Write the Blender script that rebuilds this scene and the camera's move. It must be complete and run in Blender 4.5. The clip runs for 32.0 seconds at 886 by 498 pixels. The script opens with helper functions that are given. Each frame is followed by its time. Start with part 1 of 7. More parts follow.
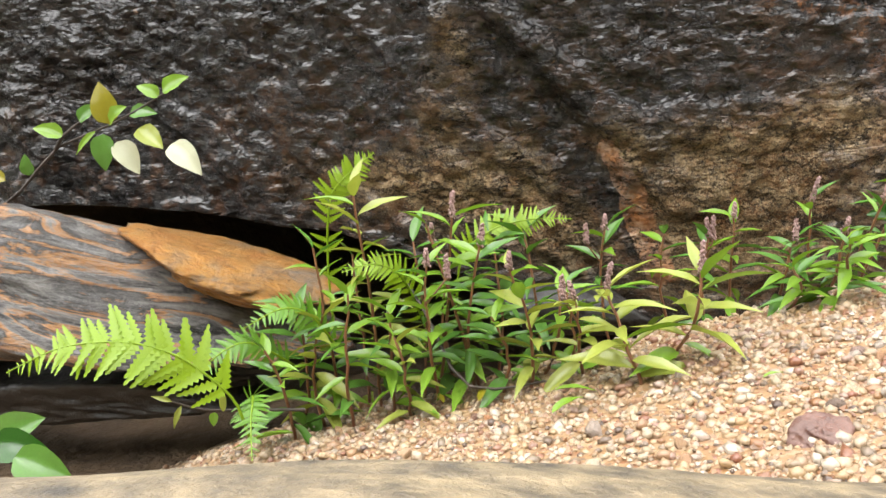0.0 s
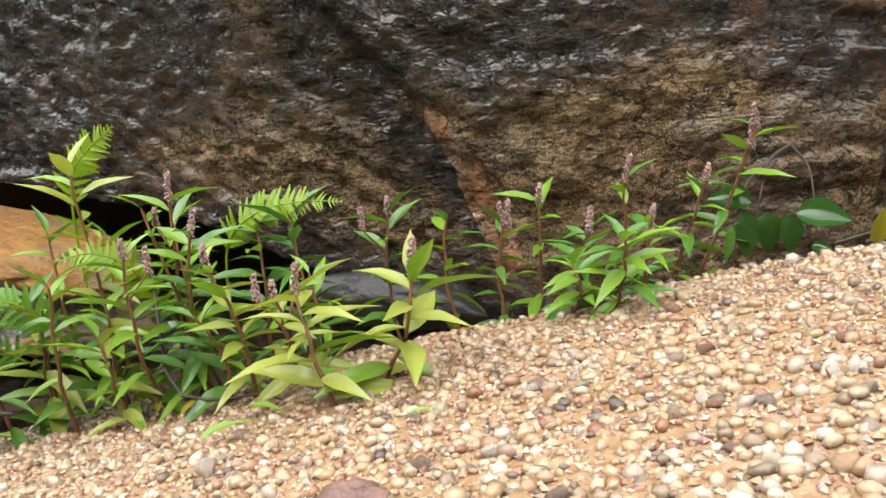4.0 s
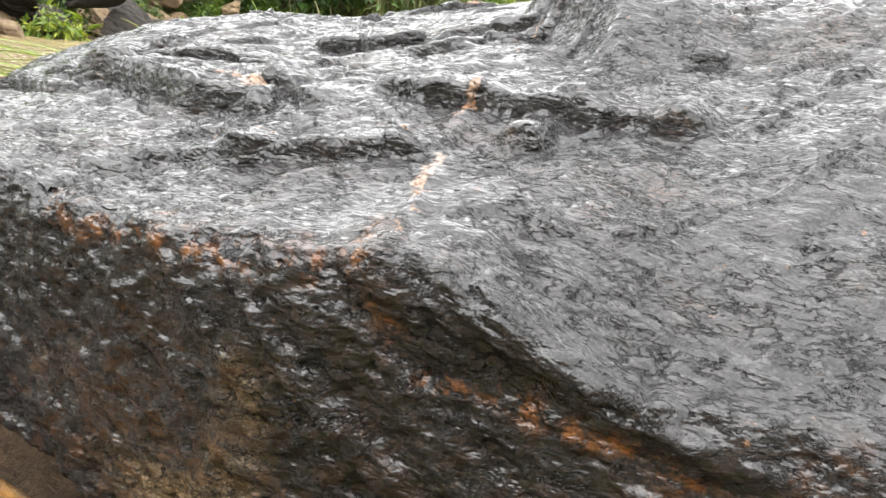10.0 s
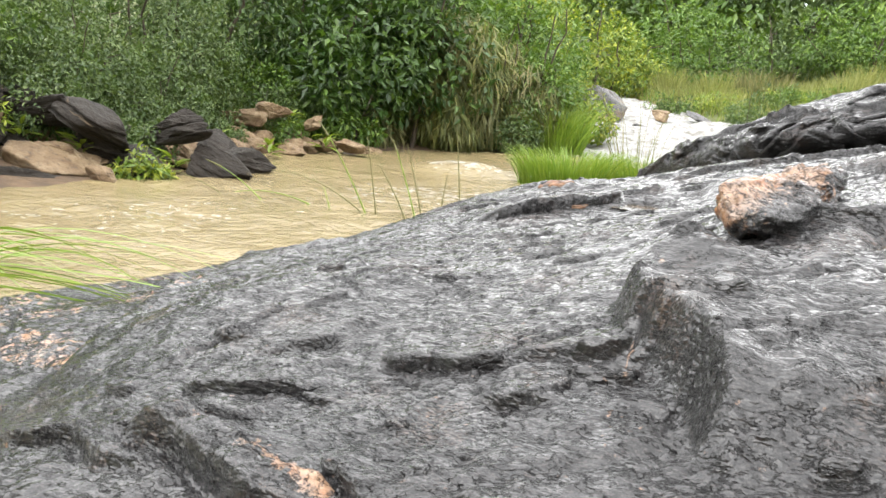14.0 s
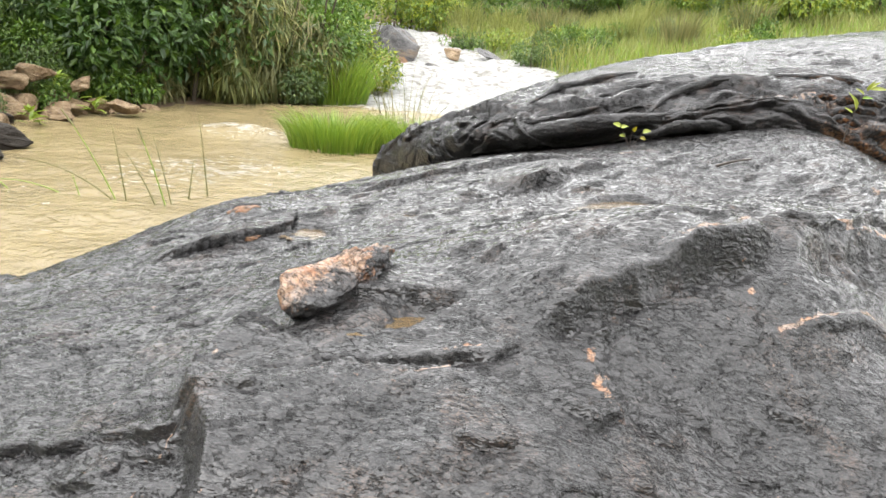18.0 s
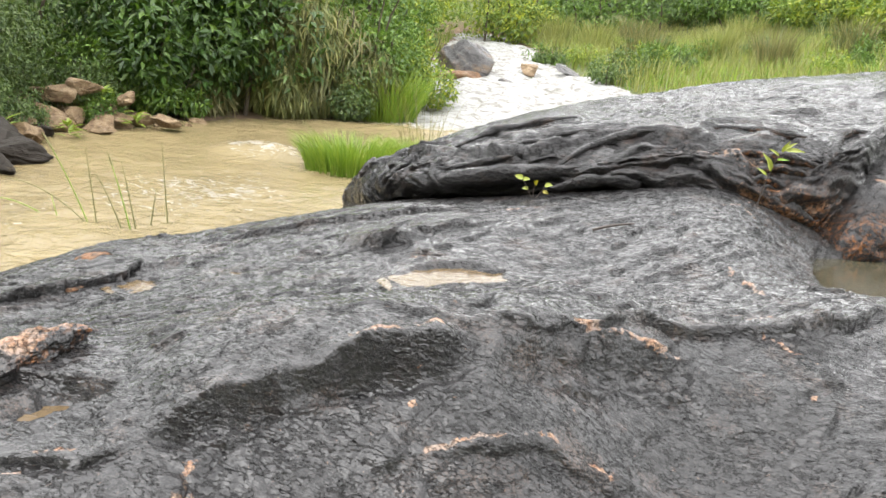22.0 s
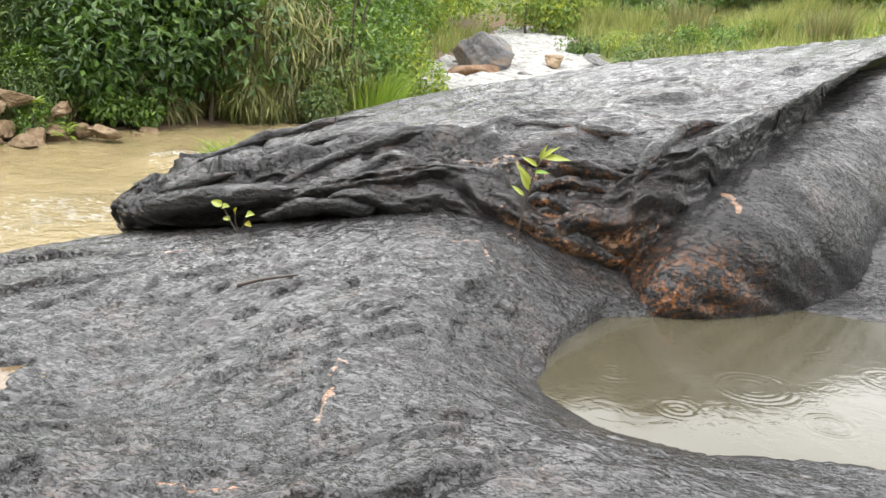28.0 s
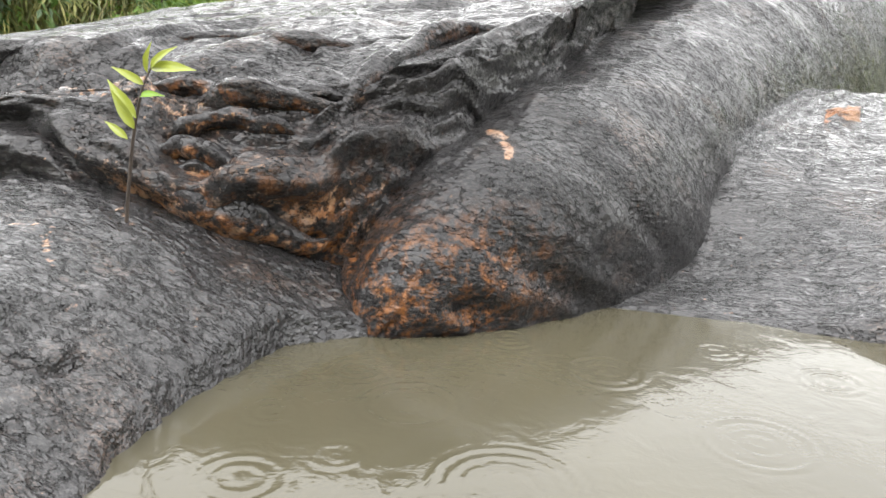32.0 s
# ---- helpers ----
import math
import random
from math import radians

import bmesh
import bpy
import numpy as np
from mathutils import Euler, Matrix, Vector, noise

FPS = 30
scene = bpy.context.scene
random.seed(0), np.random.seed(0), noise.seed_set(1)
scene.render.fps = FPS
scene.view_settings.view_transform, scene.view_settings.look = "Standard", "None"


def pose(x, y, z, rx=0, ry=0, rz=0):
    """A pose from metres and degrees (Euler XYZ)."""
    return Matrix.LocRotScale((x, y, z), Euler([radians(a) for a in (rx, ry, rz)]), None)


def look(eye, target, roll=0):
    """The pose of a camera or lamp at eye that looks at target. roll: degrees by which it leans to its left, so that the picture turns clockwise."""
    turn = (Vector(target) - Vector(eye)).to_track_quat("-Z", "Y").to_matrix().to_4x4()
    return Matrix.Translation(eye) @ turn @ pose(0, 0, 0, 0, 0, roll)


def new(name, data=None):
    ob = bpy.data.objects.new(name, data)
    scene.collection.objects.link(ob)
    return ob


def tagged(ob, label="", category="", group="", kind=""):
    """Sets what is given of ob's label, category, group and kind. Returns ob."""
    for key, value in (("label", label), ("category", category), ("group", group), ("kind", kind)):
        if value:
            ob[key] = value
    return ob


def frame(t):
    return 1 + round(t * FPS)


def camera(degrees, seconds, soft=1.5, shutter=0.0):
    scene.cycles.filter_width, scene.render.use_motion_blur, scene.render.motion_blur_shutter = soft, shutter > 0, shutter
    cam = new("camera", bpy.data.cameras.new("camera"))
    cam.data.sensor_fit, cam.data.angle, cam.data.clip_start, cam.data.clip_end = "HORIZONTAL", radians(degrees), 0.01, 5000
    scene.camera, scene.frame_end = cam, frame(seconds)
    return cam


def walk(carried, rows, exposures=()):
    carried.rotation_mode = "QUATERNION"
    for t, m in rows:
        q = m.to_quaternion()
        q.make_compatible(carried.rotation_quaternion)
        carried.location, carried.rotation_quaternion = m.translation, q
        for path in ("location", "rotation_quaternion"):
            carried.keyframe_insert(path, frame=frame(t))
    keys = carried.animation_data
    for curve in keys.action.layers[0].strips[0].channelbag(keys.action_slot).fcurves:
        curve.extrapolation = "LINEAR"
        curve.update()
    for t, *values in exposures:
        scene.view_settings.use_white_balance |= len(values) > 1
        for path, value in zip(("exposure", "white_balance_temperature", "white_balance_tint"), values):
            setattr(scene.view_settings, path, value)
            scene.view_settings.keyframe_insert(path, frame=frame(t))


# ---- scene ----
cam = camera(54.9, 32.0)
METRES, EYE, TILT, LEAN, TURN = 8.0, 0.25, -10.5, 3.4, 0.0
ROWS = [
    (0.0, 0.0, 0.0, 0.0, 0.0, 0.0, -0.0),
    (0.5, 0.0138, 0.0089, -0.0008, -0.02, 0.01, 0.58),
    (1.0, 0.0229, 0.0139, 0.0008, -0.76, -0.29, -0.87),
    (1.5, 0.0235, 0.0148, -0.0002, 0.21, -1.38, -1.54),
    (2.0, 0.0242, 0.015, 0.0007, 1.21, -1.36, -1.57),
    (2.5, 0.0261, 0.0158, 0.0013, 1.93, -1.48, -1.11),
    (4.5, 0.0587, 0.0235, 0.0071, 8.67, -3.49, -1.62),
    (5.0, 0.0675, 0.027, 0.0105, 9.59, -3.77, -2.8),
    (5.5, 0.0723, 0.0311, 0.0129, 8.44, -3.88, -3.21),
    (6.0, 0.0737, 0.0357, 0.017, 8.93, -4.32, -4.03),
    (6.5, 0.0761, 0.0375, 0.024, 10.22, -4.48, -5.57),
    (7.0, 0.0733, 0.0377, 0.0297, 11.44, -4.69, -6.99),
    (7.5, 0.0728, 0.0388, 0.0363, 12.59, -3.96, -8.23),
    (8.0, 0.0699, 0.0412, 0.0435, 13.53, -4.34, -8.54),
    (8.5, 0.0664, 0.0436, 0.0497, 14.3, -3.83, -9.17),
    (9.0, 0.0597, 0.0478, 0.0538, 15.03, -3.39, -9.51),
    (9.5, 0.0573, 0.0497, 0.0602, 15.64, -3.71, -11.64),
    (10.0, 0.0504, 0.0509, 0.0679, 16.46, -4.16, -14.05),
    (10.5, 0.0433, 0.0505, 0.0756, 19.86, -2.96, -15.86),
    (11.0, 0.0363, 0.0501, 0.0828, 21.19, -4.15, -16.43),
    (11.5, 0.0251, 0.0533, 0.0912, 21.76, -2.05, -16.55),
    (12.0, 0.017, 0.0635, 0.1014, 22.66, -2.22, -16.45),
    (12.5, 0.0088, 0.0671, 0.1071, 22.85, -2.22, -15.81),
    (13.0, 0.0111, 0.0639, 0.1149, 22.7, -3.34, -14.09),
    (13.5, 0.025, 0.0658, 0.1201, 22.51, -1.71, -12.62),
    (15.5, 0.0422, 0.0675, 0.1361, 20.47, 0.42, -9.78),
    (16.0, 0.059, 0.059, 0.1422, 15.71, 0.31, -10.27),
    (16.5, 0.0678, 0.0516, 0.1585, 13.88, 0.87, -10.29),
    (17.0, 0.0743, 0.0478, 0.171, 13.91, -0.49, -8.85),
    (17.5, 0.0891, 0.0392, 0.1781, 10.79, -2.18, -8.04),
    (18.0, 0.1094, 0.0283, 0.1869, 10.31, -3.65, -9.55),
    (18.5, 0.1332, 0.0251, 0.199, 11.35, -4.47, -11.53),
    (19.0, 0.1517, 0.0272, 0.2074, 16.05, -3.71, -11.92),
    (19.5, 0.1646, 0.0291, 0.2132, 18.38, -4.4, -12.2),
    (20.0, 0.1767, 0.0429, 0.2147, 19.08, -5.42, -12.71),
    (20.5, 0.1921, 0.0591, 0.2237, 19.42, -6.25, -12.32),
    (21.0, 0.2015, 0.0693, 0.2313, 16.75, -6.59, -11.87),
    (21.5, 0.217, 0.077, 0.2359, 17.38, -6.44, -11.63),
    (22.0, 0.2399, 0.0787, 0.2418, 18.11, -4.66, -11.77),
    (22.5, 0.2559, 0.0798, 0.2428, 22.31, -5.62, -11.76),
    (23.0, 0.2681, 0.1011, 0.2427, 23.96, -6.79, -11.18),
    (23.5, 0.2861, 0.1498, 0.2451, 24.31, -6.42, -10.4),
    (24.0, 0.3026, 0.166, 0.2484, 25.18, -5.13, -10.31),
    (24.5, 0.3179, 0.1734, 0.2517, 29.82, -5.82, -11.52),
    (25.0, 0.3297, 0.1834, 0.2541, 33.09, -6.81, -12.66),
    (25.5, 0.3406, 0.2033, 0.2587, 32.31, -6.61, -12.39),
    (26.0, 0.3465, 0.2319, 0.263, 28.97, -6.54, -12.21),
    (26.5, 0.3531, 0.2488, 0.2702, 25.47, -6.5, -11.24),
    (28.5, 0.3718, 0.3174, 0.2974, 23.3, -5.73, -9.73),
    (29.0, 0.3631, 0.3421, 0.2928, 21.11, -5.54, -9.36),
    (29.5, 0.3572, 0.3638, 0.2891, 17.21, -5.4, -9.08),
    (30.0, 0.3514, 0.3867, 0.2906, 14.27, -5.33, -9.07),
    (30.5, 0.335, 0.4144, 0.2962, 14.66, -4.94, -7.42),
    (31.0, 0.3368, 0.429, 0.3083, 14.06, -5.14, -7.42),
    (31.5, 0.3524, 0.4413, 0.3093, 12.91, -5.34, -7.74),
    (32.0, 0.3777, 0.4565, 0.2902, 13.88, -6.1, -8.25),
]
walk(cam, [(t, pose(0, 0, EYE, TILT, LEAN, TURN) @ pose(METRES * x, METRES * y, METRES * z, 90 + pitch, roll, yaw)) for t, x, y, z, yaw, pitch, roll in ROWS],
     exposures=[(0.0, 0.2), (1.0, 0.05), (5.0, 0.0), (6.0, 0.1), (7.0, 0.5), (8.0, 0.35), (9.0, 0.06), (11.0, 0.25), (13.0, 0.05), (28.0, 0.0), (30.0, 0.1), (32.0, 0.15)])

# ---- world and light: overcast rainy day ----
EXPOSURE = 0.0
scene.view_settings.exposure = EXPOSURE
SUN_EL, SUN_ROT = radians(58), radians(205)
world = bpy.data.worlds.new("overcast_sky")
scene.world = world
world.use_nodes = True
wn, wl = world.node_tree.nodes, world.node_tree.links
sky = wn.new("ShaderNodeTexSky")
sky.sky_type, sky.sun_disc, sky.sun_elevation, sky.sun_rotation = "NISHITA", False, SUN_EL, SUN_ROT
sky.air_density, sky.dust_density, sky.ozone_density = 1.2, 5.0, 1.0
grey = wn.new("ShaderNodeRGBToBW")
cloud = wn.new("ShaderNodeMixRGB")
cloud.inputs["Fac"].default_value = 0.92
wl.new(sky.outputs[0], grey.inputs[0])
wl.new(sky.outputs[0], cloud.inputs[1])
even = wn.new("ShaderNodeMath")  # cloud cover evens out the sky
even.operation, even.inputs[1].default_value = "POWER", 0.3
gain = wn.new("ShaderNodeMath")
gain.operation, gain.inputs[1].default_value = "MULTIPLY", 23.0
wl.new(grey.outputs[0], even.inputs[0])
wl.new(even.outputs[0], gain.inputs[0])
wl.new(gain.outputs[0], cloud.inputs[2])
wl.new(cloud.outputs[0], wn["Background"].inputs[0])
wn["Background"].inputs[1].default_value = 0.15

sun = new("sun", bpy.data.lights.new("sun", "SUN"))
sun.data.energy, sun.data.angle, sun.data.color = 1.0, radians(50), (1.0, 0.98, 0.96)
sun.matrix_world = look((0, 0, 0), (-math.sin(SUN_ROT) * math.cos(SUN_EL), -math.cos(SUN_ROT) * math.cos(SUN_EL), -math.sin(SUN_EL)))


# ---- numeric helpers ----
def hash01(i, j, k, seed):
    h = (i * 374761393 + j * 668265263 + k * 1274126177 + seed * 974634777) & 0x7FFFFFFF
    h = ((h ^ (h >> 13)) * 1103515245) & 0x7FFFFFFF
    h = ((h ^ (h >> 15)) * 12345677) & 0x7FFFFFFF
    return (h & 0xFFFF) / 65535.0


def noise2(x, y, seed=0):
    """Smooth value noise in [-1, 1]."""
    x, y = np.asarray(x, float), np.asarray(y, float)
    i, j = np.floor(x).astype(np.int64), np.floor(y).astype(np.int64)
    u, v = x - i, y - j
    u, v = u * u * u * (u * (u * 6 - 15) + 10), v * v * v * (v * (v * 6 - 15) + 10)
    a, b = hash01(i, j, 0, seed), hash01(i + 1, j, 0, seed)
    c, d = hash01(i, j + 1, 0, seed), hash01(i + 1, j + 1, 0, seed)
    return 2 * ((a * (1 - u) + b * u) * (1 - v) + (c * (1 - u) + d * u) * v) - 1


def fbm(x, y, octaves=4, seed=0, gain=0.5):
    total, amp, norm = 0.0, 1.0, 0.0
    for o in range(octaves):
        total = total + amp * noise2(x * 2 ** o, y * 2 ** o, seed + o * 17)
        norm += amp
        amp *= gain
    return total / norm


def ridged(x, y, octaves=4, seed=0):
    total, amp, norm = 0.0, 1.0, 0.0
    for o in range(octaves):
        total = total + amp * (1 - np.abs(noise2(x * 2 ** o, y * 2 ** o, seed + o * 31)))
        norm += amp
        amp *= 0.5
    return total / norm * 2 - 1


def step(a, b, x):
    t = np.clip((x - a) / (b - a), 0, 1)
    return t * t * (3 - 2 * t)


def to_line(x, y, pts):
    """Signed distance to a polyline (positive on the left of its direction) and the share of its length."""
    best, sign, along = np.full(np.shape(x), 1e9), np.ones(np.shape(x)), np.zeros(np.shape(x))
    pts = [np.array(q[:2], float) for q in pts]
    lens = [np.linalg.norm(b - a) for a, b in zip(pts, pts[1:])]
    total, run = sum(lens), 0.0
    for a, b, ln in zip(pts, pts[1:], lens):
        d = (b - a) / ln
        s = np.clip((x - a[0]) * d[0] + (y - a[1]) * d[1], 0, ln)
        dx, dy = x - a[0] - s * d[0], y - a[1] - s * d[1]
        dist = np.hypot(dx, dy)
        near = dist < best
        best = np.where(near, dist, best)
        sign = np.where(near, np.sign(d[0] * dy - d[1] * dx + 1e-12), sign)
        along = np.where(near, (run + s) / total, along)
        run += ln
    return best * sign, along


def to_polygon(x, y, pts):
    """Signed distance to a closed outline, negative inside."""
    d, _ = to_line(x, y, list(pts) + [pts[0]])
    inside = np.zeros(np.shape(x), bool)
    for (ax, ay), (bx, by) in zip(pts, list(pts[1:]) + [pts[0]]):
        if ay != by:
            inside ^= ((ay > y) != (by > y)) & (x < (bx - ax) * (y - ay) / (by - ay) + ax)
    return np.where(inside, -np.abs(d), np.abs(d))


def cubic(p0, p1, p2, p3, t):
    return p1 + 0.5 * t * (p2 - p0 + t * (2 * p0 - 5 * p1 + 4 * p2 - p3 + t * (3 * (p1 - p2) + p3 - p0)))


def lattice(x, y, rows, x0, dx, y0, dy):
    """Smooth surface over a coarse lattice of levels."""
    g = np.array(rows, float)
    u, v = np.clip((np.asarray(x) - x0) / dx, 0, g.shape[1] - 1.001), np.clip((np.asarray(y) - y0) / dy, 0, g.shape[0] - 1.001)
    i, j = u.astype(int), v.astype(int)
    a, b = u - i, v - j
    ci = [np.clip(i + k, 0, g.shape[1] - 1) for k in (-1, 0, 1, 2)]
    cj = [np.clip(j + k, 0, g.shape[0] - 1) for k in (-1, 0, 1, 2)]
    return cubic(*[cubic(*[g[q, p] for p in ci], a) for q in cj], b)


def curve1(x, knots):
    """Smooth value along x through (x, value) knots."""
    k = np.array(knots, float)
    t = np.interp(x, k[:, 0], np.arange(len(k)))
    i = np.clip(t.astype(int), 0, len(k) - 2)
    f = t - i
    v = k[:, 1]
    n = len(k) - 1
    return cubic(v[np.clip(i - 1, 0, n)], v[i], v[np.clip(i + 1, 0, n)], v[np.clip(i + 2, 0, n)], f)


def resample(pts, n):
    """n points along a smoothed polyline."""
    p = np.array(pts, float)
    s = np.r_[0, np.cumsum(np.linalg.norm(np.diff(p[:, :2], axis=0), axis=1))]
    q = np.linspace(0, s[-1], n)
    return np.stack([curve1(q, np.c_[s, p[:, c]]) for c in range(p.shape[1])], 1)


# ---- mesh helpers ----
def np_mesh(name, verts, faces, smooth=True):
    """A mesh from vertex and face arrays (all faces with as many corners)."""
    verts, faces = np.asarray(verts, np.float32), np.asarray(faces, np.int32)
    me = bpy.data.meshes.new(name)
    n, k = faces.shape
    me.vertices.add(len(verts))
    me.vertices.foreach_set("co", verts.ravel())
    me.loops.add(n * k)
    me.loops.foreach_set("vertex_index", faces.ravel())
    me.polygons.add(n)
    me.polygons.foreach_set("loop_start", np.arange(0, n * k, k, dtype=np.int32))
    me.polygons.foreach_set("loop_total", np.full(n, k, np.int32))
    me.update(calc_edges=True)
    me.polygons.foreach_set("use_smooth", np.full(n, smooth))
    return me


def grid_faces(rows, cols):
    idx = np.arange(rows * cols).reshape(rows, cols)
    return np.stack([idx[:-1, :-1], idx[:-1, 1:], idx[1:, 1:], idx[1:, :-1]], -1).reshape(-1, 4)


def attribute(me, name, values):
    at = me.attributes.new(name, "FLOAT", "POINT")
    at.data.foreach_set("value", np.asarray(values, np.float32).ravel())


def thing(name, me, material, label, category, group="", kind="", m=None):
    ob = new(name, me)
    if material:
        me.materials.append(material)
    if m is not None:
        ob.matrix_world = m
    return tagged(ob, label, category, group, kind)


def part(name, me, material, parent, label="", m=None):
    """Links a mesh as one part under a thing or a part."""
    if isinstance(me, bmesh.types.BMesh):
        bm, me = me, bpy.data.meshes.new(name)
        bm.to_mesh(me)
        bm.free()
        me.polygons.foreach_set("use_smooth", np.full(len(me.polygons), True))
    ob = new(name, me)
    if material and not me.materials:
        me.materials.append(material)
    ob.parent = parent
    if m is not None:
        ob.matrix_basis = m
    if label:
        ob["label"] = label
    return ob


# ---- materials ----
SKY_BALANCE = 0.62


class Nodes:
    """Short hand for building a node material."""

    def __init__(self, name):
        self.mat = bpy.data.materials.new(name)
        self.mat.use_nodes = True
        self.t = self.mat.node_tree
        self.b = self.t.nodes["Principled BSDF"]
        self.co = self.t.nodes.new("ShaderNodeTexCoord").outputs["Object"]

    def link(self, a, b):
        self.t.links.new(a, b)

    def set(self, **values):
        for key, v in values.items():
            sock = self.b.inputs[key.replace("_", " ")]
            if key == "Base_Color":  # light balance put into colour: all base colours scaled down against the brightened sky
                v = self.mix(1.0, v, (SKY_BALANCE,) * 3, "MULTIPLY") if isinstance(v, bpy.types.NodeSocket) else (*(SKY_BALANCE * c for c in v[:3]), 1)
            if isinstance(v, bpy.types.NodeSocket):
                self.link(v, sock)
            else:
                sock.default_value = v

    def noise(self, scale, detail=4, rough=0.55, stretch=None, distort=0.0, turn=(0, 0, 0)):
        n = self.t.nodes.new("ShaderNodeTexNoise")
        n.inputs["Scale"].default_value, n.inputs["Detail"].default_value = scale, detail
        n.inputs["Roughness"].default_value, n.inputs["Distortion"].default_value = rough, distort
        self.link(self.placed(stretch, turn), n.inputs["Vector"])
        return n.outputs["Fac"]

    def placed(self, stretch=None, turn=(0, 0, 0)):
        if stretch is None:
            return self.co
        m = self.t.nodes.new("ShaderNodeMapping")
        m.inputs["Scale"].default_value, m.inputs["Rotation"].default_value = stretch, [radians(a) for a in turn]
        self.link(self.co, m.inputs["Vector"])
        return m.outputs[0]

    def voronoi(self, scale, feature="F1", out="Distance", stretch=None):
        n = self.t.nodes.new("ShaderNodeTexVoronoi")
        n.feature = feature
        n.inputs["Scale"].default_value = scale
        self.link(self.placed(stretch), n.inputs["Vector"])
        return n.outputs[out]

    def attr(self, name):
        n = self.t.nodes.new("ShaderNodeAttribute")
        n.attribute_name = name
        return n.outputs["Fac"]

    def rand(self, island=False):
        if island:
            return self.t.nodes.new("ShaderNodeNewGeometry").outputs["Random Per Island"]
        return self.t.nodes.new("ShaderNodeObjectInfo").outputs["Random"]

    def ramp(self, fac, *stops):
        n = self.t.nodes.new("ShaderNodeValToRGB")
        el = n.color_ramp.elements
        while len(el) < len(stops):
            el.new(0.5)
        for e, (p, c) in zip(el, stops):
            e.position = p
            e.color = (c, c, c, 1) if isinstance(c, (int, float)) else (*c, 1)
        self.link(fac, n.inputs[0])
        return n.outputs["Color"]

    def math(self, op, a, b=0.0, clamp=False):
        n = self.t.nodes.new("ShaderNodeMath")
        n.operation, n.use_clamp = op, clamp
        for s, v in zip(n.inputs, (a, b)):
            if isinstance(v, bpy.types.NodeSocket):
                self.link(v, s)
            else:
                s.default_value = v
        return n.outputs[0]

    def mix(self, fac, a, b, how="MIX"):
        n = self.t.nodes.new("ShaderNodeMixRGB")
        n.blend_type = how
        for s, v in zip(n.inputs, (fac, a, b)):
            if isinstance(v, bpy.types.NodeSocket):
                self.link(v, s)
            else:
                s.default_value = v if isinstance(v, (int, float)) else (*v, 1)
        return n.outputs[0]

    def bump(self, height, strength=0.5, distance=0.01, after=None):
        n = self.t.nodes.new("ShaderNodeBump")
        n.inputs["Strength"].default_value, n.inputs["Distance"].default_value = strength, distance
        self.link(height, n.inputs["Height"])
        if after is not None:
            self.link(after, n.inputs["Normal"])
        return n.outputs[0]


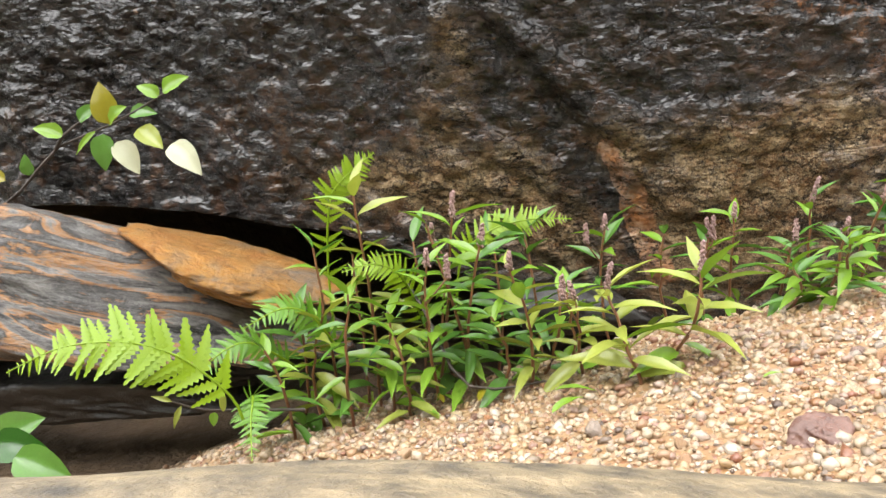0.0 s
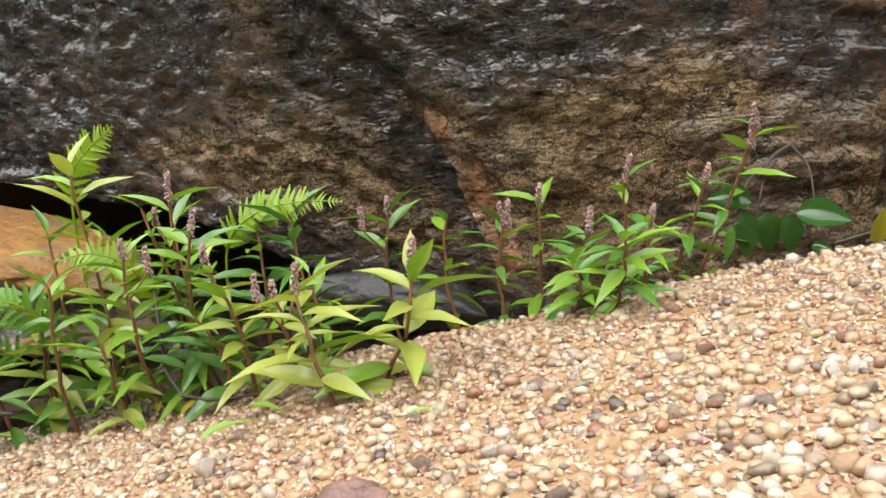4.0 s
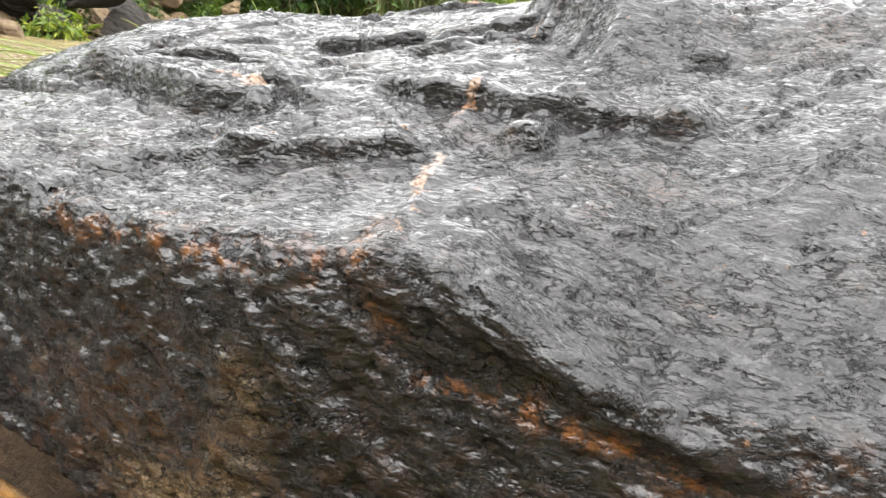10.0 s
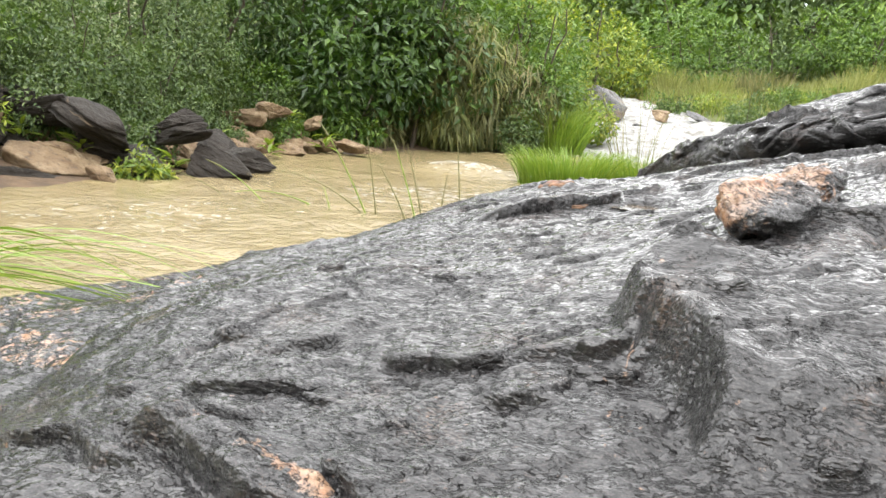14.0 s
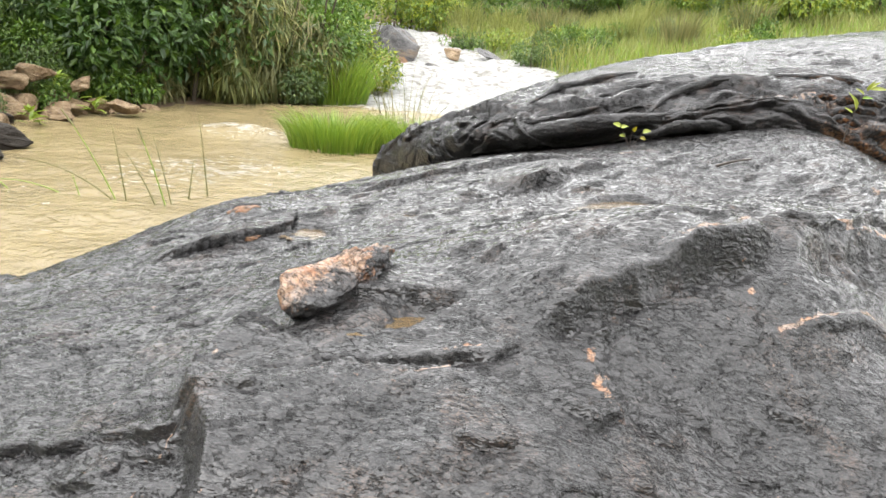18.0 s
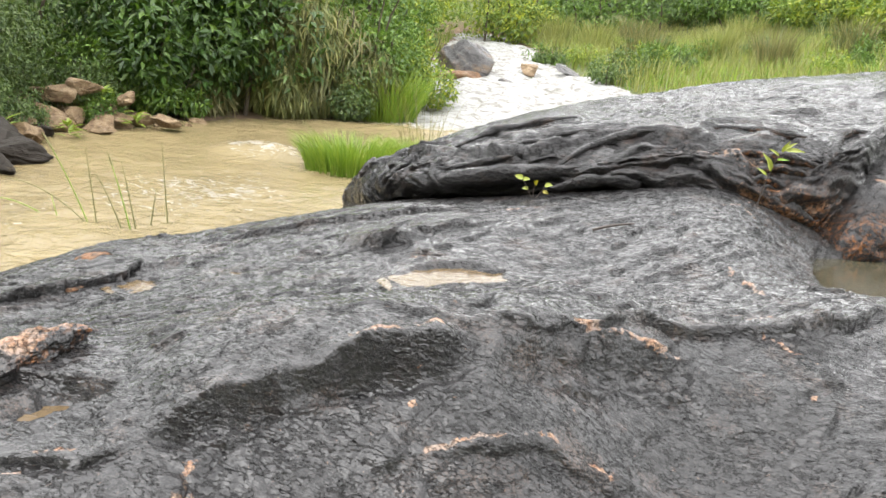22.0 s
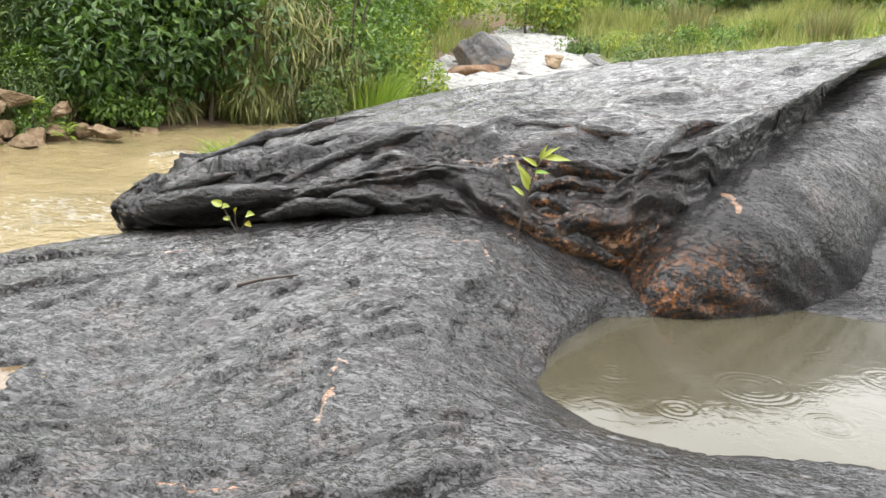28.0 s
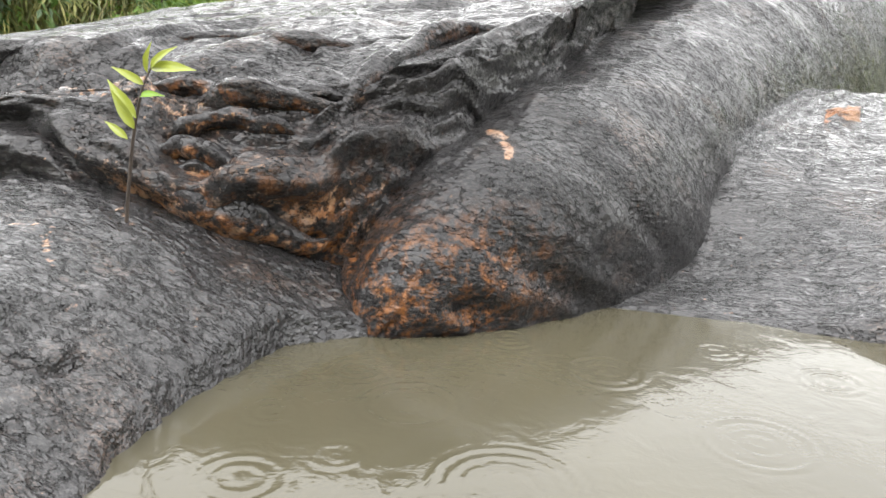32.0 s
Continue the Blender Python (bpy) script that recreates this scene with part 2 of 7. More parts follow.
def rock_material(name, grain_turn=20, wash=1.0, gloss=1.43, ripple=0.011):
    """Rain-wet dark gneiss: black grey with pale grain, orange and pink quartz veins, drier tan faces."""
    n = Nodes(name)
    turn = (0, 0, grain_turn)
    big = n.noise(2.6, 5, 0.6)
    mid = n.noise(30.0, 6, 0.68, (1, 1.6, 1.6), 0.0, turn)
    fine = n.noise(420.0, 3, 0.7)
    film = n.ramp(n.noise(2.6, 4, 0.6, (0.7, 1.3, 1), 0.6, turn), (0.40, 0.0), (0.62, 1.0))
    dark = n.mix(n.ramp(big, (0.3, 0.0), (0.7, 1.0)), (0.009, 0.0090, 0.0102), (0.019, 0.0184, 0.0200))
    dark = n.mix(n.ramp(mid, (0.50, 0.0), (0.66, 0.5)), dark, (0.040, 0.0375, 0.0395))
    grains = n.noise(170.0, 5, 0.75, (0.7, 1.2, 1.2), 0.3, turn)
    dark = n.mix(n.ramp(grains, (0.52, 0.0), (0.64, 0.7)), dark, (0.095, 0.085, 0.082))
    dark = n.mix(n.math("MULTIPLY", n.ramp(n.noise(5.0, 5, 0.65), (0.54, 0.0), (0.68, 1.0)), n.ramp(grains, (0.46, 0.0), (0.60, 0.6))), dark, (0.16, 0.095, 0.06))
    dark = n.mix(n.ramp(grains, (0.36, 0.75), (0.46, 0.0)), dark, (0.006, 0.006, 0.0065))
    dark = n.mix(n.ramp(fine, (0.55, 0.0), (0.74, 0.7)), dark, (0.15, 0.142, 0.14))
    tan = n.mix(n.ramp(n.noise(7.0, 5, 0.65, (1, 1, 2.0)), (0.34, 0.0), (0.66, 1.0)), (0.165, 0.098, 0.05), (0.38, 0.28, 0.16))
    tan = n.mix(n.ramp(n.noise(16.0, 5, 0.65, (1, 1, 1.6), 0.6), (0.55, 0.0), (0.68, 0.8)), tan, (0.24, 0.10, 0.035))
    tan = n.mix(n.ramp(n.noise(110.0, 5, 0.72, (1, 1, 1.5), 0.5), (0.44, 0.0), (0.60, 0.9)), tan, (0.036, 0.027, 0.020))
    tan = n.mix(n.ramp(fine, (0.48, 0.0), (0.70, 0.7)), tan, (0.58, 0.46, 0.29))
    dry = n.attr("dry")
    base = n.mix(dry, dark, tan)
    vein = n.attr("vein")
    quartz = n.mix(n.ramp(n.noise(38.0, 5, 0.65), (0.35, 0.0), (0.65, 1.0)), (0.34, 0.14, 0.055), (0.50, 0.32, 0.20))
    quartz = n.mix(n.ramp(n.noise(14.0, 4), (0.45, 0.0), (0.62, 1.0)), quartz, (0.36, 0.26, 0.20))
    quartz = n.mix(n.ramp(n.noise(70.0, 6, 0.7), (0.52, 0.0), (0.66, 0.75)), quartz, (0.035, 0.028, 0.025))
    edge = n.math("ADD", vein, n.math("MULTIPLY", n.math("SUBTRACT", n.noise(45.0, 6, 0.72), 0.5), 3.0))
    base = n.mix(n.ramp(edge, (0.45, 0.0), (0.72, 1.0)), base, quartz)
    rust = n.attr("rust")
    base = n.mix(n.math("MULTIPLY", rust, n.ramp(n.noise(34.0, 5, 0.7), (0.48, 0.0), (0.64, 0.8))), base, (0.40, 0.15, 0.035))
    wet = n.math("SUBTRACT", 1.0, dry)
    # relief at four scales: lumps, dimples, grain, and thin broken creases along the bedding
    lumps = n.noise(17.0, 3, 0.55, (0.9, 1.1, 1.1), 0.0, turn)
    dimples = n.noise(50.0, 2, 0.5, (0.62, 1.4, 1.4), 0.35, turn)
    grit = n.noise(230.0, 3, 0.65)
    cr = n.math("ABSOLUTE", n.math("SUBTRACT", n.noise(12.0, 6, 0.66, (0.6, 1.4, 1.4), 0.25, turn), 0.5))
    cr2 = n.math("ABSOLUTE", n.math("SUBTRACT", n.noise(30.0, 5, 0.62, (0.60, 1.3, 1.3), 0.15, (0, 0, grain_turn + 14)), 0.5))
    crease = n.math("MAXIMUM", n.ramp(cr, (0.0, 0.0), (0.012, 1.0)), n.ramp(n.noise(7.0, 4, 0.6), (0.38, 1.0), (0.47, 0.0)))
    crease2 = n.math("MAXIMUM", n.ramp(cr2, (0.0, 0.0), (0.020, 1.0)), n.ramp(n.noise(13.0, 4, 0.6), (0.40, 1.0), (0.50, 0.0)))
    # the water film rides over the grain and keeps its broader swell and the creases
    skin = n.bump(lumps, 1.0, 0.008)
    skin = n.bump(crease, 1.0, 0.009, skin)
    skin = n.bump(crease2, 1.0, 0.0045, skin)
    bare = n.math("SUBTRACT", 1.0, n.math("MULTIPLY", film, 0.82))
    skin = n.bump(n.math("MULTIPLY", dimples, bare), 1.0, ripple, skin)
    skin = n.bump(n.math("MULTIPLY", grit, bare), 1.0, 0.0008, skin)
    nb = n.bump(dimples, 1.0, 0.003, skin)
    nb = n.bump(grit, 1.0, 0.0024, nb)
    # crease shade painted in: base colour goes near-black along the crease lines
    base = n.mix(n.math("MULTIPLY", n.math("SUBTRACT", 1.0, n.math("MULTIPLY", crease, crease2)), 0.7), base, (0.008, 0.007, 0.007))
    coat = n.math("MULTIPLY", wet, 0.35 + 0.65 * wash)
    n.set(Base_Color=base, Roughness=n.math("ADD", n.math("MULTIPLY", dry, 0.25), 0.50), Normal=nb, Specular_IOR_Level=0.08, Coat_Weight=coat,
          Coat_Roughness=n.math("SUBTRACT", 0.065 + 0.06 * (1 - wash), n.math("MULTIPLY", film, 0.035)), Coat_IOR=gloss, Coat_Normal=skin)
    return n.mat


def plain(name, colour, colour2=None, scale=20.0, rough=0.6, bump=0.0, bump_scale=60.0, **more):
    n = Nodes(name)
    c = colour if colour2 is None else n.mix(n.ramp(n.noise(scale, 5, 0.6), (0.3, 0.0), (0.7, 1.0)), colour, colour2)
    n.set(Base_Color=c if not isinstance(c, tuple) else (*c, 1), Roughness=rough, **more)
    if bump:
        n.set(Normal=n.bump(n.noise(bump_scale, 5, 0.6), 0.6, bump))
    return n.mat


def leaf_material(name, a, b, c=None, rough=0.4, trans=0.35, gain=1.27):
    """Leaf green that varies from leaf to leaf, let through by the light from behind."""
    n = Nodes(name)
    r = n.rand(True)
    col = n.ramp(r, (0.0, a), (0.55, b), (1.0, c or b))
    col = n.mix(n.math("MULTIPLY", n.noise(25.0, 3), 0.35), col, tuple(0.6 * v for v in a))
    col = n.mix(1.0, col, (gain, gain * 0.98, gain * 0.86), "MULTIPLY")
    n.set(Base_Color=col, Roughness=rough)
    tr = n.t.nodes.new("ShaderNodeBsdfTranslucent")
    n.link(n.mix(1.0, col, (SKY_BALANCE, SKY_BALANCE, 0.55 * SKY_BALANCE), "MULTIPLY"), tr.inputs[0])
    mx = n.t.nodes.new("ShaderNodeMixShader")
    mx.inputs[0].default_value = trans
    n.link(n.b.outputs[0], mx.inputs[1])
    n.link(tr.outputs[0], mx.inputs[2])
    n.link(mx.outputs[0], n.t.nodes["Material Output"].inputs[0])
    return n.mat


def water_material(name, colour, rough=0.06, scale=9.0, height=0.01, foam=False, clear=0.0, ior=1.33):
    n = Nodes(name)
    h = n.noise(scale, 4, 0.55, (1, 1, 1), 0.8)
    nb = n.bump(h, 0.6, height)
    nb = n.bump(n.noise(scale * 5, 3, 0.5), 0.5, height * 0.25, nb)
    base = n.mix(n.ramp(n.noise(2.2, 4), (0.3, 0.0), (0.7, 1.0)), tuple(0.8 * v for v in colour), colour)
    r = rough
    if foam:
        f = n.attr("foam")
        f = n.math("ADD", f, n.math("MULTIPLY", n.math("SUBTRACT", n.noise(7.0, 6, 0.65, (1.0, 1.6, 1), 1.2), 0.5), 1.6))
        f = n.ramp(f, (0.45, 0.0), (0.72, 1.0))
        white = n.mix(n.ramp(n.noise(3.2, 7, 0.75, (1, 1.8, 1), 1.0), (0.36, 0.0), (0.56, 1.0)), (0.17, 0.155, 0.125), (0.48, 0.48, 0.465))
        base = n.mix(f, base, white)
        r = n.math("ADD", n.math("MULTIPLY", f, 0.5), rough)
    n.set(Base_Color=base, Roughness=r, Normal=nb, IOR=ior)
    if clear:
        n.set(Transmission_Weight=clear)
    return n.mat


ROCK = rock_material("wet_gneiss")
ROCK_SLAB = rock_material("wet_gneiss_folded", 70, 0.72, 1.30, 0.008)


# ---- bedrock: levels of the broad surface, rows from the sand side to the upper slab ----
LEVELS_FRONT = [
    (0.092, 0.183, 0.443, 0.446, 0.518, 0.534, 0.488, 0.520, 0.591, 0.688, 0.788),
    (0.246, 0.284, 0.508, 0.614, 0.695, 0.775, 0.649, 0.679, 0.751, 0.836, 0.906),
    (0.343, 0.416, 0.649, 0.728, 0.890, 0.923, 0.709, 0.730, 0.839, 0.912, 0.978),
    (0.344, 0.516, 0.678, 0.812, 0.971, 1.167, 1.129, 0.800, 0.953, 1.009, 1.051),
    (0.313, 0.551, 0.768, 0.822, 0.936, 1.033, 1.191, 1.106, 1.086, 1.097, 1.128),
]
LEVELS_BACK = [
    (0.291, 0.536, 0.820, 0.906, 0.993, 1.072, 1.029, 1.139, 1.193, 1.145, 1.162),
    (0.246, 0.474, 0.750, 0.917, 1.035, 1.134, 1.168, 1.228, 1.001, 1.093, 1.155),
    (0.219, 0.417, 0.695, 0.886, 1.039, 1.146, 1.273, 1.310, 1.060, 1.031, 1.102),
    (0.215, 0.354, 0.593, 0.812, 0.982, 1.125, 1.247, 1.321, 1.162, 1.069, 1.181),
    (0.161, 0.291, 0.491, 0.691, 0.861, 1.013, 1.124, 1.156, 1.150, 1.358, 1.333),
    (0.110, 0.210, 0.351, 0.511, 0.662, 0.815, 0.922, 1.028, 1.131, 1.455, 1.485),
]

# ledges: a line with its high side on the left, height of the lip, reach behind, depth of the groove before it
LEDGES = [
    ([(-0.70, 1.76), (-0.63, 1.75), (-0.54, 1.73), (-0.48, 1.70), (-0.37, 1.65), (-0.29, 1.63), (-0.19, 1.61)], 0.044, 0.09, 0.020, 0.014),
    ([(-1.12, 1.82), (-0.96, 1.76), (-0.86, 1.75), (-0.78, 1.76), (-0.70, 1.71), (-0.62, 1.68), (-0.52, 1.66)], 0.018, 0.10, 0.014, 0.014),
    ([(-0.63, 1.82), (-0.53, 1.82), (-0.44, 1.81)], 0.018, 0.07, 0.010),
    ([(-0.72, 1.94), (-0.66, 1.93), (-0.57, 1.92), (-0.50, 1.94), (-0.40, 1.97)], 0.022, 0.12, 0.014),
    ([(-0.37, 2.05), (-0.31, 2.06), (-0.26, 2.08), (-0.20, 2.06), (-0.12, 2.08)], 0.026, 0.12, 0.016),
    ([(-0.14, 2.09), (-0.06, 2.11), (0.02, 2.12), (0.08, 2.11)], 0.016, 0.10, 0.010),
    ([(-0.08, 1.67), (-0.02, 1.67), (0.03, 1.65), (0.12, 1.65), (0.20, 1.63), (0.29, 1.62), (0.36, 1.62), (0.46, 1.63)], 0.022, 0.12, 0.016),
    ([(-0.28, 1.73), (-0.22, 1.70), (-0.17, 1.67), (-0.11, 1.58)], 0.020, 0.09, 0.014),
    ([(-0.18, 1.46), (-0.09, 1.46), (-0.03, 1.47), (0.04, 1.50), (0.11, 1.48)], 0.022, 0.09, 0.012),
    ([(0.17, 1.55), (0.24, 1.53)], 0.014, 0.07, 0.010),
    ([(-0.30, 1.41), (-0.18, 1.45), (-0.07, 1.44)], 0.010, 0.08, 0.005),
    ([(0.16, 2.52), (0.07, 2.40), (0.03, 2.28), (0.05, 2.19), (0.10, 2.12), (0.18, 2.02), (0.23, 1.91), (0.28, 1.76)], 0.092, 0.42, 0.012, 0.05),
    ([(-1.50, 3.30), (-1.42, 3.00), (-1.40, 2.70), (-1.32, 2.42), (-1.20, 2.15), (-1.08, 1.95)], 0.063, 0.50, 0.010, 0.10),
    ([(0.28, 2.24), (0.40, 2.32), (0.51, 2.33), (0.62, 2.35), (0.73, 2.38), (0.81, 2.48)], 0.022, 0.16, 0.012),
    ([(0.80, 2.49), (0.96, 2.64), (1.08, 2.74), (1.18, 2.825), (1.29, 2.895), (1.38, 2.955), (1.47, 3.06)], 0.062, 0.26, 0.040, 0.030),
    ([(1.46, 3.00), (1.56, 3.14), (1.66, 3.26), (1.74, 3.33), (1.84, 3.40), (1.97, 3.48)], 0.047, 0.20, 0.040, 0.05),
    ([(1.75, 3.45), (1.85, 3.57), (2.02, 3.64), (2.12, 3.72), (2.28, 3.79), (2.39, 3.85), (2.51, 3.98), (2.63, 4.12)], 0.027, 0.14, 0.022, 0.012),
    ([(1.43, 3.16), (1.53, 3.17), (1.60, 3.24), (1.70, 3.36), (1.80, 3.50)], 0.024, 0.10, 0.014),
    ([(0.55, 4.20), (0.67, 4.36), (0.76, 4.36)], 0.080, 0.14, 0.012),
    ([(0.70, 4.46), (0.82, 4.60), (0.98, 4.70)], 0.028, 0.14, 0.010),
    ([(-0.25, 4.30), (0.05, 4.66), (0.40, 4.84), (0.80, 5.05)], 0.031, 0.20, 0.010),
    ([(-0.70, 3.30), (-0.50, 3.55), (-0.35, 3.80), (-0.40, 4.05)], 0.047, 0.14, 0.012),
    ([(0.42, 4.10), (0.20, 4.25), (-0.05, 4.35)], 0.020, 0.12, 0.008),
    ([(0.10, 2.75), (0.32, 2.62), (0.52, 2.66)], 0.020, 0.12, 0.008),
    ([(2.02, 4.48), (2.11, 4.28), (2.19, 4.13)], 0.008, 0.10, 0.004),
    ([(1.43, 2.73), (1.59, 2.83), (1.69, 2.91), (1.85, 2.96), (2.05, 2.99), (2.25, 3.00), (2.50, 3.08)], 0.014, 0.06, 0.010),
    ([(0.96, 2.20), (1.04, 2.30), (0.98, 2.38), (0.96, 2.47)], 0.020, 0.12, 0.012),
    ([(2.60, 3.72), (2.75, 3.85), (2.95, 3.95)], 0.05, 0.18, 0.02, 0.08),
]
CRACKS = [
    [(-0.10, 2.04), (-0.06, 2.02)], [(-0.61, 2.08), (-0.54, 2.05)], [(-0.29, 2.01), (-0.24, 1.98)],
    [(1.14, 2.62), (1.06, 2.60), (1.00, 2.54), (0.99, 2.47)], [(-0.22, 1.45), (-0.16, 1.40)], [(0.36, 2.12), (0.45, 2.16)],
    [(1.72, 4.30), (1.78, 4.18)], [(2.0, 4.45), (2.06, 4.32), (2.16, 4.16)], [(0.52, 2.50), (0.66, 2.54)],
]
# short scalloped lips scattered over the bedrock, all along the same grain
chips = random.Random(77)
SMALL_LEDGES = []
for k in range(260):
    cx, cy = chips.uniform(-0.85, 2.7), chips.uniform(1.38, 5.1)
    turn = math.radians(chips.gauss(8, 22) + (30 if cy > 2.6 else 0))
    half = chips.uniform(0.025, 0.085) * (0.7 if cy < 1.9 else 1.0)
    bow = chips.uniform(0.05, 0.35) * half
    ux, uy = math.cos(turn), math.sin(turn)
    SMALL_LEDGES.append(([(cx + ux * s * half - uy * bow * (1 - s * s) * -1, cy + uy * s * half + ux * bow * (1 - s * s) * -1) for s in (-1, -0.5, 0, 0.5, 1)], chips.uniform(0.006, 0.016), chips.uniform(0.03, 0.07), chips.uniform(0.006, 0.013)))
VEINS = [
    ([(0.18, 1.18), (0.15, 1.27), (0.125, 1.40), (0.11, 1.505), (0.105, 1.66)], 0.015),
    ([(0.115, 1.82), (0.10, 1.93)], 0.003), ([(0.09, 2.02), (0.075, 2.10)], 0.004),
    ([(-0.62, 1.79), (-0.57, 1.775), (-0.48, 1.755), (-0.37, 1.70), (-0.30, 1.675), (-0.21, 1.645)], 0.024),
    ([(0.96, 2.48), (1.00, 2.42), (0.98, 2.36), (1.04, 2.28)], 0.014),
    ([(1.43, 2.74), (1.59, 2.85), (1.69, 2.93), (1.85, 2.98)], 0.010),
    ([(1.96, 2.99), (2.09, 3.01), (2.22, 3.02), (2.46, 3.10)], 0.012),
    ([(1.14, 2.81), (1.24, 2.89), (1.36, 2.99)], 0.022),
    ([(1.66, 3.30), (1.80, 3.40), (1.94, 3.46)], 0.016),
    ([(2.26, 3.80), (2.34, 3.84)], 0.026),
    ([(2.18, 3.73), (2.29, 3.67), (2.36, 3.62)], 0.008),
    ([(2.06, 3.78), (2.20, 3.83)], 0.012),
    ([(0.48, 2.34), (0.62, 2.36), (0.76, 2.42)], 0.006),
    ([(0.56, 2.27), (0.72, 2.32)], 0.005),
    ([(0.05, 2.26), (0.10, 2.31)], 0.018),
    ([(2.19, 4.13), (2.11, 4.28), (2.05, 4.40)], 0.014),
    ([(1.96, 5.20), (2.08, 5.24), (2.16, 5.16)], 0.004),
    ([(2.10, 5.42), (2.22, 5.36), (2.34, 5.30), (2.36, 5.22)], 0.005),
    ([(0.82, 4.12), (0.86, 4.16)], 0.022),
    ([(1.00, 4.98), (1.18, 5.05)], 0.016),
    ([(-0.18, 1.47), (-0.10, 1.46)], 0.012), ([(0.0, 1.53), (0.05, 1.52)], 0.012), ([(2.33, 3.47), (2.34, 3.475)], 0.012),
    ([(1.36, 2.82), (1.37, 2.825)], 0.012), ([(-1.70, 2.45), (-1.50, 2.38)], 0.06),
]
POOL = [(2.40, 4.95), (2.44, 4.78), (2.53, 4.66), (2.64, 4.60), (2.90, 4.56), (3.30, 4.62), (3.90, 4.80), (4.20, 5.30), (3.62, 5.84), (3.30, 5.88),
        (2.94, 5.86), (2.78, 5.74), (2.68, 5.62), (2.57, 5.50), (2.45, 5.42), (2.40, 5.15)]
POOL_LEVEL = 1.063
# puddles: outline, level of the water, depth
PUDDLES = {
    "brown": ([(0.86, 3.86), (0.84, 4.06), (0.92, 4.16), (1.05, 4.22), (1.20, 4.20), (1.32, 4.08), (1.36, 3.94), (1.24, 3.80), (1.06, 3.74), (0.94, 3.78)], 1.040, 0.02),
    "orange": ([(0.36, 2.40), (0.40, 2.50), (0.40, 2.60), (0.50, 2.66), (0.60, 2.68), (0.63, 2.56), (0.56, 2.48), (0.46, 2.42)], 0.972, 0.012),
    "side": ([(-1.50, 2.02), (-1.40, 2.10), (-1.24, 2.02), (-1.16, 1.92), (-1.24, 1.84), (-1.38, 1.88)], 0.400, 0.015),
    "moss": ([(-0.33, 3.86), (-0.22, 3.92), (-0.10, 3.74), (-0.18, 3.66), (-0.28, 3.72)], 0.905, 0.012),
    "far": ([(0.02, 4.60), (0.08, 4.66), (0.17, 4.54), (0.12, 4.48)], 0.975, 0.012),
    "small": ([(0.13, 3.88), (0.18, 4.00), (0.26, 3.98), (0.22, 3.88)], 0.925, 0.010),
}


# the boulder's face over the sand: line of the lip in plan
LIP = [(-2.2, 2.10), (-1.2, 1.75), (-0.75, 1.40), (-0.50, 1.335), (-0.30, 1.265), (-0.15, 1.225), (0.05, 1.185), (0.25, 1.185), (0.42, 1.19), (0.60, 1.205), (0.80, 1.23), (1.10, 1.22), (1.6, 1.1), (2.4, 0.9), (4.6, 0.6)]
FOUND = {}


def puddle_level(key):
    """The level at which a puddle brims over."""
    if key not in FOUND:
        ring = np.array(PUDDLES[key][0])
        FOUND[key] = float(np.percentile(rock_level(ring[:, 0], ring[:, 1], True, False), 8))
    return FOUND[key]


def boxed(x, y, pts, reach):
    p = np.array(pts)[:, :2]
    return (x > p[:, 0].min() - reach) & (x < p[:, 0].max() + reach) & (y > p[:, 1].min() - reach) & (y < p[:, 1].max() + reach)


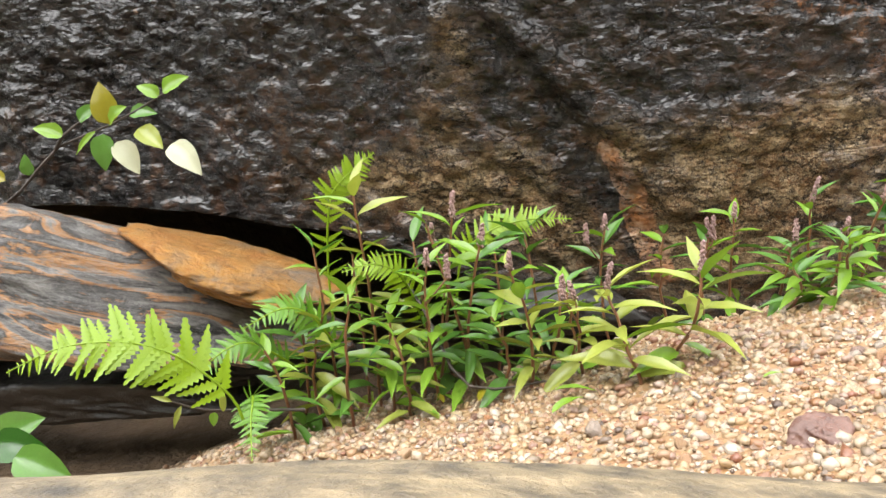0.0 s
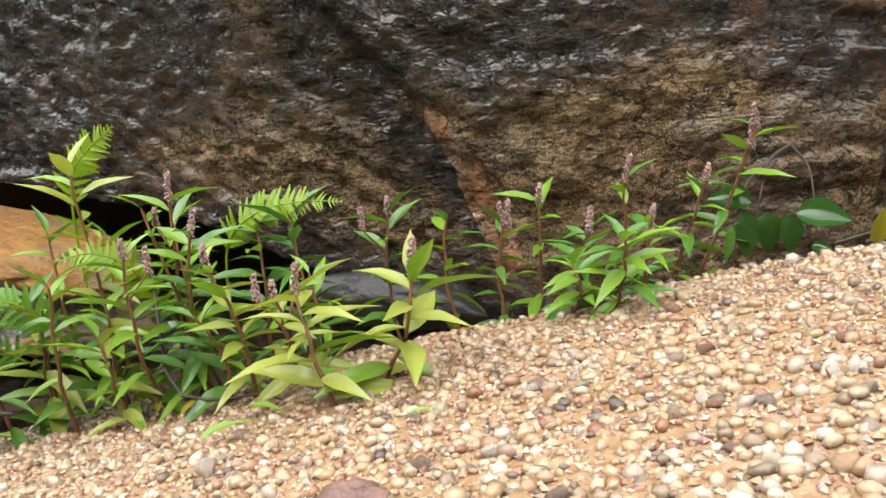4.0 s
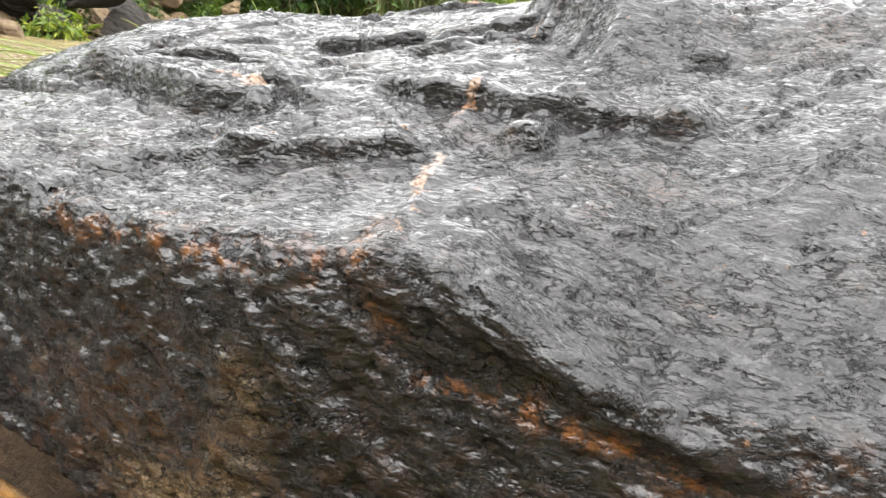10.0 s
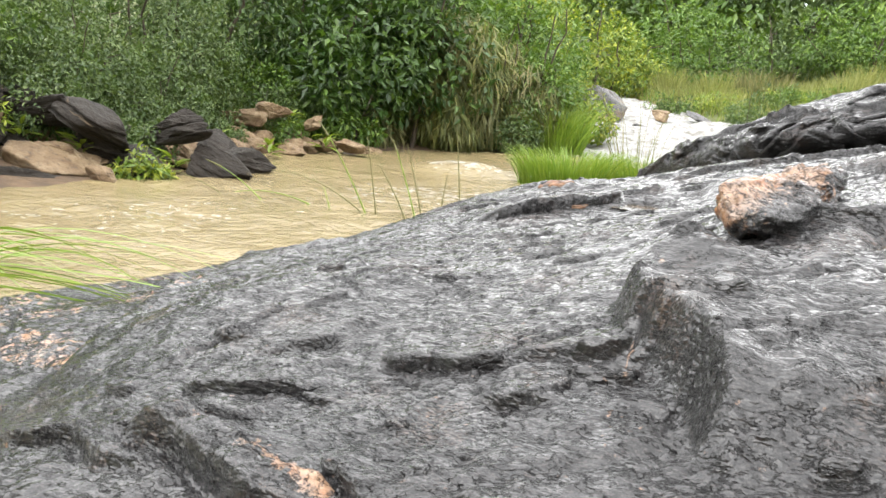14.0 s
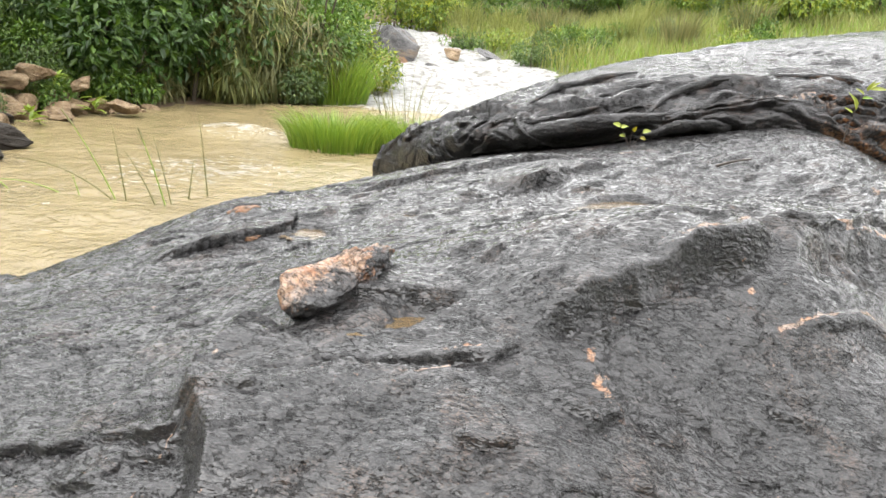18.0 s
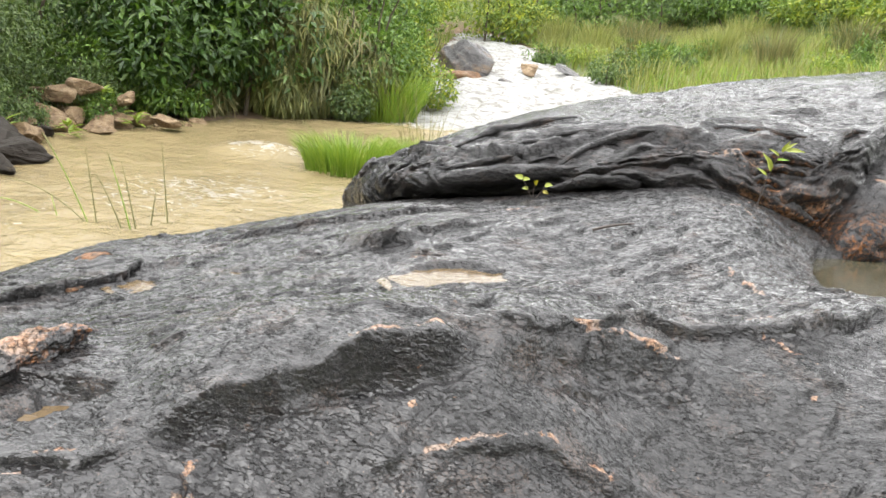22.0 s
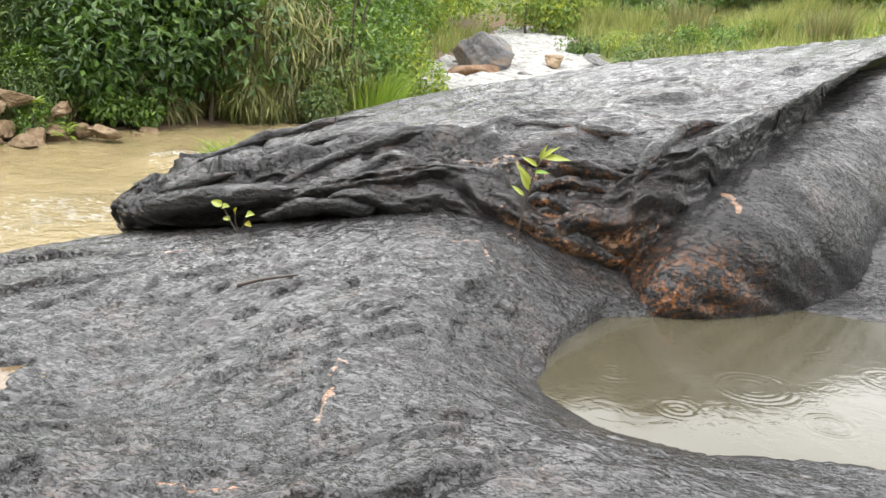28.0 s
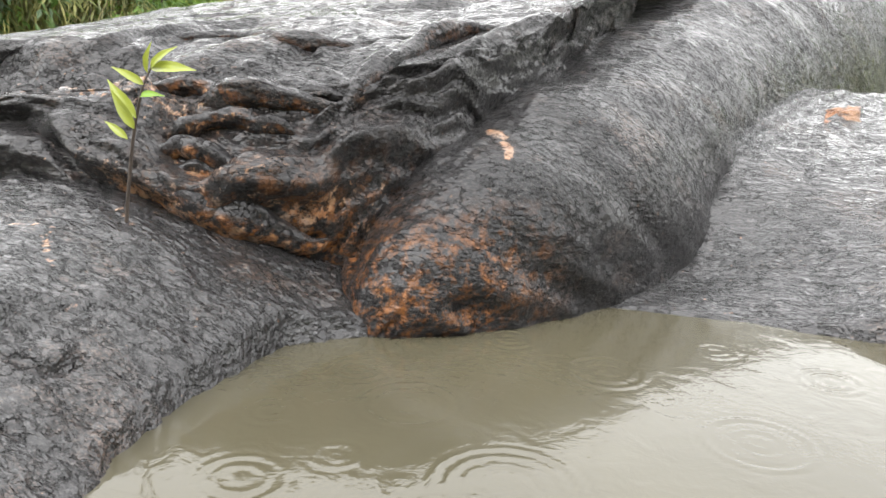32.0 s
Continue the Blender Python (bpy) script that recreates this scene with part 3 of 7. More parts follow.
def rock_level(x, y, detail=True, wet=True):
    """Height of the bedrock surface."""
    x, y = np.atleast_1d(np.asarray(x, float)), np.atleast_1d(np.asarray(y, float))
    z = lattice(x, y, LEVELS_FRONT + LEVELS_BACK, -2.0, 0.58, 1.2, 0.6)
    wx, wy = x + 0.016 * fbm(x * 9, y * 9, 3, 5), y + 0.016 * fbm(x * 9, y * 9, 3, 9)
    for pts, h, reach, groove, *front in LEDGES + (SMALL_LEDGES if detail else []):
        f = front[0] if front else 0.007
        m = boxed(x, y, pts, reach * 3.5)
        if not m.any():
            continue
        d, a = to_line(wx[m], wy[m], pts)
        tp = 0.16
        ends = step(0.0, tp, a) * step(0.0, tp, 1 - a)
        h = h * (0.95 + 0.35 * fbm(wx[m] * 7, wy[m] * 7, 2, 33))
        lip = h * step(-f * 0.8, f * 0.3, d) * np.exp(-np.maximum(d, 0) / reach)
        cut = (1.2 if f < 0.04 else 1.0) * groove * (0.6 + 0.8 * np.abs(fbm(wx[m] * 9, wy[m] * 9, 2, 35))) * np.exp(-((np.minimum(d, 0) + f) / (0.010 + 0.4 * groove + (f if f >= 0.04 else 0))) ** 2) * step(0.012, -f, d)
        z[m] += (lip - cut) * ends
    z += 0.055 * np.exp(-(((x - 0.25) / 0.15) ** 2 + ((y - 2.74) / 0.27) ** 2)) + 0.03 * np.exp(-(((x - 2.33) / 0.10) ** 2 + ((y - 3.84) / 0.09) ** 2))
    z += 0.025 * np.exp(-(((x + 0.60) / 0.14) ** 2 + ((y - 3.95) / 0.14) ** 2)) + 0.025 * np.exp(-(((x + 0.46) / 0.13) ** 2 + ((y - 3.63) / 0.13) ** 2))
    brow = np.maximum(y - curve1(x, LIP) - 0.05, -0.05)  # the brow rolls over towards the face
    z -= 0.105 * np.exp(-brow / 0.15) * step(0.18, 0.45, x) * step(1.5, 0.9, x) * (brow < 0.8)
    if detail:
        swell = fbm(x * 2.1, y * 3.0, 3, 3) * 0.008
        bed = 0.75 * x + 0.66 * y
        across = -0.66 * x + 0.75 * y
        strata = ridged(across * 9 + fbm(x * 3, y * 3, 3, 21) * 1.2, bed * 2.2, 3, 41) * -0.006
        fine = ridged(across * 34 + fbm(x * 9, y * 9, 2, 23) * 1.0, bed * 11, 3, 43) * -0.0050 + fbm(x * 46, y * 46, 3, 7) * 0.0040
        lumps = fbm(x * 11, y * 13, 3, 301, 0.45) * 0.007 + fbm(x * 27, y * 30, 2, 303) * 0.0035
        z += swell + strata + fine + lumps * (0.35 + 0.65 * step(-0.25, 0.25, fbm(x * 2.3, y * 2.3, 3, 305)))
        for f, g, h, seed in ((7.0, 2.2, 0.0055, 201), (17.0, 5.0, 0.0034, 211), (37.0, 12.0, 0.0022, 221)):
            n = noise2(across * f + 0.9 * fbm(x * 5, y * 5, 3, seed + 1), bed * g + 0.6 * fbm(x * 4, y * 4, 2, seed + 2), seed)
            some = step(0.05, 0.25, fbm(x * 0.45 * f, y * 0.45 * f, 3, seed + 3))
            z += some * h * (np.sign(n) * np.exp(-np.abs(n) / 0.28) - 1.2 * np.exp(-((n + 0.06) / 0.07) ** 2))
        for pts in CRACKS:
            m = boxed(x, y, pts, 0.06)
            if m.any():
                d, a = to_line(wx[m], wy[m], pts)
                z[m] -= 0.014 * np.exp(-(d / 0.007) ** 2)
        for pts, w in VEINS:
            m = boxed(x, y, pts, 0.1)
            if m.any():
                d, a = to_line(wx[m], wy[m], pts)
                lump = 0.55 + 0.45 * noise2(x[m] * 40, y[m] * 40, 77)
                z[m] += min(0.016, w * 0.7) * np.exp(-(d / w) ** 2) * lump
    for key, (outline, level, depth) in (PUDDLES.items() if wet else ()):
        m = boxed(x, y, outline, 0.12)
        if m.any():
            d = to_polygon(wx[m], wy[m], outline) + 0.035 * fbm(x[m] * 11, y[m] * 11, 3, 205)
            level = puddle_level(key)
            blend = step(0.0, -0.07, d)
            inner = z[m] * (1 - blend) + np.minimum(z[m], level - 0.001 - depth) * blend
            outer = np.maximum(z[m], level + 0.002 + 0.06 * d)
            k = step(0.08, 0.0, d)
            z[m] = np.where(d < 0, inner, z[m] * (1 - k) + outer * k)
    m = boxed(x, y, POOL, 0.25)
    if m.any():
        d = to_polygon(wx[m], wy[m], POOL)
        shore = POOL_LEVEL + np.where(d > 0, 0.50 * d, np.maximum(0.55 * d, -0.16)) + (z[m] - z[m].mean()) * 0.1 * step(0, 0.1, np.abs(d))
        k = step(0.22, 0.0, d)
        z[m] = z[m] * (1 - k) + np.where(d > 0, np.maximum(shore, np.minimum(z[m], shore + 0.2)), shore) * k
    return z


def spaced(*spans):
    out = [np.arange(a, b, s) for a, b, s in spans]
    return np.concatenate(out + [[spans[-1][1]]])


# foot of the overhang, recess under it
FOOT = [(-2.2, 0.05), (-1.0, 0.09), (-0.68, 0.10), (-0.42, 0.08), (-0.28, 0.055), (-0.16, 0.035), (0.0, -0.03), (0.15, -0.10), (0.35, -0.15), (0.75, -0.12), (1.1, -0.10), (4.6, -0.1)]
RECESS = [(-2.2, 0.1), (-1.0, 0.06), (-0.5, 0.07), (-0.25, 0.09), (0.0, 0.105), (0.12, 0.13), (0.25, 0.145), (0.36, 0.11), (0.48, 0.075), (0.6, 0.035), (0.72, 0.04), (0.85, 0.10), (1.1, 0.1), (4.6, 0.1)]


def build_bedrock():
    xs = spaced((-2.2, -0.9, 0.014), (-0.9, 2.5, 0.0066), (2.5, 4.6, 0.018))
    lip = curve1(xs, LIP)
    ease = 0.05
    # top: rows that follow the lip and spread out to even lines
    ts = spaced((0.0, 1.05, 0.0062), (1.05, 2.4, 0.0082), (2.4, 4.4, 0.0115), (4.4, 6.1, 0.025))
    keep = np.exp(-ts / 0.9)[:, None]
    Y = keep * (lip + ease)[None, :] + (1 - keep) * 1.25 + ts[:, None]
    X = np.repeat(xs[None, :], len(ts), 0)
    Z = rock_level(X.ravel(), Y.ravel()).reshape(X.shape)
    top_z = Z[0]
    # lips lean out over their grooves
    away = step(0.0, 0.10, ts)[:, None] * np.ones(X.shape)
    for pts, h, reach, groove, *front in LEDGES + SMALL_LEDGES:
        m = boxed(X, Y, pts, 0.08)
        if not m.any():
            continue
        x, y = X[m], Y[m]
        wx, wy = x + 0.016 * fbm(x * 9, y * 9, 3, 5), y + 0.016 * fbm(x * 9, y * 9, 3, 9)
        d, a = to_line(wx, wy, pts)
        gx, gy = (to_line(wx + 0.004, wy, pts)[0] - d) / 0.004, (to_line(wx, wy + 0.004, pts)[0] - d) / 0.004
        f = front[0] * 0.5 if front else 0.004
        out = (min(0.030, 0.6 * h + 0.7 * groove) if not front else 0.012) * np.exp(-((d - f - 0.006) / 0.020) ** 2) * step(0.0, 0.16, a) * step(0.0, 0.16, 1 - a) * away[m]
        X[m] -= out * np.clip(gx, -1, 1)
        Y[m] -= out * np.clip(gy, -1, 1)
    # face
    v = np.linspace(0, 1, 150)[:-1]
    foot, recess = curve1(xs, FOOT), curve1(xs, RECESS)
    V = v[:, None]
    FZ = foot + (top_z - foot) * (1 - (1 - V) ** 1.7)
    bulge = 0.008 * np.sin(np.pi * V) * (1 + 0.5 * np.sin(xs * 5)[None, :])
    FX = np.repeat(xs[None, :], len(v), 0)
    # bedding: steep on one side, flattening past the orange vein
    bend = np.where(FX < 0.3, 0.85 * (0.3 - FX), 0.10 * (FX - 0.3) ** 2)
    c = FZ - bend
    layers = ridged(c * 18 + fbm(FX * 5, FZ * 5, 3, 61) * 0.8, FX * 2.0 + c * 3, 4, 63) * -0.014
    rough = fbm(FX * 26, FZ * 26, 4, 65, 0.6) * 0.010 + fbm(FX * 75, FZ * 75, 3, 67) * 0.006
    # the glossy brow that hangs over the middle of the face
    brow_d, brow_a = to_line(FX, FZ, [(0.08, 0.47), (0.18, 0.44), (0.285, 0.425), (0.40, 0.385), (0.50, 0.36), (0.60, 0.345), (0.72, 0.36), (0.86, 0.40)])
    brow = 0.030 * step(-0.015, 0.03, brow_d) * step(0, 0.1, brow_a) * np.exp(-np.maximum(0, brow_d) / 0.12)
    gro_d, gro_a = to_line(FX, FZ, [(-0.02, 0.45), (0.06, 0.36), (0.13, 0.27), (0.20, 0.21), (0.235, 0.13), (0.33, 0.05), (0.45, 0.02)])
    brow += 0.016 * step(-0.01, 0.012, gro_d) * np.exp(-np.maximum(0, gro_d) / 0.10) * step(0, 0.08, gro_a) * step(0, 0.1, 1 - gro_a)
    crk_d, _ = to_line(FX, FZ, [(0.84, 0.5), (0.82, 0.30), (0.81, 0.18), (0.80, 0.0)])
    cut = 0.022 * np.exp(-(crk_d / 0.008) ** 2)
    fade = step(0.0, 0.06, 1 - V)
    FY = (lip + recess * (1 - V) ** 1.25 - bulge + ease * V ** 5) - (layers + rough + brow - cut) * fade
    # rows under the foot, running back into the dark
    under = []
    for k in (0.30, 0.12):
        under.append((xs, FY[0] + k, FZ[0] - 0.02 * k))
    UX = np.stack([u[0] for u in under]); UY = np.stack([u[1] for u in under]); UZ = np.stack([u[2] for u in under])
    X, Y, Z = np.concatenate([UX, FX, X]), np.concatenate([UY, FY, Y]), np.concatenate([UZ, FZ, Z])
    Z[:, -2:] = np.minimum(Z[:, -2:], -0.35)
    me = np_mesh("bedrock", np.stack([X, Y, Z], -1).reshape(-1, 3), grid_faces(*X.shape))
    # veins, rust and dry parts
    wob = 0.02 * fbm(X * 7, Y * 7, 3, 91)
    vein = np.zeros(X.shape)
    nf = len(under) + len(v)
    top = np.arange(X.shape[0])[:, None] >= nf
    for pts, w in VEINS:
        m = boxed(X, Y, pts, 0.15) & top
        if m.any():
            d, a = to_line(X[m] + wob[m], Y[m] + wob[m], pts)
            gaps = 0.62 + 0.7 * noise2(X[m] * 16, Y[m] * 16, 93)
            vein[m] = np.maximum(vein[m], np.exp(-(d / (w * 0.8)) ** 2) * gaps)
    side = step(-1.15, -1.40, X) * step(1.6, 1.9, Y) * top
    vein = np.maximum(vein, 0.50 * side * step(-0.2, 0.35, fbm(X * 6, Y * 6, 4, 103)))
    face = ~top & (X > -2)
    d, a = to_line(X + wob * 0.4, Z, [(0.235, 0.155), (0.25, 0.125), (0.275, 0.085), (0.285, 0.05), (0.305, 0.0), (0.32, -0.05)])
    wide = 0.009 + 0.006 * step(0.1, 0.5, a)
    face_vein = np.where(face, np.exp(-(d / (1.25 * wide)) ** 4), 0)
    vein = np.maximum(vein, 2.2 * face_vein)
    d, a = to_line(X + wob, Z + wob, [(0.13, 0.50), (0.17, 0.45), (0.19, 0.41), (0.22, 0.385), (0.28, 0.385), (0.36, 0.375), (0.44, 0.35), (0.52, 0.325), (0.60, 0.315)])
    near_lip = (np.arange(X.shape[0])[:, None] < nf + 14)
    rust = np.where(near_lip, np.exp(-(d / 0.014) ** 2), 0)
    rust = np.maximum(rust, face_vein)
    rust = np.maximum(rust, np.where(near_lip, 0.5 * step(0.5, 0.62, X) * step(0.16, 0.3, Z) * step(0.44, 0.38, Z) * step(0.1, 0.35, fbm(X * 6, Z * 6, 3, 95) + 0.3), 0))
    rust = np.maximum(rust, np.where(near_lip, step(0.03, 0.0, np.abs(Z - top_z + 0.02)) * (X < 0.1) * (X > -0.3) * 0.8, 0))
    rust = np.maximum(rust, np.where(face, 0.22 * step(0.45, 0.1, Z), 0))
    edge = 0.165 + 0.09 * fbm(X * 5, Z * 1.5, 4, 97) + 0.03 * step(0.3, 0.5, X) - 0.09 * step(0.58, 0.72, X)
    dry = step(0.05, -0.04, Z - edge) * step(-0.30, -0.14, X + 0.3 * (Z - 0.1))
    dry = np.maximum(dry, 0.6 * step(0.06, 0.02, np.abs(X - 0.02 - 0.25 * (Z - 0.3))) * step(0.40, 0.33, Z))
    band, _ = to_line(X + 0.02 * fbm(X * 9, Z * 9, 3, 99), Z, [(0.02, 0.42), (0.09, 0.27), (0.17, 0.17), (0.235, 0.09), (0.30, 0.00)])
    dry *= 1 - 0.95 * np.exp(-(band / 0.034) ** 4)
    dry *= 0.55 + 0.45 * step(-0.22, 0.08, fbm(X * 13 + Z * 6, Z * 9, 4, 101))
    dry *= 1 - 0.9 * step(0.05, -0.05, Z - foot[None, :] - 0.07)
    dry = np.where(face, np.clip(dry, 0, 1), 0)
    attribute(me, "vein", vein)
    attribute(me, "rust", rust)
    attribute(me, "dry", dry)
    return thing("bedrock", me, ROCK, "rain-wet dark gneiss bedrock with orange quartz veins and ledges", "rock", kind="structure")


build_bedrock()

# ---- upper slab ----
UPPER = [
    (0.89, 1.12, 1.27, 1.34, 1.48, 1.62, 1.75),
    (0.97, 1.26, 1.50, 1.60, 1.62, 1.72, 1.82),
    (1.03, 1.36, 1.60, 1.67, 1.75, 1.85, 1.93),
    (1.16, 1.43, 1.67, 1.80, 1.89, 1.97, 2.05),
    (1.28, 1.52, 1.74, 1.86, 1.95, 2.04, 2.12),
    (1.39, 1.60, 1.80, 1.90, 2.00, 2.10, 2.18),
]
RIM = [(-0.95, 7.15), (-0.72, 6.80), (-0.46, 6.38), (-0.18, 5.90), (0.15, 5.58), (0.45, 5.44), (0.80, 5.40), (1.04, 5.40), (1.28, 5.38), (1.46, 5.39), (1.62, 5.43), (1.85, 5.47), (2.10, 5.50), (2.30, 5.54), (2.46, 5.62), (2.60, 5.80), (2.75, 6.15), (2.95, 6.7)]
CREST = [(-1.6, 6.7), (-0.55, 6.72), (0.30, 6.75), (1.30, 7.30), (2.0, 8.0), (3.1, 8.9), (4.6, 9.6)]
SLAB_LEDGES = [
    ([(-0.30, 6.30), (0.10, 6.02), (0.55, 5.72), (0.85, 5.56), (1.15, 5.66), (1.32, 5.60)], 0.060, 0.12, 0.045),
    ([(0.75, 5.52), (0.95, 5.44), (1.20, 5.42), (1.40, 5.46), (1.52, 5.60)], 0.060, 0.10, 0.045),
    ([(1.25, 5.58), (1.45, 5.50), (1.60, 5.56), (1.80, 5.62), (2.00, 5.60)], 0.060, 0.12, 0.045),
    ([(1.30, 5.78), (1.55, 5.82), (1.80, 5.74), (2.05, 5.72), (2.30, 5.84)], 0.060, 0.12, 0.045),
    ([(2.00, 6.60), (2.40, 6.70), (2.70, 7.05), (3.1, 7.6)], 0.03, 0.20, 0.012),
]


def upper_level(x, y):
    z = lattice(x, y, UPPER, -0.6, 0.8, 5.2, 0.8)
    d, _ = to_line(x, y, CREST)
    back = np.maximum(d, 0)
    z = z - 0.30 * back - 0.35 * back ** 2
    wx, wy = x + 0.05 * fbm(x * 4, y * 4, 3, 115), y + 0.05 * fbm(x * 4, y * 4, 3, 119)
    for pts, h, reach, groove in SLAB_LEDGES:
        d, a = to_line(wx, wy, pts)
        ends = step(0.0, 0.3, a) * step(0.0, 0.3, 1 - a) * (0.25 + 0.9 * step(-0.25, 0.25, fbm(x * 3, y * 3, 2, 121)))
        z = z + (h * step(-0.055, 0.03, d) * np.exp(-np.maximum(d, 0) / reach) - groove * np.exp(-((np.minimum(d, 0) + 0.02) / 0.045) ** 2) * (d < 0.01)) * ends
    return z


def build_slab():
    rim = resample(RIM, 520)
    n = np.array([0.30, 0.954])
    cz = np.minimum(rock_level(rim[:, 0], rim[:, 1], False), 1.24)
    cols, run = [], 0.17
    lift = 0.03 - 0.10 * step(1.5, 1.9, rim[:, 0])
    for k in (0.26, 0.16, 0.08, 0.03):
        cols.append((rim[:, 0] + n[0] * k, rim[:, 1] + n[1] * k, cz + lift - 0.10 * k))
    inner = upper_level(rim[:, 0] + n[0] * run, rim[:, 1] + n[1] * run)
    for s in np.linspace(0.0, 1.0, 56):
        k = 0.03 * (1 - s) + run * s ** 1.6 - 0.06 * math.sin(math.pi * min(1, s * 1.5))
        cols.append((rim[:, 0] + n[0] * k, rim[:, 1] + n[1] * k, cz + lift + (inner - cz - lift) * math.sin(math.pi / 2 * s) ** 0.9))
    for d in spaced((0.01, 1.0, 0.012), (1.0, 2.4, 0.03), (2.4, 4.4, 0.10)):
        x, y = rim[:, 0] + n[0] * (run + d), rim[:, 1] + n[1] * (run + d)
        cols.append((x, y, upper_level(x, y)))
    P = np.stack([np.stack(c, -1) for c in cols])
    X, Y, Z = P[..., 0], P[..., 1], P[..., 2]
    # folded bedding, drawn out along the rim
    along = np.linspace(0, 4.6, X.shape[1])[None, :]
    fold = 0.08 * np.sin(along * 4.1) + 0.05 * np.sin(along * 9.3 + 1)
    lev = Z + fold + 0.06 * fbm(X * 2.5, Y * 2.5, 3, 131)
    strata = ridged(lev * 8 + 1.3 * fbm(X * 3, Y * 3 + Z, 3, 139), along * 1.3, 4, 133) * -0.085 + ridged(lev * 15 + 1.1 * fbm(X * 4, Y * 4 + Z, 3, 143), along * 2.2, 3, 145) * -0.022 + ridged(lev * 26 + fbm(X * 7, Y * 7, 2, 141), along * 4.0, 3, 135) * -0.016
    steep = np.ones(X.shape)
    Nrow = np.arange(X.shape[0])[:, None]
    w = np.where(Nrow < 60, 1.0, np.exp(-(Nrow - 60) / 26.0) * 0.85 + 0.10)
    n = noise2(lev * 13 + 0.8 * fbm(X * 4, Y * 4 + Z, 3, 147), along * 2.2, 149)
    scar = step(-0.05, 0.25, fbm(along * 2.5, lev * 5, 3, 161)) * 0.013 * (np.sign(n) * np.exp(-np.abs(n) / 0.25) - 1.2 * np.exp(-((n + 0.05) / 0.07) ** 2))
    push = (strata * w + scar * np.clip(w + 0.25, 0, 1) + fbm(X * 14, Y * 14 + Z * 14, 4, 137) * 0.008)
    Y = Y - push * np.where(Nrow < 60, 0.85, 0.25)
    Z = Z + push * np.where(Nrow < 60, 0.35, 1.0)
    me = np_mesh("rock_slab", np.stack([X, Y, Z], -1).reshape(-1, 3), grid_faces(*X.shape))
    pink = np.exp(-(((X - 2.2) / 0.35) ** 2 + ((Z - 1.27) / 0.11) ** 2)) * (Y < 6.0) * (0.35 + 0.6 * step(-0.1, 0.5, np.sin(lev * 52)))
    pink = np.maximum(pink, 0.62 * np.exp(-(((X - 1.9) / 0.25) ** 2 + ((Y - 5.66) / 0.08) ** 2)))
    attribute(me, "vein", pink)
    attribute(me, "rust", np.exp(-(((X - 2.35) / 0.3) ** 2 + ((Z - 1.2) / 0.14) ** 2)) * (Y < 6))
    attribute(me, "dry", np.zeros(X.shape))
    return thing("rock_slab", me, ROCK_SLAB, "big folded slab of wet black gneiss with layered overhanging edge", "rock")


slab = build_slab()


def fold(points, wide, thick, seed, rust=0.0):
    """A rounded fold of the bedding that stands out from the slab's edge."""
    p = resample(points, 90)
    k = np.linspace(0, 1, 90)
    p = p + np.stack([0 * k, 0.012 * noise2(k * 6, k * 0 + seed, 3), 0.012 * noise2(k * 7, k * 0 + seed, 5)], -1)
    t = np.gradient(p, axis=0)
    t /= np.linalg.norm(t, axis=1)[:, None]
    n = np.array([0.12, -0.80, 0.58])[None, :]
    u = np.cross(n, t)
    u /= np.linalg.norm(u, axis=1)[:, None]
    n = np.cross(t, u)
    size = np.sin(np.pi * np.clip(k, 0.004, 0.996)) ** 0.55 * (0.85 + 0.35 * noise2(k * 5, k * 0 + seed, 7))
    a = np.linspace(0, 2 * np.pi, 41)
    ca, sa = np.cos(a)[None, :, None], np.sin(a)[None, :, None]
    lump = 1 + 0.16 * fbm(k[:, None] * 14 + 0 * a, np.cos(a)[None, :] * 2 + seed, 4, seed) - 0.10 * ridged(np.sin(a)[None, :] * 3 + 0.6 * noise2(k[:, None] * 8, 0 * a, seed), k[:, None] * 5, 3, seed + 5)
    r = (size[:, None] * lump)[..., None]
    P = p[:, None, :] - n[:, None, :] * thick * 0.25 + r * (u[:, None, :] * wide * ca + n[:, None, :] * thick * sa)
    me = np_mesh("rock_fold", P.reshape(-1, 3), grid_faces(90, 41))
    under = np.clip(-np.cos(a), 0, 1)[None, :] if u[45, 2] > 0 else np.clip(np.cos(a), 0, 1)[None, :]
    stain = rust * step(0.0, 0.6, 0.75 * under + 0.5 * fbm(P[..., 0] * 12, P[..., 2] * 12 + P[..., 1] * 5, 3, seed + 9))
    attribute(me, "vein", np.clip(0.62 * stain, 0, 1))
    attribute(me, "rust", np.clip(1.2 * stain, 0, 1))
    attribute(me, "dry", np.zeros(stain.shape))
    return part("rock_fold", me, ROCK_SLAB, slab, "rusty rounded fold of the layered rock" if rust else "")


fold([(2.02, 5.50, 1.375), (2.11, 5.56, 1.394), (2.20, 5.58, 1.385), (2.35, 5.55, 1.375)], 0.028, 0.045, 11, 0.8)
fold([(2.08, 5.52, 1.335), (2.19, 5.57, 1.352), (2.33, 5.54, 1.345), (2.46, 5.62, 1.301)], 0.030, 0.050, 12, 0.9)
fold([(2.05, 5.50, 1.285), (2.19, 5.51, 1.305), (2.29, 5.54, 1.257), (2.46, 5.62, 1.220)], 0.042, 0.060, 13, 1.0)
fold([(2.08, 5.58, 1.404), (2.21, 5.65, 1.45), (2.36, 5.66, 1.437)], 0.026, 0.040, 14, 0.5)
fold([(1.96, 5.64, 1.485), (2.09, 5.72, 1.506), (2.24, 5.69, 1.497), (2.45, 5.74, 1.484)], 0.030, 0.045, 15, 0.55)
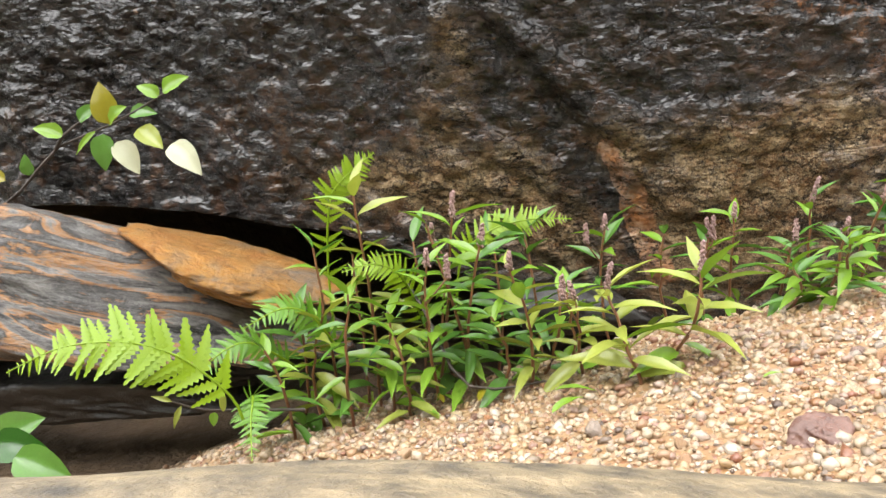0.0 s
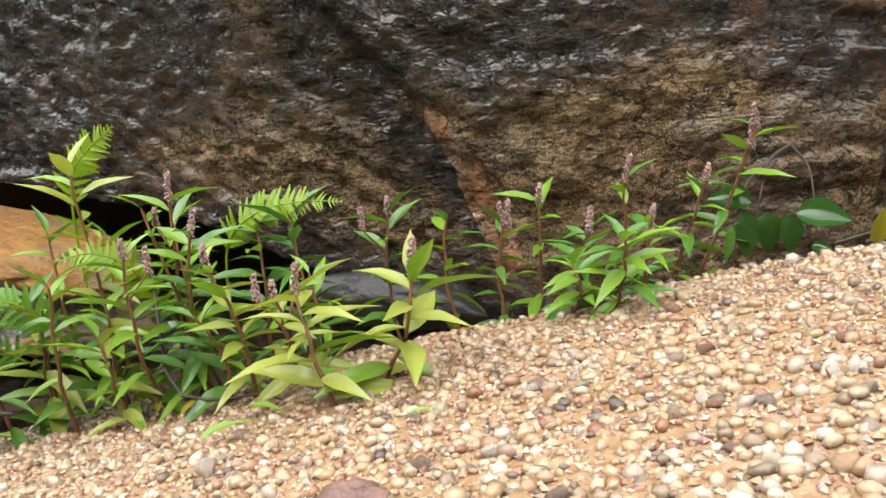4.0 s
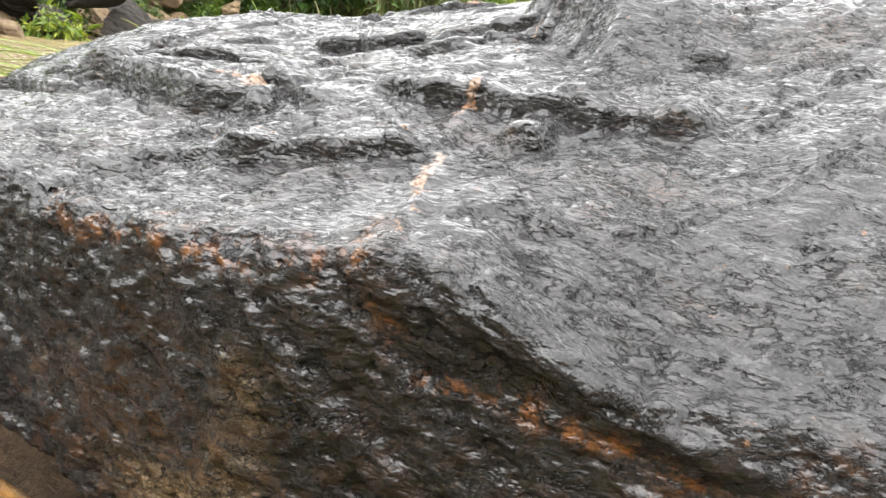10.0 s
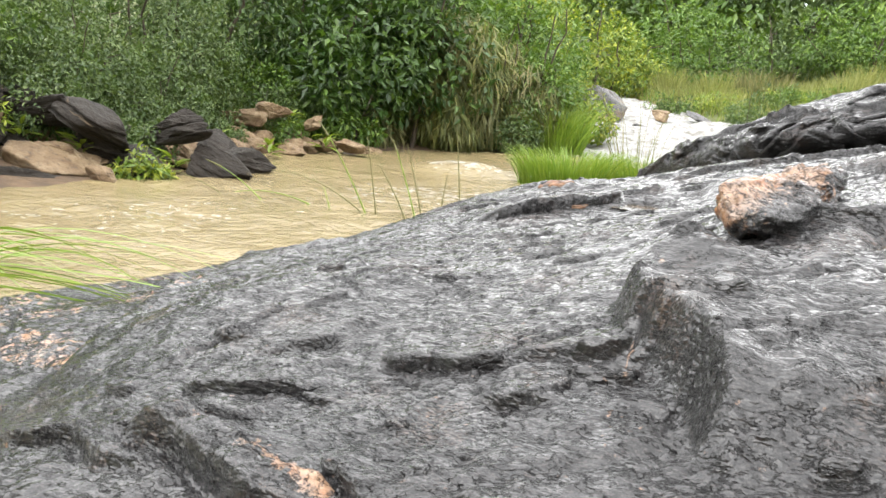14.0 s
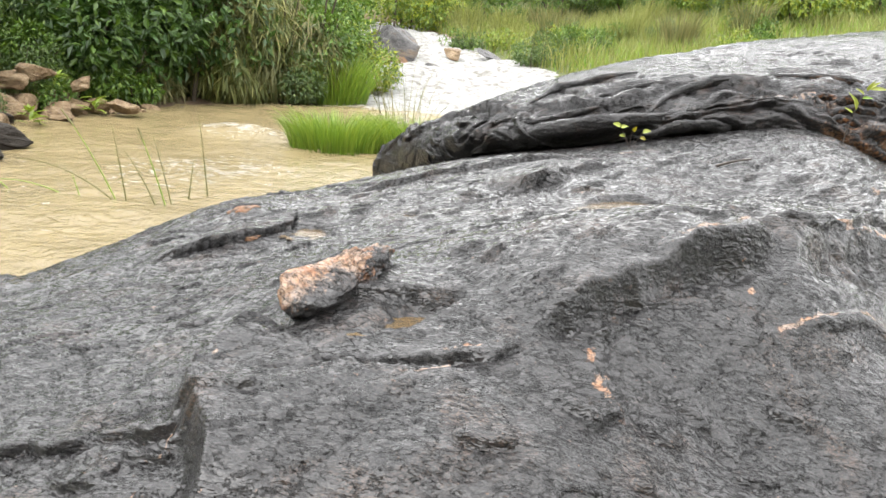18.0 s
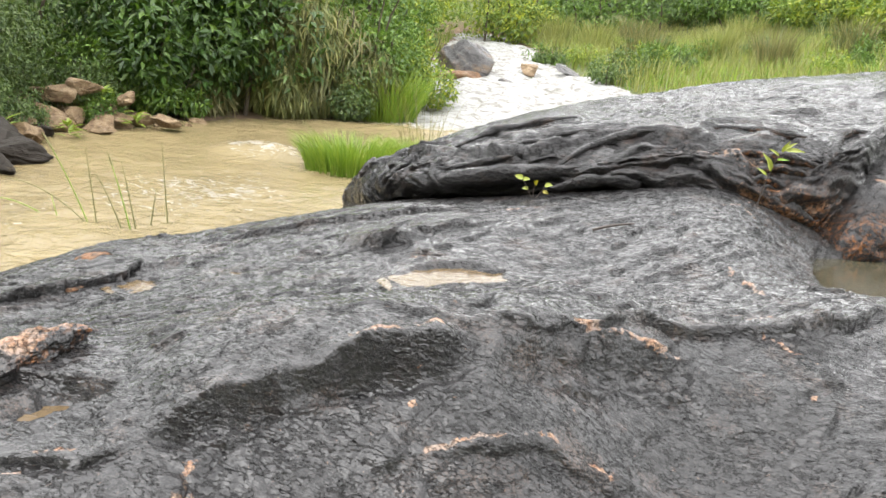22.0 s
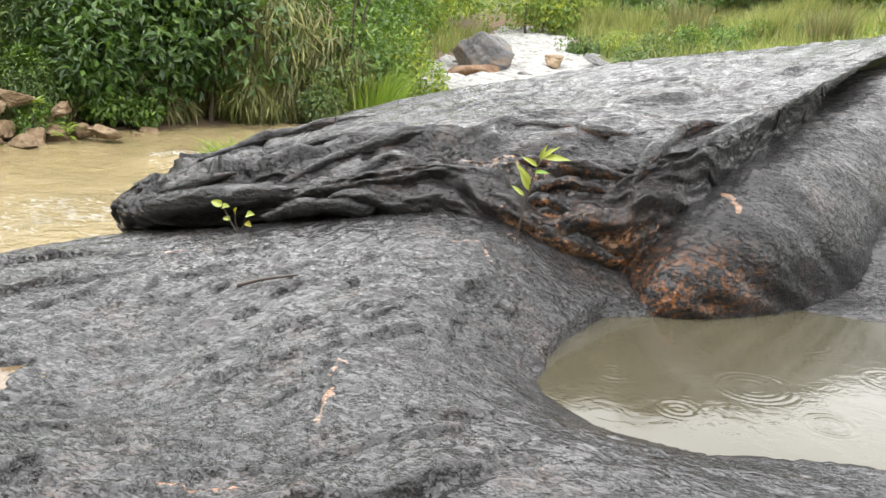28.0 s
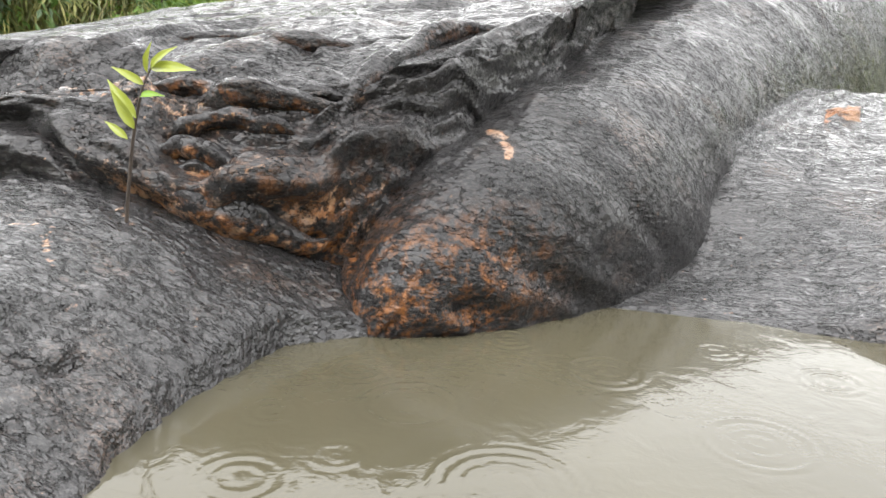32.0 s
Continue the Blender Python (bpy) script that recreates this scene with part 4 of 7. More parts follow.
fold([(1.37, 5.45, 1.32), (1.45, 5.55, 1.415), (1.55, 5.64, 1.459), (1.79, 5.57, 1.425), (2.06, 5.53, 1.41)], 0.050, 0.065, 16)
fold([(1.10, 5.36, 1.235), (1.25, 5.36, 1.285), (1.42, 5.37, 1.315), (1.58, 5.42, 1.32)], 0.050, 0.070, 17)
fold([(1.80, 6.02, 1.60), (1.99, 6.08, 1.612), (2.22, 5.98, 1.605), (2.35, 6.02, 1.60), (2.46, 6.20, 1.625)], 0.040, 0.045, 18, 0.3)
fold([(1.10, 5.44, 1.33), (1.19, 5.62, 1.41), (1.27, 5.75, 1.464), (1.44, 5.81, 1.525), (1.76, 5.84, 1.59)], 0.040, 0.045, 19)
fold([(2.42, 5.72, 1.44), (2.46, 5.82, 1.535), (2.52, 6.08, 1.618), (2.62, 6.24, 1.649), (2.74, 6.24, 1.631)], 0.045, 0.055, 20, 0.2)
fold([(0.30, 5.52, 1.10), (0.60, 5.42, 1.20), (0.92, 5.40, 1.29), (1.23, 5.44, 1.34), (1.43, 5.50, 1.36)], 0.055, 0.075, 21)
fold([(0.72, 5.55, 1.30), (0.86, 5.84, 1.41), (1.08, 5.90, 1.475), (1.42, 5.91, 1.545)], 0.036, 0.045, 22)
fold([(0.42, 5.80, 1.33), (0.57, 6.15, 1.43), (0.80, 6.22, 1.49), (1.05, 6.24, 1.555)], 0.036, 0.040, 23)
fold([(0.02, 5.72, 1.06), (0.30, 5.58, 1.17), (0.60, 5.52, 1.28), (0.85, 5.52, 1.36)], 0.045, 0.060, 24)


def build_whaleback():
    """Smooth rounded rock that dips into the pool."""
    axis = resample([(2.54, 5.50, 1.06, 0.06), (2.58, 5.58, 1.22, 0.16), (2.68, 5.78, 1.385, 0.29), (2.78, 6.02, 1.475, 0.37), (2.88, 6.35, 1.56, 0.44), (3.02, 6.90, 1.70, 0.50), (3.30, 7.70, 1.90, 0.56), (3.80, 8.8, 2.02, 0.6), (4.4, 10.0, 2.0, 0.6)], 260)
    tan = np.gradient(axis[:, :2], axis=0)
    tan /= np.linalg.norm(tan, axis=1)[:, None]
    th = np.linspace(0, np.pi, 190)
    c, s = np.cos(th)[None, :], np.sin(th)[None, :]
    w, top = axis[:, 3:4], axis[:, 2:3]
    reach = np.where(c > 0, 0.86, 1.05)
    X = axis[:, 0:1] + tan[:, 1:2] * w * c * reach
    Y = axis[:, 1:2] - tan[:, 0:1] * w * c * reach
    low = 0.95
    Z = low + (top - low) * s ** 0.62
    a = np.linspace(0, 5, 260)[:, None]
    q = X * 0.8 + Z * 0.5
    bump = fbm(q * 4, Y * 4 + Z * 3, 4, 151) * 0.022 + ridged(X * 5 - Y * 2 + Z * 4, Y * 5 + Z * 3, 3, 153) * -0.008 + ridged(X * 30 - Y * 8 + Z * 20, Y * 14 + Z * 9, 3, 159) * -0.004
    foot = step(1.36, 1.1, Z) * step(6.1, 5.7, Y)
    bump = bump - foot * 0.035 * step(-0.1, 0.4, fbm(X * 9 + Z * 6, Y * 7 + Z * 9, 3, 155))
    Z = Z + bump * s
    X = X + bump * tan[:, 1:2] * c
    Y = Y - bump * tan[:, 0:1] * c
    me = np_mesh("rock_whaleback", np.stack([X, Y, Z], -1).reshape(-1, 3), grid_faces(*X.shape))
    low_end = step(1.36, 1.16, Z) * step(6.1, 5.75, Y) * step(2.98, 2.78, X)
    attribute(me, "vein", np.maximum(0.36 * low_end * step(0.0, 0.5, fbm(X * 11, Y * 11 + Z * 9, 4, 157)), 0.9 * np.exp(-(to_line(X, Y, [(2.72, 5.93), (2.76, 5.88), (2.79, 5.80)])[0] / 0.014) ** 2)))
    attribute(me, "rust", np.clip(0.75 * low_end, 0, 1))
    attribute(me, "dry", np.zeros(X.shape))
    return thing("rock_whaleback", me, ROCK_SLAB, "smooth rounded wet grey rock with orange foot in the pool", "rock")


build_whaleback()


# ---- water ----
def sheet(name, outline, z, cell, material, label, category, kind="", level=None, extra=None):
    p = np.array(outline)
    xs, ys = np.arange(p[:, 0].min(), p[:, 0].max() + cell, cell), np.arange(p[:, 1].min(), p[:, 1].max() + cell, cell)
    X, Y = np.meshgrid(xs, ys)
    f = grid_faces(*X.shape)
    d = to_polygon(X.ravel(), Y.ravel(), [tuple(q) for q in outline])
    f = f[(d[f] < cell * 1.5).any(1)]
    Z = np.full(X.size, z) if level is None else level(X.ravel(), Y.ravel())
    used, inv = np.unique(f, return_inverse=True)
    V = np.stack([X.ravel(), Y.ravel(), Z], -1)[used]
    me = np_mesh(name, V, inv.reshape(-1, 4))
    if extra:
        for key, fn in extra.items():
            attribute(me, key, fn(V[:, 0], V[:, 1]))
    return thing(name, me, material, label, category, kind=kind)


def grown(outline, by):
    c = np.mean(np.array(outline), 0)
    return [tuple(c + (np.array(q) - c) * (1 + by / np.linalg.norm(np.array(q) - c))) for q in outline]


RIVER_MAT = water_material("muddy_river", (0.34, 0.268, 0.14), 0.16, 6.0, 0.06, foam=True)
POOL_MAT = water_material("pool_water", (0.092, 0.083, 0.054), 0.03, 14.0, 0.0018, ior=1.40)
PUDDLE_MAT = water_material("puddle_water", (0.17, 0.115, 0.055), 0.03, 30.0, 0.004, ior=1.45)
DROPS = [(2.60, 4.95, 0.10), (2.75, 5.25, 0.13), (2.95, 5.05, 0.18), (2.62, 5.35, 0.07), (3.05, 5.50, 0.12), (2.85, 5.60, 0.07), (3.30, 5.30, 0.14), (2.55, 5.15, 0.06), (3.15, 4.90, 0.10), (2.80, 4.80, 0.08), (3.45, 5.60, 0.09), (3.60, 5.10, 0.15), (2.70, 5.05, 0.05), (3.25, 5.68, 0.06)]


def ringed(x, y):
    """Rings where rain drops strike the pool."""
    z = np.full(x.shape, POOL_LEVEL)
    for cx, cy, r in DROPS:
        r = 0.55 * r
        d = np.hypot(x - cx, y - cy)
        z += 0.0011 * np.sin((d - r) * 300) * np.exp(-((d - r) / 0.018) ** 2) + 0.0005 * np.sin((d - 0.5 * r) * 260) * np.exp(-((d - 0.5 * r) / 0.018) ** 2)
    return z


sheet("pool", grown(POOL, 0.12), POOL_LEVEL, 0.008, POOL_MAT, "still brown rain pool with drop rings in rock", "water", "structure", ringed)
for key, (outline, level, depth) in PUDDLES.items():
    sheet("puddle", grown(outline, 0.02), puddle_level(key), 0.02, PUDDLE_MAT, "shallow brown rain puddle lying in wet rock", "puddle", "structure")


def river_level(x, y):
    rise = np.clip(y - 13.2, 0, 40)
    z = 0.205 + 0.019 * np.minimum(y, 13.2) + 0.085 * rise
    chop = 0.05 * fbm(x * 1.3, y * 2.2, 4, 171) + 0.02 * fbm(x * 5, y * 8, 3, 173)
    rapid = step(12.5, 16, y)
    hump = 0.13 * np.exp(-(((x + 3.55) / 0.7) ** 2 + ((y - 10.2) / 0.35) ** 2))
    return z + chop * (0.6 + 2.2 * rapid) + hump


def river_foam(x, y):
    rapid = step(13.0, 15.5, y)
    spot = 0.42 * np.exp(-(((x + 3.45) / 0.9) ** 2 + ((y - 10.3) / 0.5) ** 2)) + 0.34 * np.exp(-(((x + 2.7) / 1.1) ** 2 + ((y - 7.8) / 1.3) ** 2)) + 0.24 * np.exp(-(((x + 3.6) / 1.2) ** 2 + ((y - 4.8) / 1.5) ** 2))
    return np.maximum(rapid * 1.3, spot + 0.12)


RIVER = [(-1.2, 2.2), (-0.6, 4.0), (-0.4, 6.0), (0.6, 8.0), (0.6, 11.0), (0.9, 15.0), (0.6, 18.5), (-0.8, 21.5), (-2.6, 24.5), (-4.5, 29.0), (-8.0, 36.0), (-9.5, 35.0),
         (-7.2, 27.0), (-6.3, 22.0), (-4.6, 17.5), (-3.6, 14.8), (-4.9, 14.4), (-5.8, 12.2), (-6.4, 9.8), (-5.3, 7.4), (-4.95, 5.0), (-5.0, 2.5), (-3.0, 1.0)]
sheet("river", RIVER, 0.35, 0.07, RIVER_MAT, "fast muddy yellow-brown river with white foam", "river", "structure", river_level, {"foam": river_foam})


# ---- ground ----
def ground_level(x, y):
    d = to_polygon(x, y, RIVER)
    zw = 0.205 + 0.019 * np.clip(y, 0, 13.2) + 0.085 * np.clip(y - 13.2, 0, 30)
    left = (x < -3.4 - 0.11 * np.maximum(0, y - 14)) & (y > 2.0)
    out = np.maximum(d, 0)
    bank = np.where(left, 0.42 * step(0.5, 2.4, out) + 0.12 * out, 0.12 * step(0, 0.6, out) + 0.035 * out + 0.095 * np.clip(out - 4, 0, 60))
    z = zw - 0.45 * step(0.0, 1.2, -d) + bank + 0.10 * fbm(x * 0.7, y * 0.7, 4, 181) * step(0.2, 1.5, out)
    near = step(3.2, 1.8, y) + step(-1.3, 0.2, x) * step(9.5, 8.0, y)
    z = z * (1 - np.clip(near, 0, 1)) + (-0.30) * np.clip(near, 0, 1)
    z = z + 17.0 * step(-2.5, -22.0, y)  # unseen slope added behind, to block sky light and darken reflections
    return np.minimum(z, 16.0) + 0.06 * np.clip(np.hypot(x, y) - 58, 0, 120)


def ground_material():
    n = Nodes("grassy_earth")
    grassy = n.mix(n.ramp(n.noise(3.0, 5), (0.3, 0.0), (0.7, 1.0)), (0.07, 0.10, 0.025), (0.17, 0.18, 0.05))
    soil = n.mix(n.ramp(n.noise(5.0, 6, 0.65), (0.3, 0.0), (0.7, 1.0)), (0.07, 0.042, 0.022), (0.22, 0.14, 0.075))
    n.set(Base_Color=n.mix(n.attr("soil"), grassy, soil), Roughness=0.95, Normal=n.bump(n.noise(9.0, 6, 0.65), 0.8, 0.06))
    return n.mat


GROUND_MAT = ground_material()
gx = spaced((-400, -60, 20), (-60, -16, 2.0), (-16, 12, 0.25), (12, 60, 2.0), (60, 400, 20))
gy = spaced((-400, -20, 20), (-20, 0, 1.0), (0, 34, 0.25), (34, 90, 1.5), (90, 500, 20))
GX, GY = np.meshgrid(gx, gy)
GZ = ground_level(GX.ravel(), GY.ravel())
ground = thing("ground", np_mesh("ground", np.stack([GX.ravel(), GY.ravel(), GZ], -1), grid_faces(*GX.shape)), GROUND_MAT, "grassy earth of the river valley", "ground", kind="structure")


near_bank = to_polygon(GX.ravel(), GY.ravel(), RIVER)
attribute(ground.data, "soil", step(2.2, 1.0, near_bank) * (GX.ravel() < -3.4) + (np.abs(GX.ravel()) < 4) * (GY.ravel() < 3))

# ---- gravel bed in front of the boulder ----
def sand_level(x, y):
    crest = 1.00 + 0.06 * np.sin(x * 3.0 + 1.0) + 0.03 * fbm(x * 5, y * 0 + 3, 2, 195)
    over = np.maximum(0, y - crest)
    return -0.011 + 0.202 * np.clip(x, -0.45, 2) - 0.104 * y + 0.005 * fbm(x * 6, y * 6, 3, 191) - 0.55 * over * step(-0.6, 0.1, x) - 0.12 * step(-0.25, -0.7, x) * step(0.8, 1.2, y)


def sand_material():
    n = Nodes("coarse_sand")
    v = n.t.nodes.new("ShaderNodeTexVoronoi")
    v.inputs["Scale"].default_value = 230.0
    n.link(n.co, v.inputs["Vector"])
    cell = n.t.nodes.new("ShaderNodeSeparateColor")
    n.link(v.outputs["Color"], cell.inputs[0])
    col = n.ramp(cell.outputs[0], (0.0, (0.68, 0.48, 0.27)), (0.3, (0.54, 0.32, 0.14)), (0.5, (0.77, 0.62, 0.43)), (0.72, (0.42, 0.19, 0.08)), (0.88, (0.68, 0.50, 0.30)), (1.0, (0.22, 0.16, 0.14)))
    n.set(Base_Color=n.mix(1.0, col, (0.60, 0.54, 0.48), "MULTIPLY"), Roughness=0.5, Normal=n.bump(v.outputs["Distance"], -0.9, 0.004))
    return n.mat


SAND = sand_material()
sx, sy = np.arange(-1.3, 2.2, 0.012), np.arange(-0.6, 1.62, 0.012)
SX, SY = np.meshgrid(sx, sy)
SZ = sand_level(SX.ravel(), SY.ravel())
SZ -= 0.40 * step(0.22, 0.0, np.minimum(np.minimum(SX.ravel() + 1.3, 2.2 - SX.ravel()), SY.ravel() + 0.6))
sand = thing("gravel_bed", np_mesh("gravel_bed", np.stack([SX.ravel(), SY.ravel(), SZ], -1), grid_faces(*SX.shape)), SAND, "coarse wet river sand and gravel in front of the boulder", "gravel", kind="structure")


# ---- leaf and blade builders ----
def unit(v):
    return v / np.maximum(np.linalg.norm(v, axis=-1, keepdims=True), 1e-9)


def leaves_mesh(name, P, D, N, L, W):
    """Pointed leaves folded along the midrib: base P, direction D, upper side N, length L, width W."""
    D = unit(D)
    S = unit(np.cross(D, N))
    U = np.cross(S, D)
    L, W = L[:, None], W[:, None]
    a = P
    b = P + D * L * 0.45 + S * W * 0.5 + U * W * 0.14
    c = P + D * L - U * L * 0.10
    d = P + D * L * 0.45 - S * W * 0.5 + U * W * 0.14
    V = np.stack([a, b, c, d], 1).reshape(-1, 3)
    return np_mesh(name, V, np.arange(len(V)).reshape(-1, 4), False)


def blades_mesh(name, B, T, bow, width, segs=4, rng=None):
    """Grass blades from foot B to tip T, bowed by the vectors bow, tapering to the tip."""
    n = len(B)
    side = unit(np.cross(T - B, rng.normal(size=(n, 3)) + 1e-6))
    t = np.linspace(0, 1, segs + 1)
    rows = []
    for k in t:
        c = B + (T - B) * k + bow * (4 * k * (1 - k))
        w = (width * (1 - 0.92 * k ** 1.5))[:, None] * 0.5
        rows.append(np.stack([c - side * w, c + side * w], 1))
    V = np.stack(rows, 1)
    idx = np.arange(n * (segs + 1) * 2).reshape(n, segs + 1, 2)
    F = np.stack([idx[:, :-1, 0], idx[:, :-1, 1], idx[:, 1:, 1], idx[:, 1:, 0]], -1).reshape(-1, 4)
    return np_mesh(name, V.reshape(-1, 3), F, True)


def tube_mesh(name, paths, radii, sides=6):
    """Tapering tubes along paths; each path a list of points, radii one (start, end) a path."""
    V, F, off = [], [], 0
    ang = np.linspace(0, 2 * np.pi, sides, endpoint=False)
    for path, (r0, r1) in zip(paths, radii):
        p = np.array(path, float)
        t = unit(np.gradient(p, axis=0))
        ref = np.where(np.abs(t[:, 2:3]) > 0.9, np.array([[1.0, 0, 0]]), np.array([[0, 0, 1.0]]))
        a = unit(np.cross(t, ref))
        b = np.cross(t, a)
        r = np.linspace(r0, r1, len(p))[:, None, None]
        ring = p[:, None, :] + r * (np.cos(ang)[None, :, None] * a[:, None, :] + np.sin(ang)[None, :, None] * b[:, None, :])
        V.append(ring.reshape(-1, 3))
        idx = off + np.arange(len(p) * sides).reshape(len(p), sides)
        nxt = np.roll(idx, -1, 1)
        F.append(np.stack([idx[:-1], nxt[:-1], nxt[1:], idx[1:]], -1).reshape(-1, 4))
        off += len(p) * sides
    return np_mesh(name, np.concatenate(V), np.concatenate(F))


def stone_mesh(name, size, seed, rough=0.12, cuts=6, n=28, layers=0, edge=(0.40, 0.78)):
    """A weathered stone: a ball cut by random planes, roughened; with layers, split along its bedding."""
    rng = np.random.default_rng(seed)
    th, ph = np.meshgrid(np.linspace(0, np.pi, n), np.linspace(0, 2 * np.pi, 2 * n + 1))
    d = np.stack([np.sin(th) * np.cos(ph), np.sin(th) * np.sin(ph), np.cos(th)], -1)
    r = np.ones(th.shape)
    for _ in range(cuts):
        nv = unit(rng.normal(size=3))
        h = rng.uniform(*edge)
        dot = d @ nv
        r = np.where(dot * r > h, h / np.maximum(dot, 1e-6), r)
    q = d * 2.0 + seed * 3.1
    r = r + rough * (fbm(q[..., 0] + q[..., 2], q[..., 1] - q[..., 2], 4, seed) + 0.5 * fbm(q[..., 0] * 3 - q[..., 2] * 2, q[..., 1] * 3 + q[..., 2], 3, seed + 3))
    V = d * r[..., None] * (np.array(size) / 2)
    if layers:
        lev = (V[..., 2] / size[2] + 0.5 + 0.06 * fbm(V[..., 0] * 3 / size[0], V[..., 1] * 3 / size[1], 2, seed + 9)) * layers
        which, frac = np.floor(lev).astype(int), lev - np.floor(lev)
        outs = rng.uniform(0.80, 1.10, layers * 3)[np.clip(which + layers, 0, layers * 3 - 1)]
        outs = outs * (1 - 0.10 * np.exp(-(np.minimum(frac, 1 - frac) / 0.10) ** 2))
        V[..., 0] *= outs
        V[..., 1] *= outs
    V[:, 0], V[:, -1] = V[0:1, 0], V[0:1, -1]
    V[-1] = V[0]
    return np_mesh(name, V.reshape(-1, 3), grid_faces(*th.shape))


# ---- vegetation materials ----
LEAF_DARK = leaf_material("bush_leaves_dark", (0.030, 0.075, 0.015), (0.068, 0.143, 0.027), (0.128, 0.225, 0.038))
LEAF_MID = leaf_material("bush_leaves_mid", (0.060, 0.128, 0.021), (0.112, 0.217, 0.030), (0.210, 0.330, 0.045))
LEAF_FINE = leaf_material("fine_leaves", (0.053, 0.105, 0.033), (0.112, 0.180, 0.053), (0.180, 0.255, 0.075))
LEAF_LIGHT = leaf_material("light_leaves", (0.120, 0.210, 0.030), (0.225, 0.330, 0.045), (0.450, 0.495, 0.045))
GRASS = leaf_material("meadow_grass", (0.16, 0.20, 0.055), (0.29, 0.32, 0.10), (0.42, 0.41, 0.17), 0.6)
GRASS_FRESH = leaf_material("fresh_grass", (0.14, 0.26, 0.03), (0.24, 0.38, 0.05), (0.36, 0.46, 0.08), 0.45)
GRASS_DRY = leaf_material("dry_reed_grass", (0.10, 0.12, 0.04), (0.20, 0.20, 0.08), (0.34, 0.30, 0.15), 0.6)
GRASS_OLIVE = leaf_material("olive_reed_grass", (0.10, 0.13, 0.035), (0.19, 0.22, 0.06), (0.36, 0.34, 0.13), 0.55)
BARK = plain("bark", (0.06, 0.045, 0.03), (0.13, 0.10, 0.07), 30.0, 0.9, 0.004, 80.0)
def stone_colours(name, a, b, c, scale, rough, bump):
    """Weathered stone in three tones with dark cracks and grain."""
    n = Nodes(name)
    col = n.ramp(n.noise(scale, 6, 0.7, (1, 1, 1.6), 0.6), (0.32, a), (0.50, b), (0.68, c))
    col = n.mix(n.ramp(n.noise(scale * 5, 6, 0.75, (0.6, 1, 2.2), 0.5), (0.52, 0.0), (0.66, 0.75)), col, tuple(0.28 * v for v in a))
    n.set(Base_Color=col, Roughness=rough, Normal=n.bump(n.noise(scale * 2.4, 7, 0.72), 1.0, bump))
    return n.mat


STONE_TAN = stone_colours("tan_stone", (0.15, 0.085, 0.040), (0.30, 0.20, 0.105), (0.46, 0.35, 0.22), 4.0, 0.7, 0.06)
def layered_stone():
    n = Nodes("layered_dark_stone")
    band = n.noise(4.0, 6, 0.7, (0.7, 1.0, 5.0), 0.6)
    c = n.ramp(band, (0.30, (0.012, 0.010, 0.008)), (0.50, (0.045, 0.035, 0.026)), (0.60, (0.022, 0.018, 0.014)), (0.70, (0.22, 0.155, 0.09)))
    n.set(Base_Color=c, Roughness=0.65, Specular_IOR_Level=0.25, Normal=n.bump(n.noise(8.0, 6, 0.7, (0.7, 1, 4)), 1.0, 0.08))
    return n.mat


STONE_DARK = layered_stone()
STONE_RAPID = stone_colours("river_boulder_stone", (0.055, 0.052, 0.055), (0.15, 0.145, 0.145), (0.30, 0.20, 0.12), 1.3, 0.45, 0.10)
STONE_RUST = stone_colours("rusty_boulder_stone", (0.13, 0.065, 0.03), (0.30, 0.155, 0.07), (0.40, 0.30, 0.20), 2.0, 0.5, 0.08)


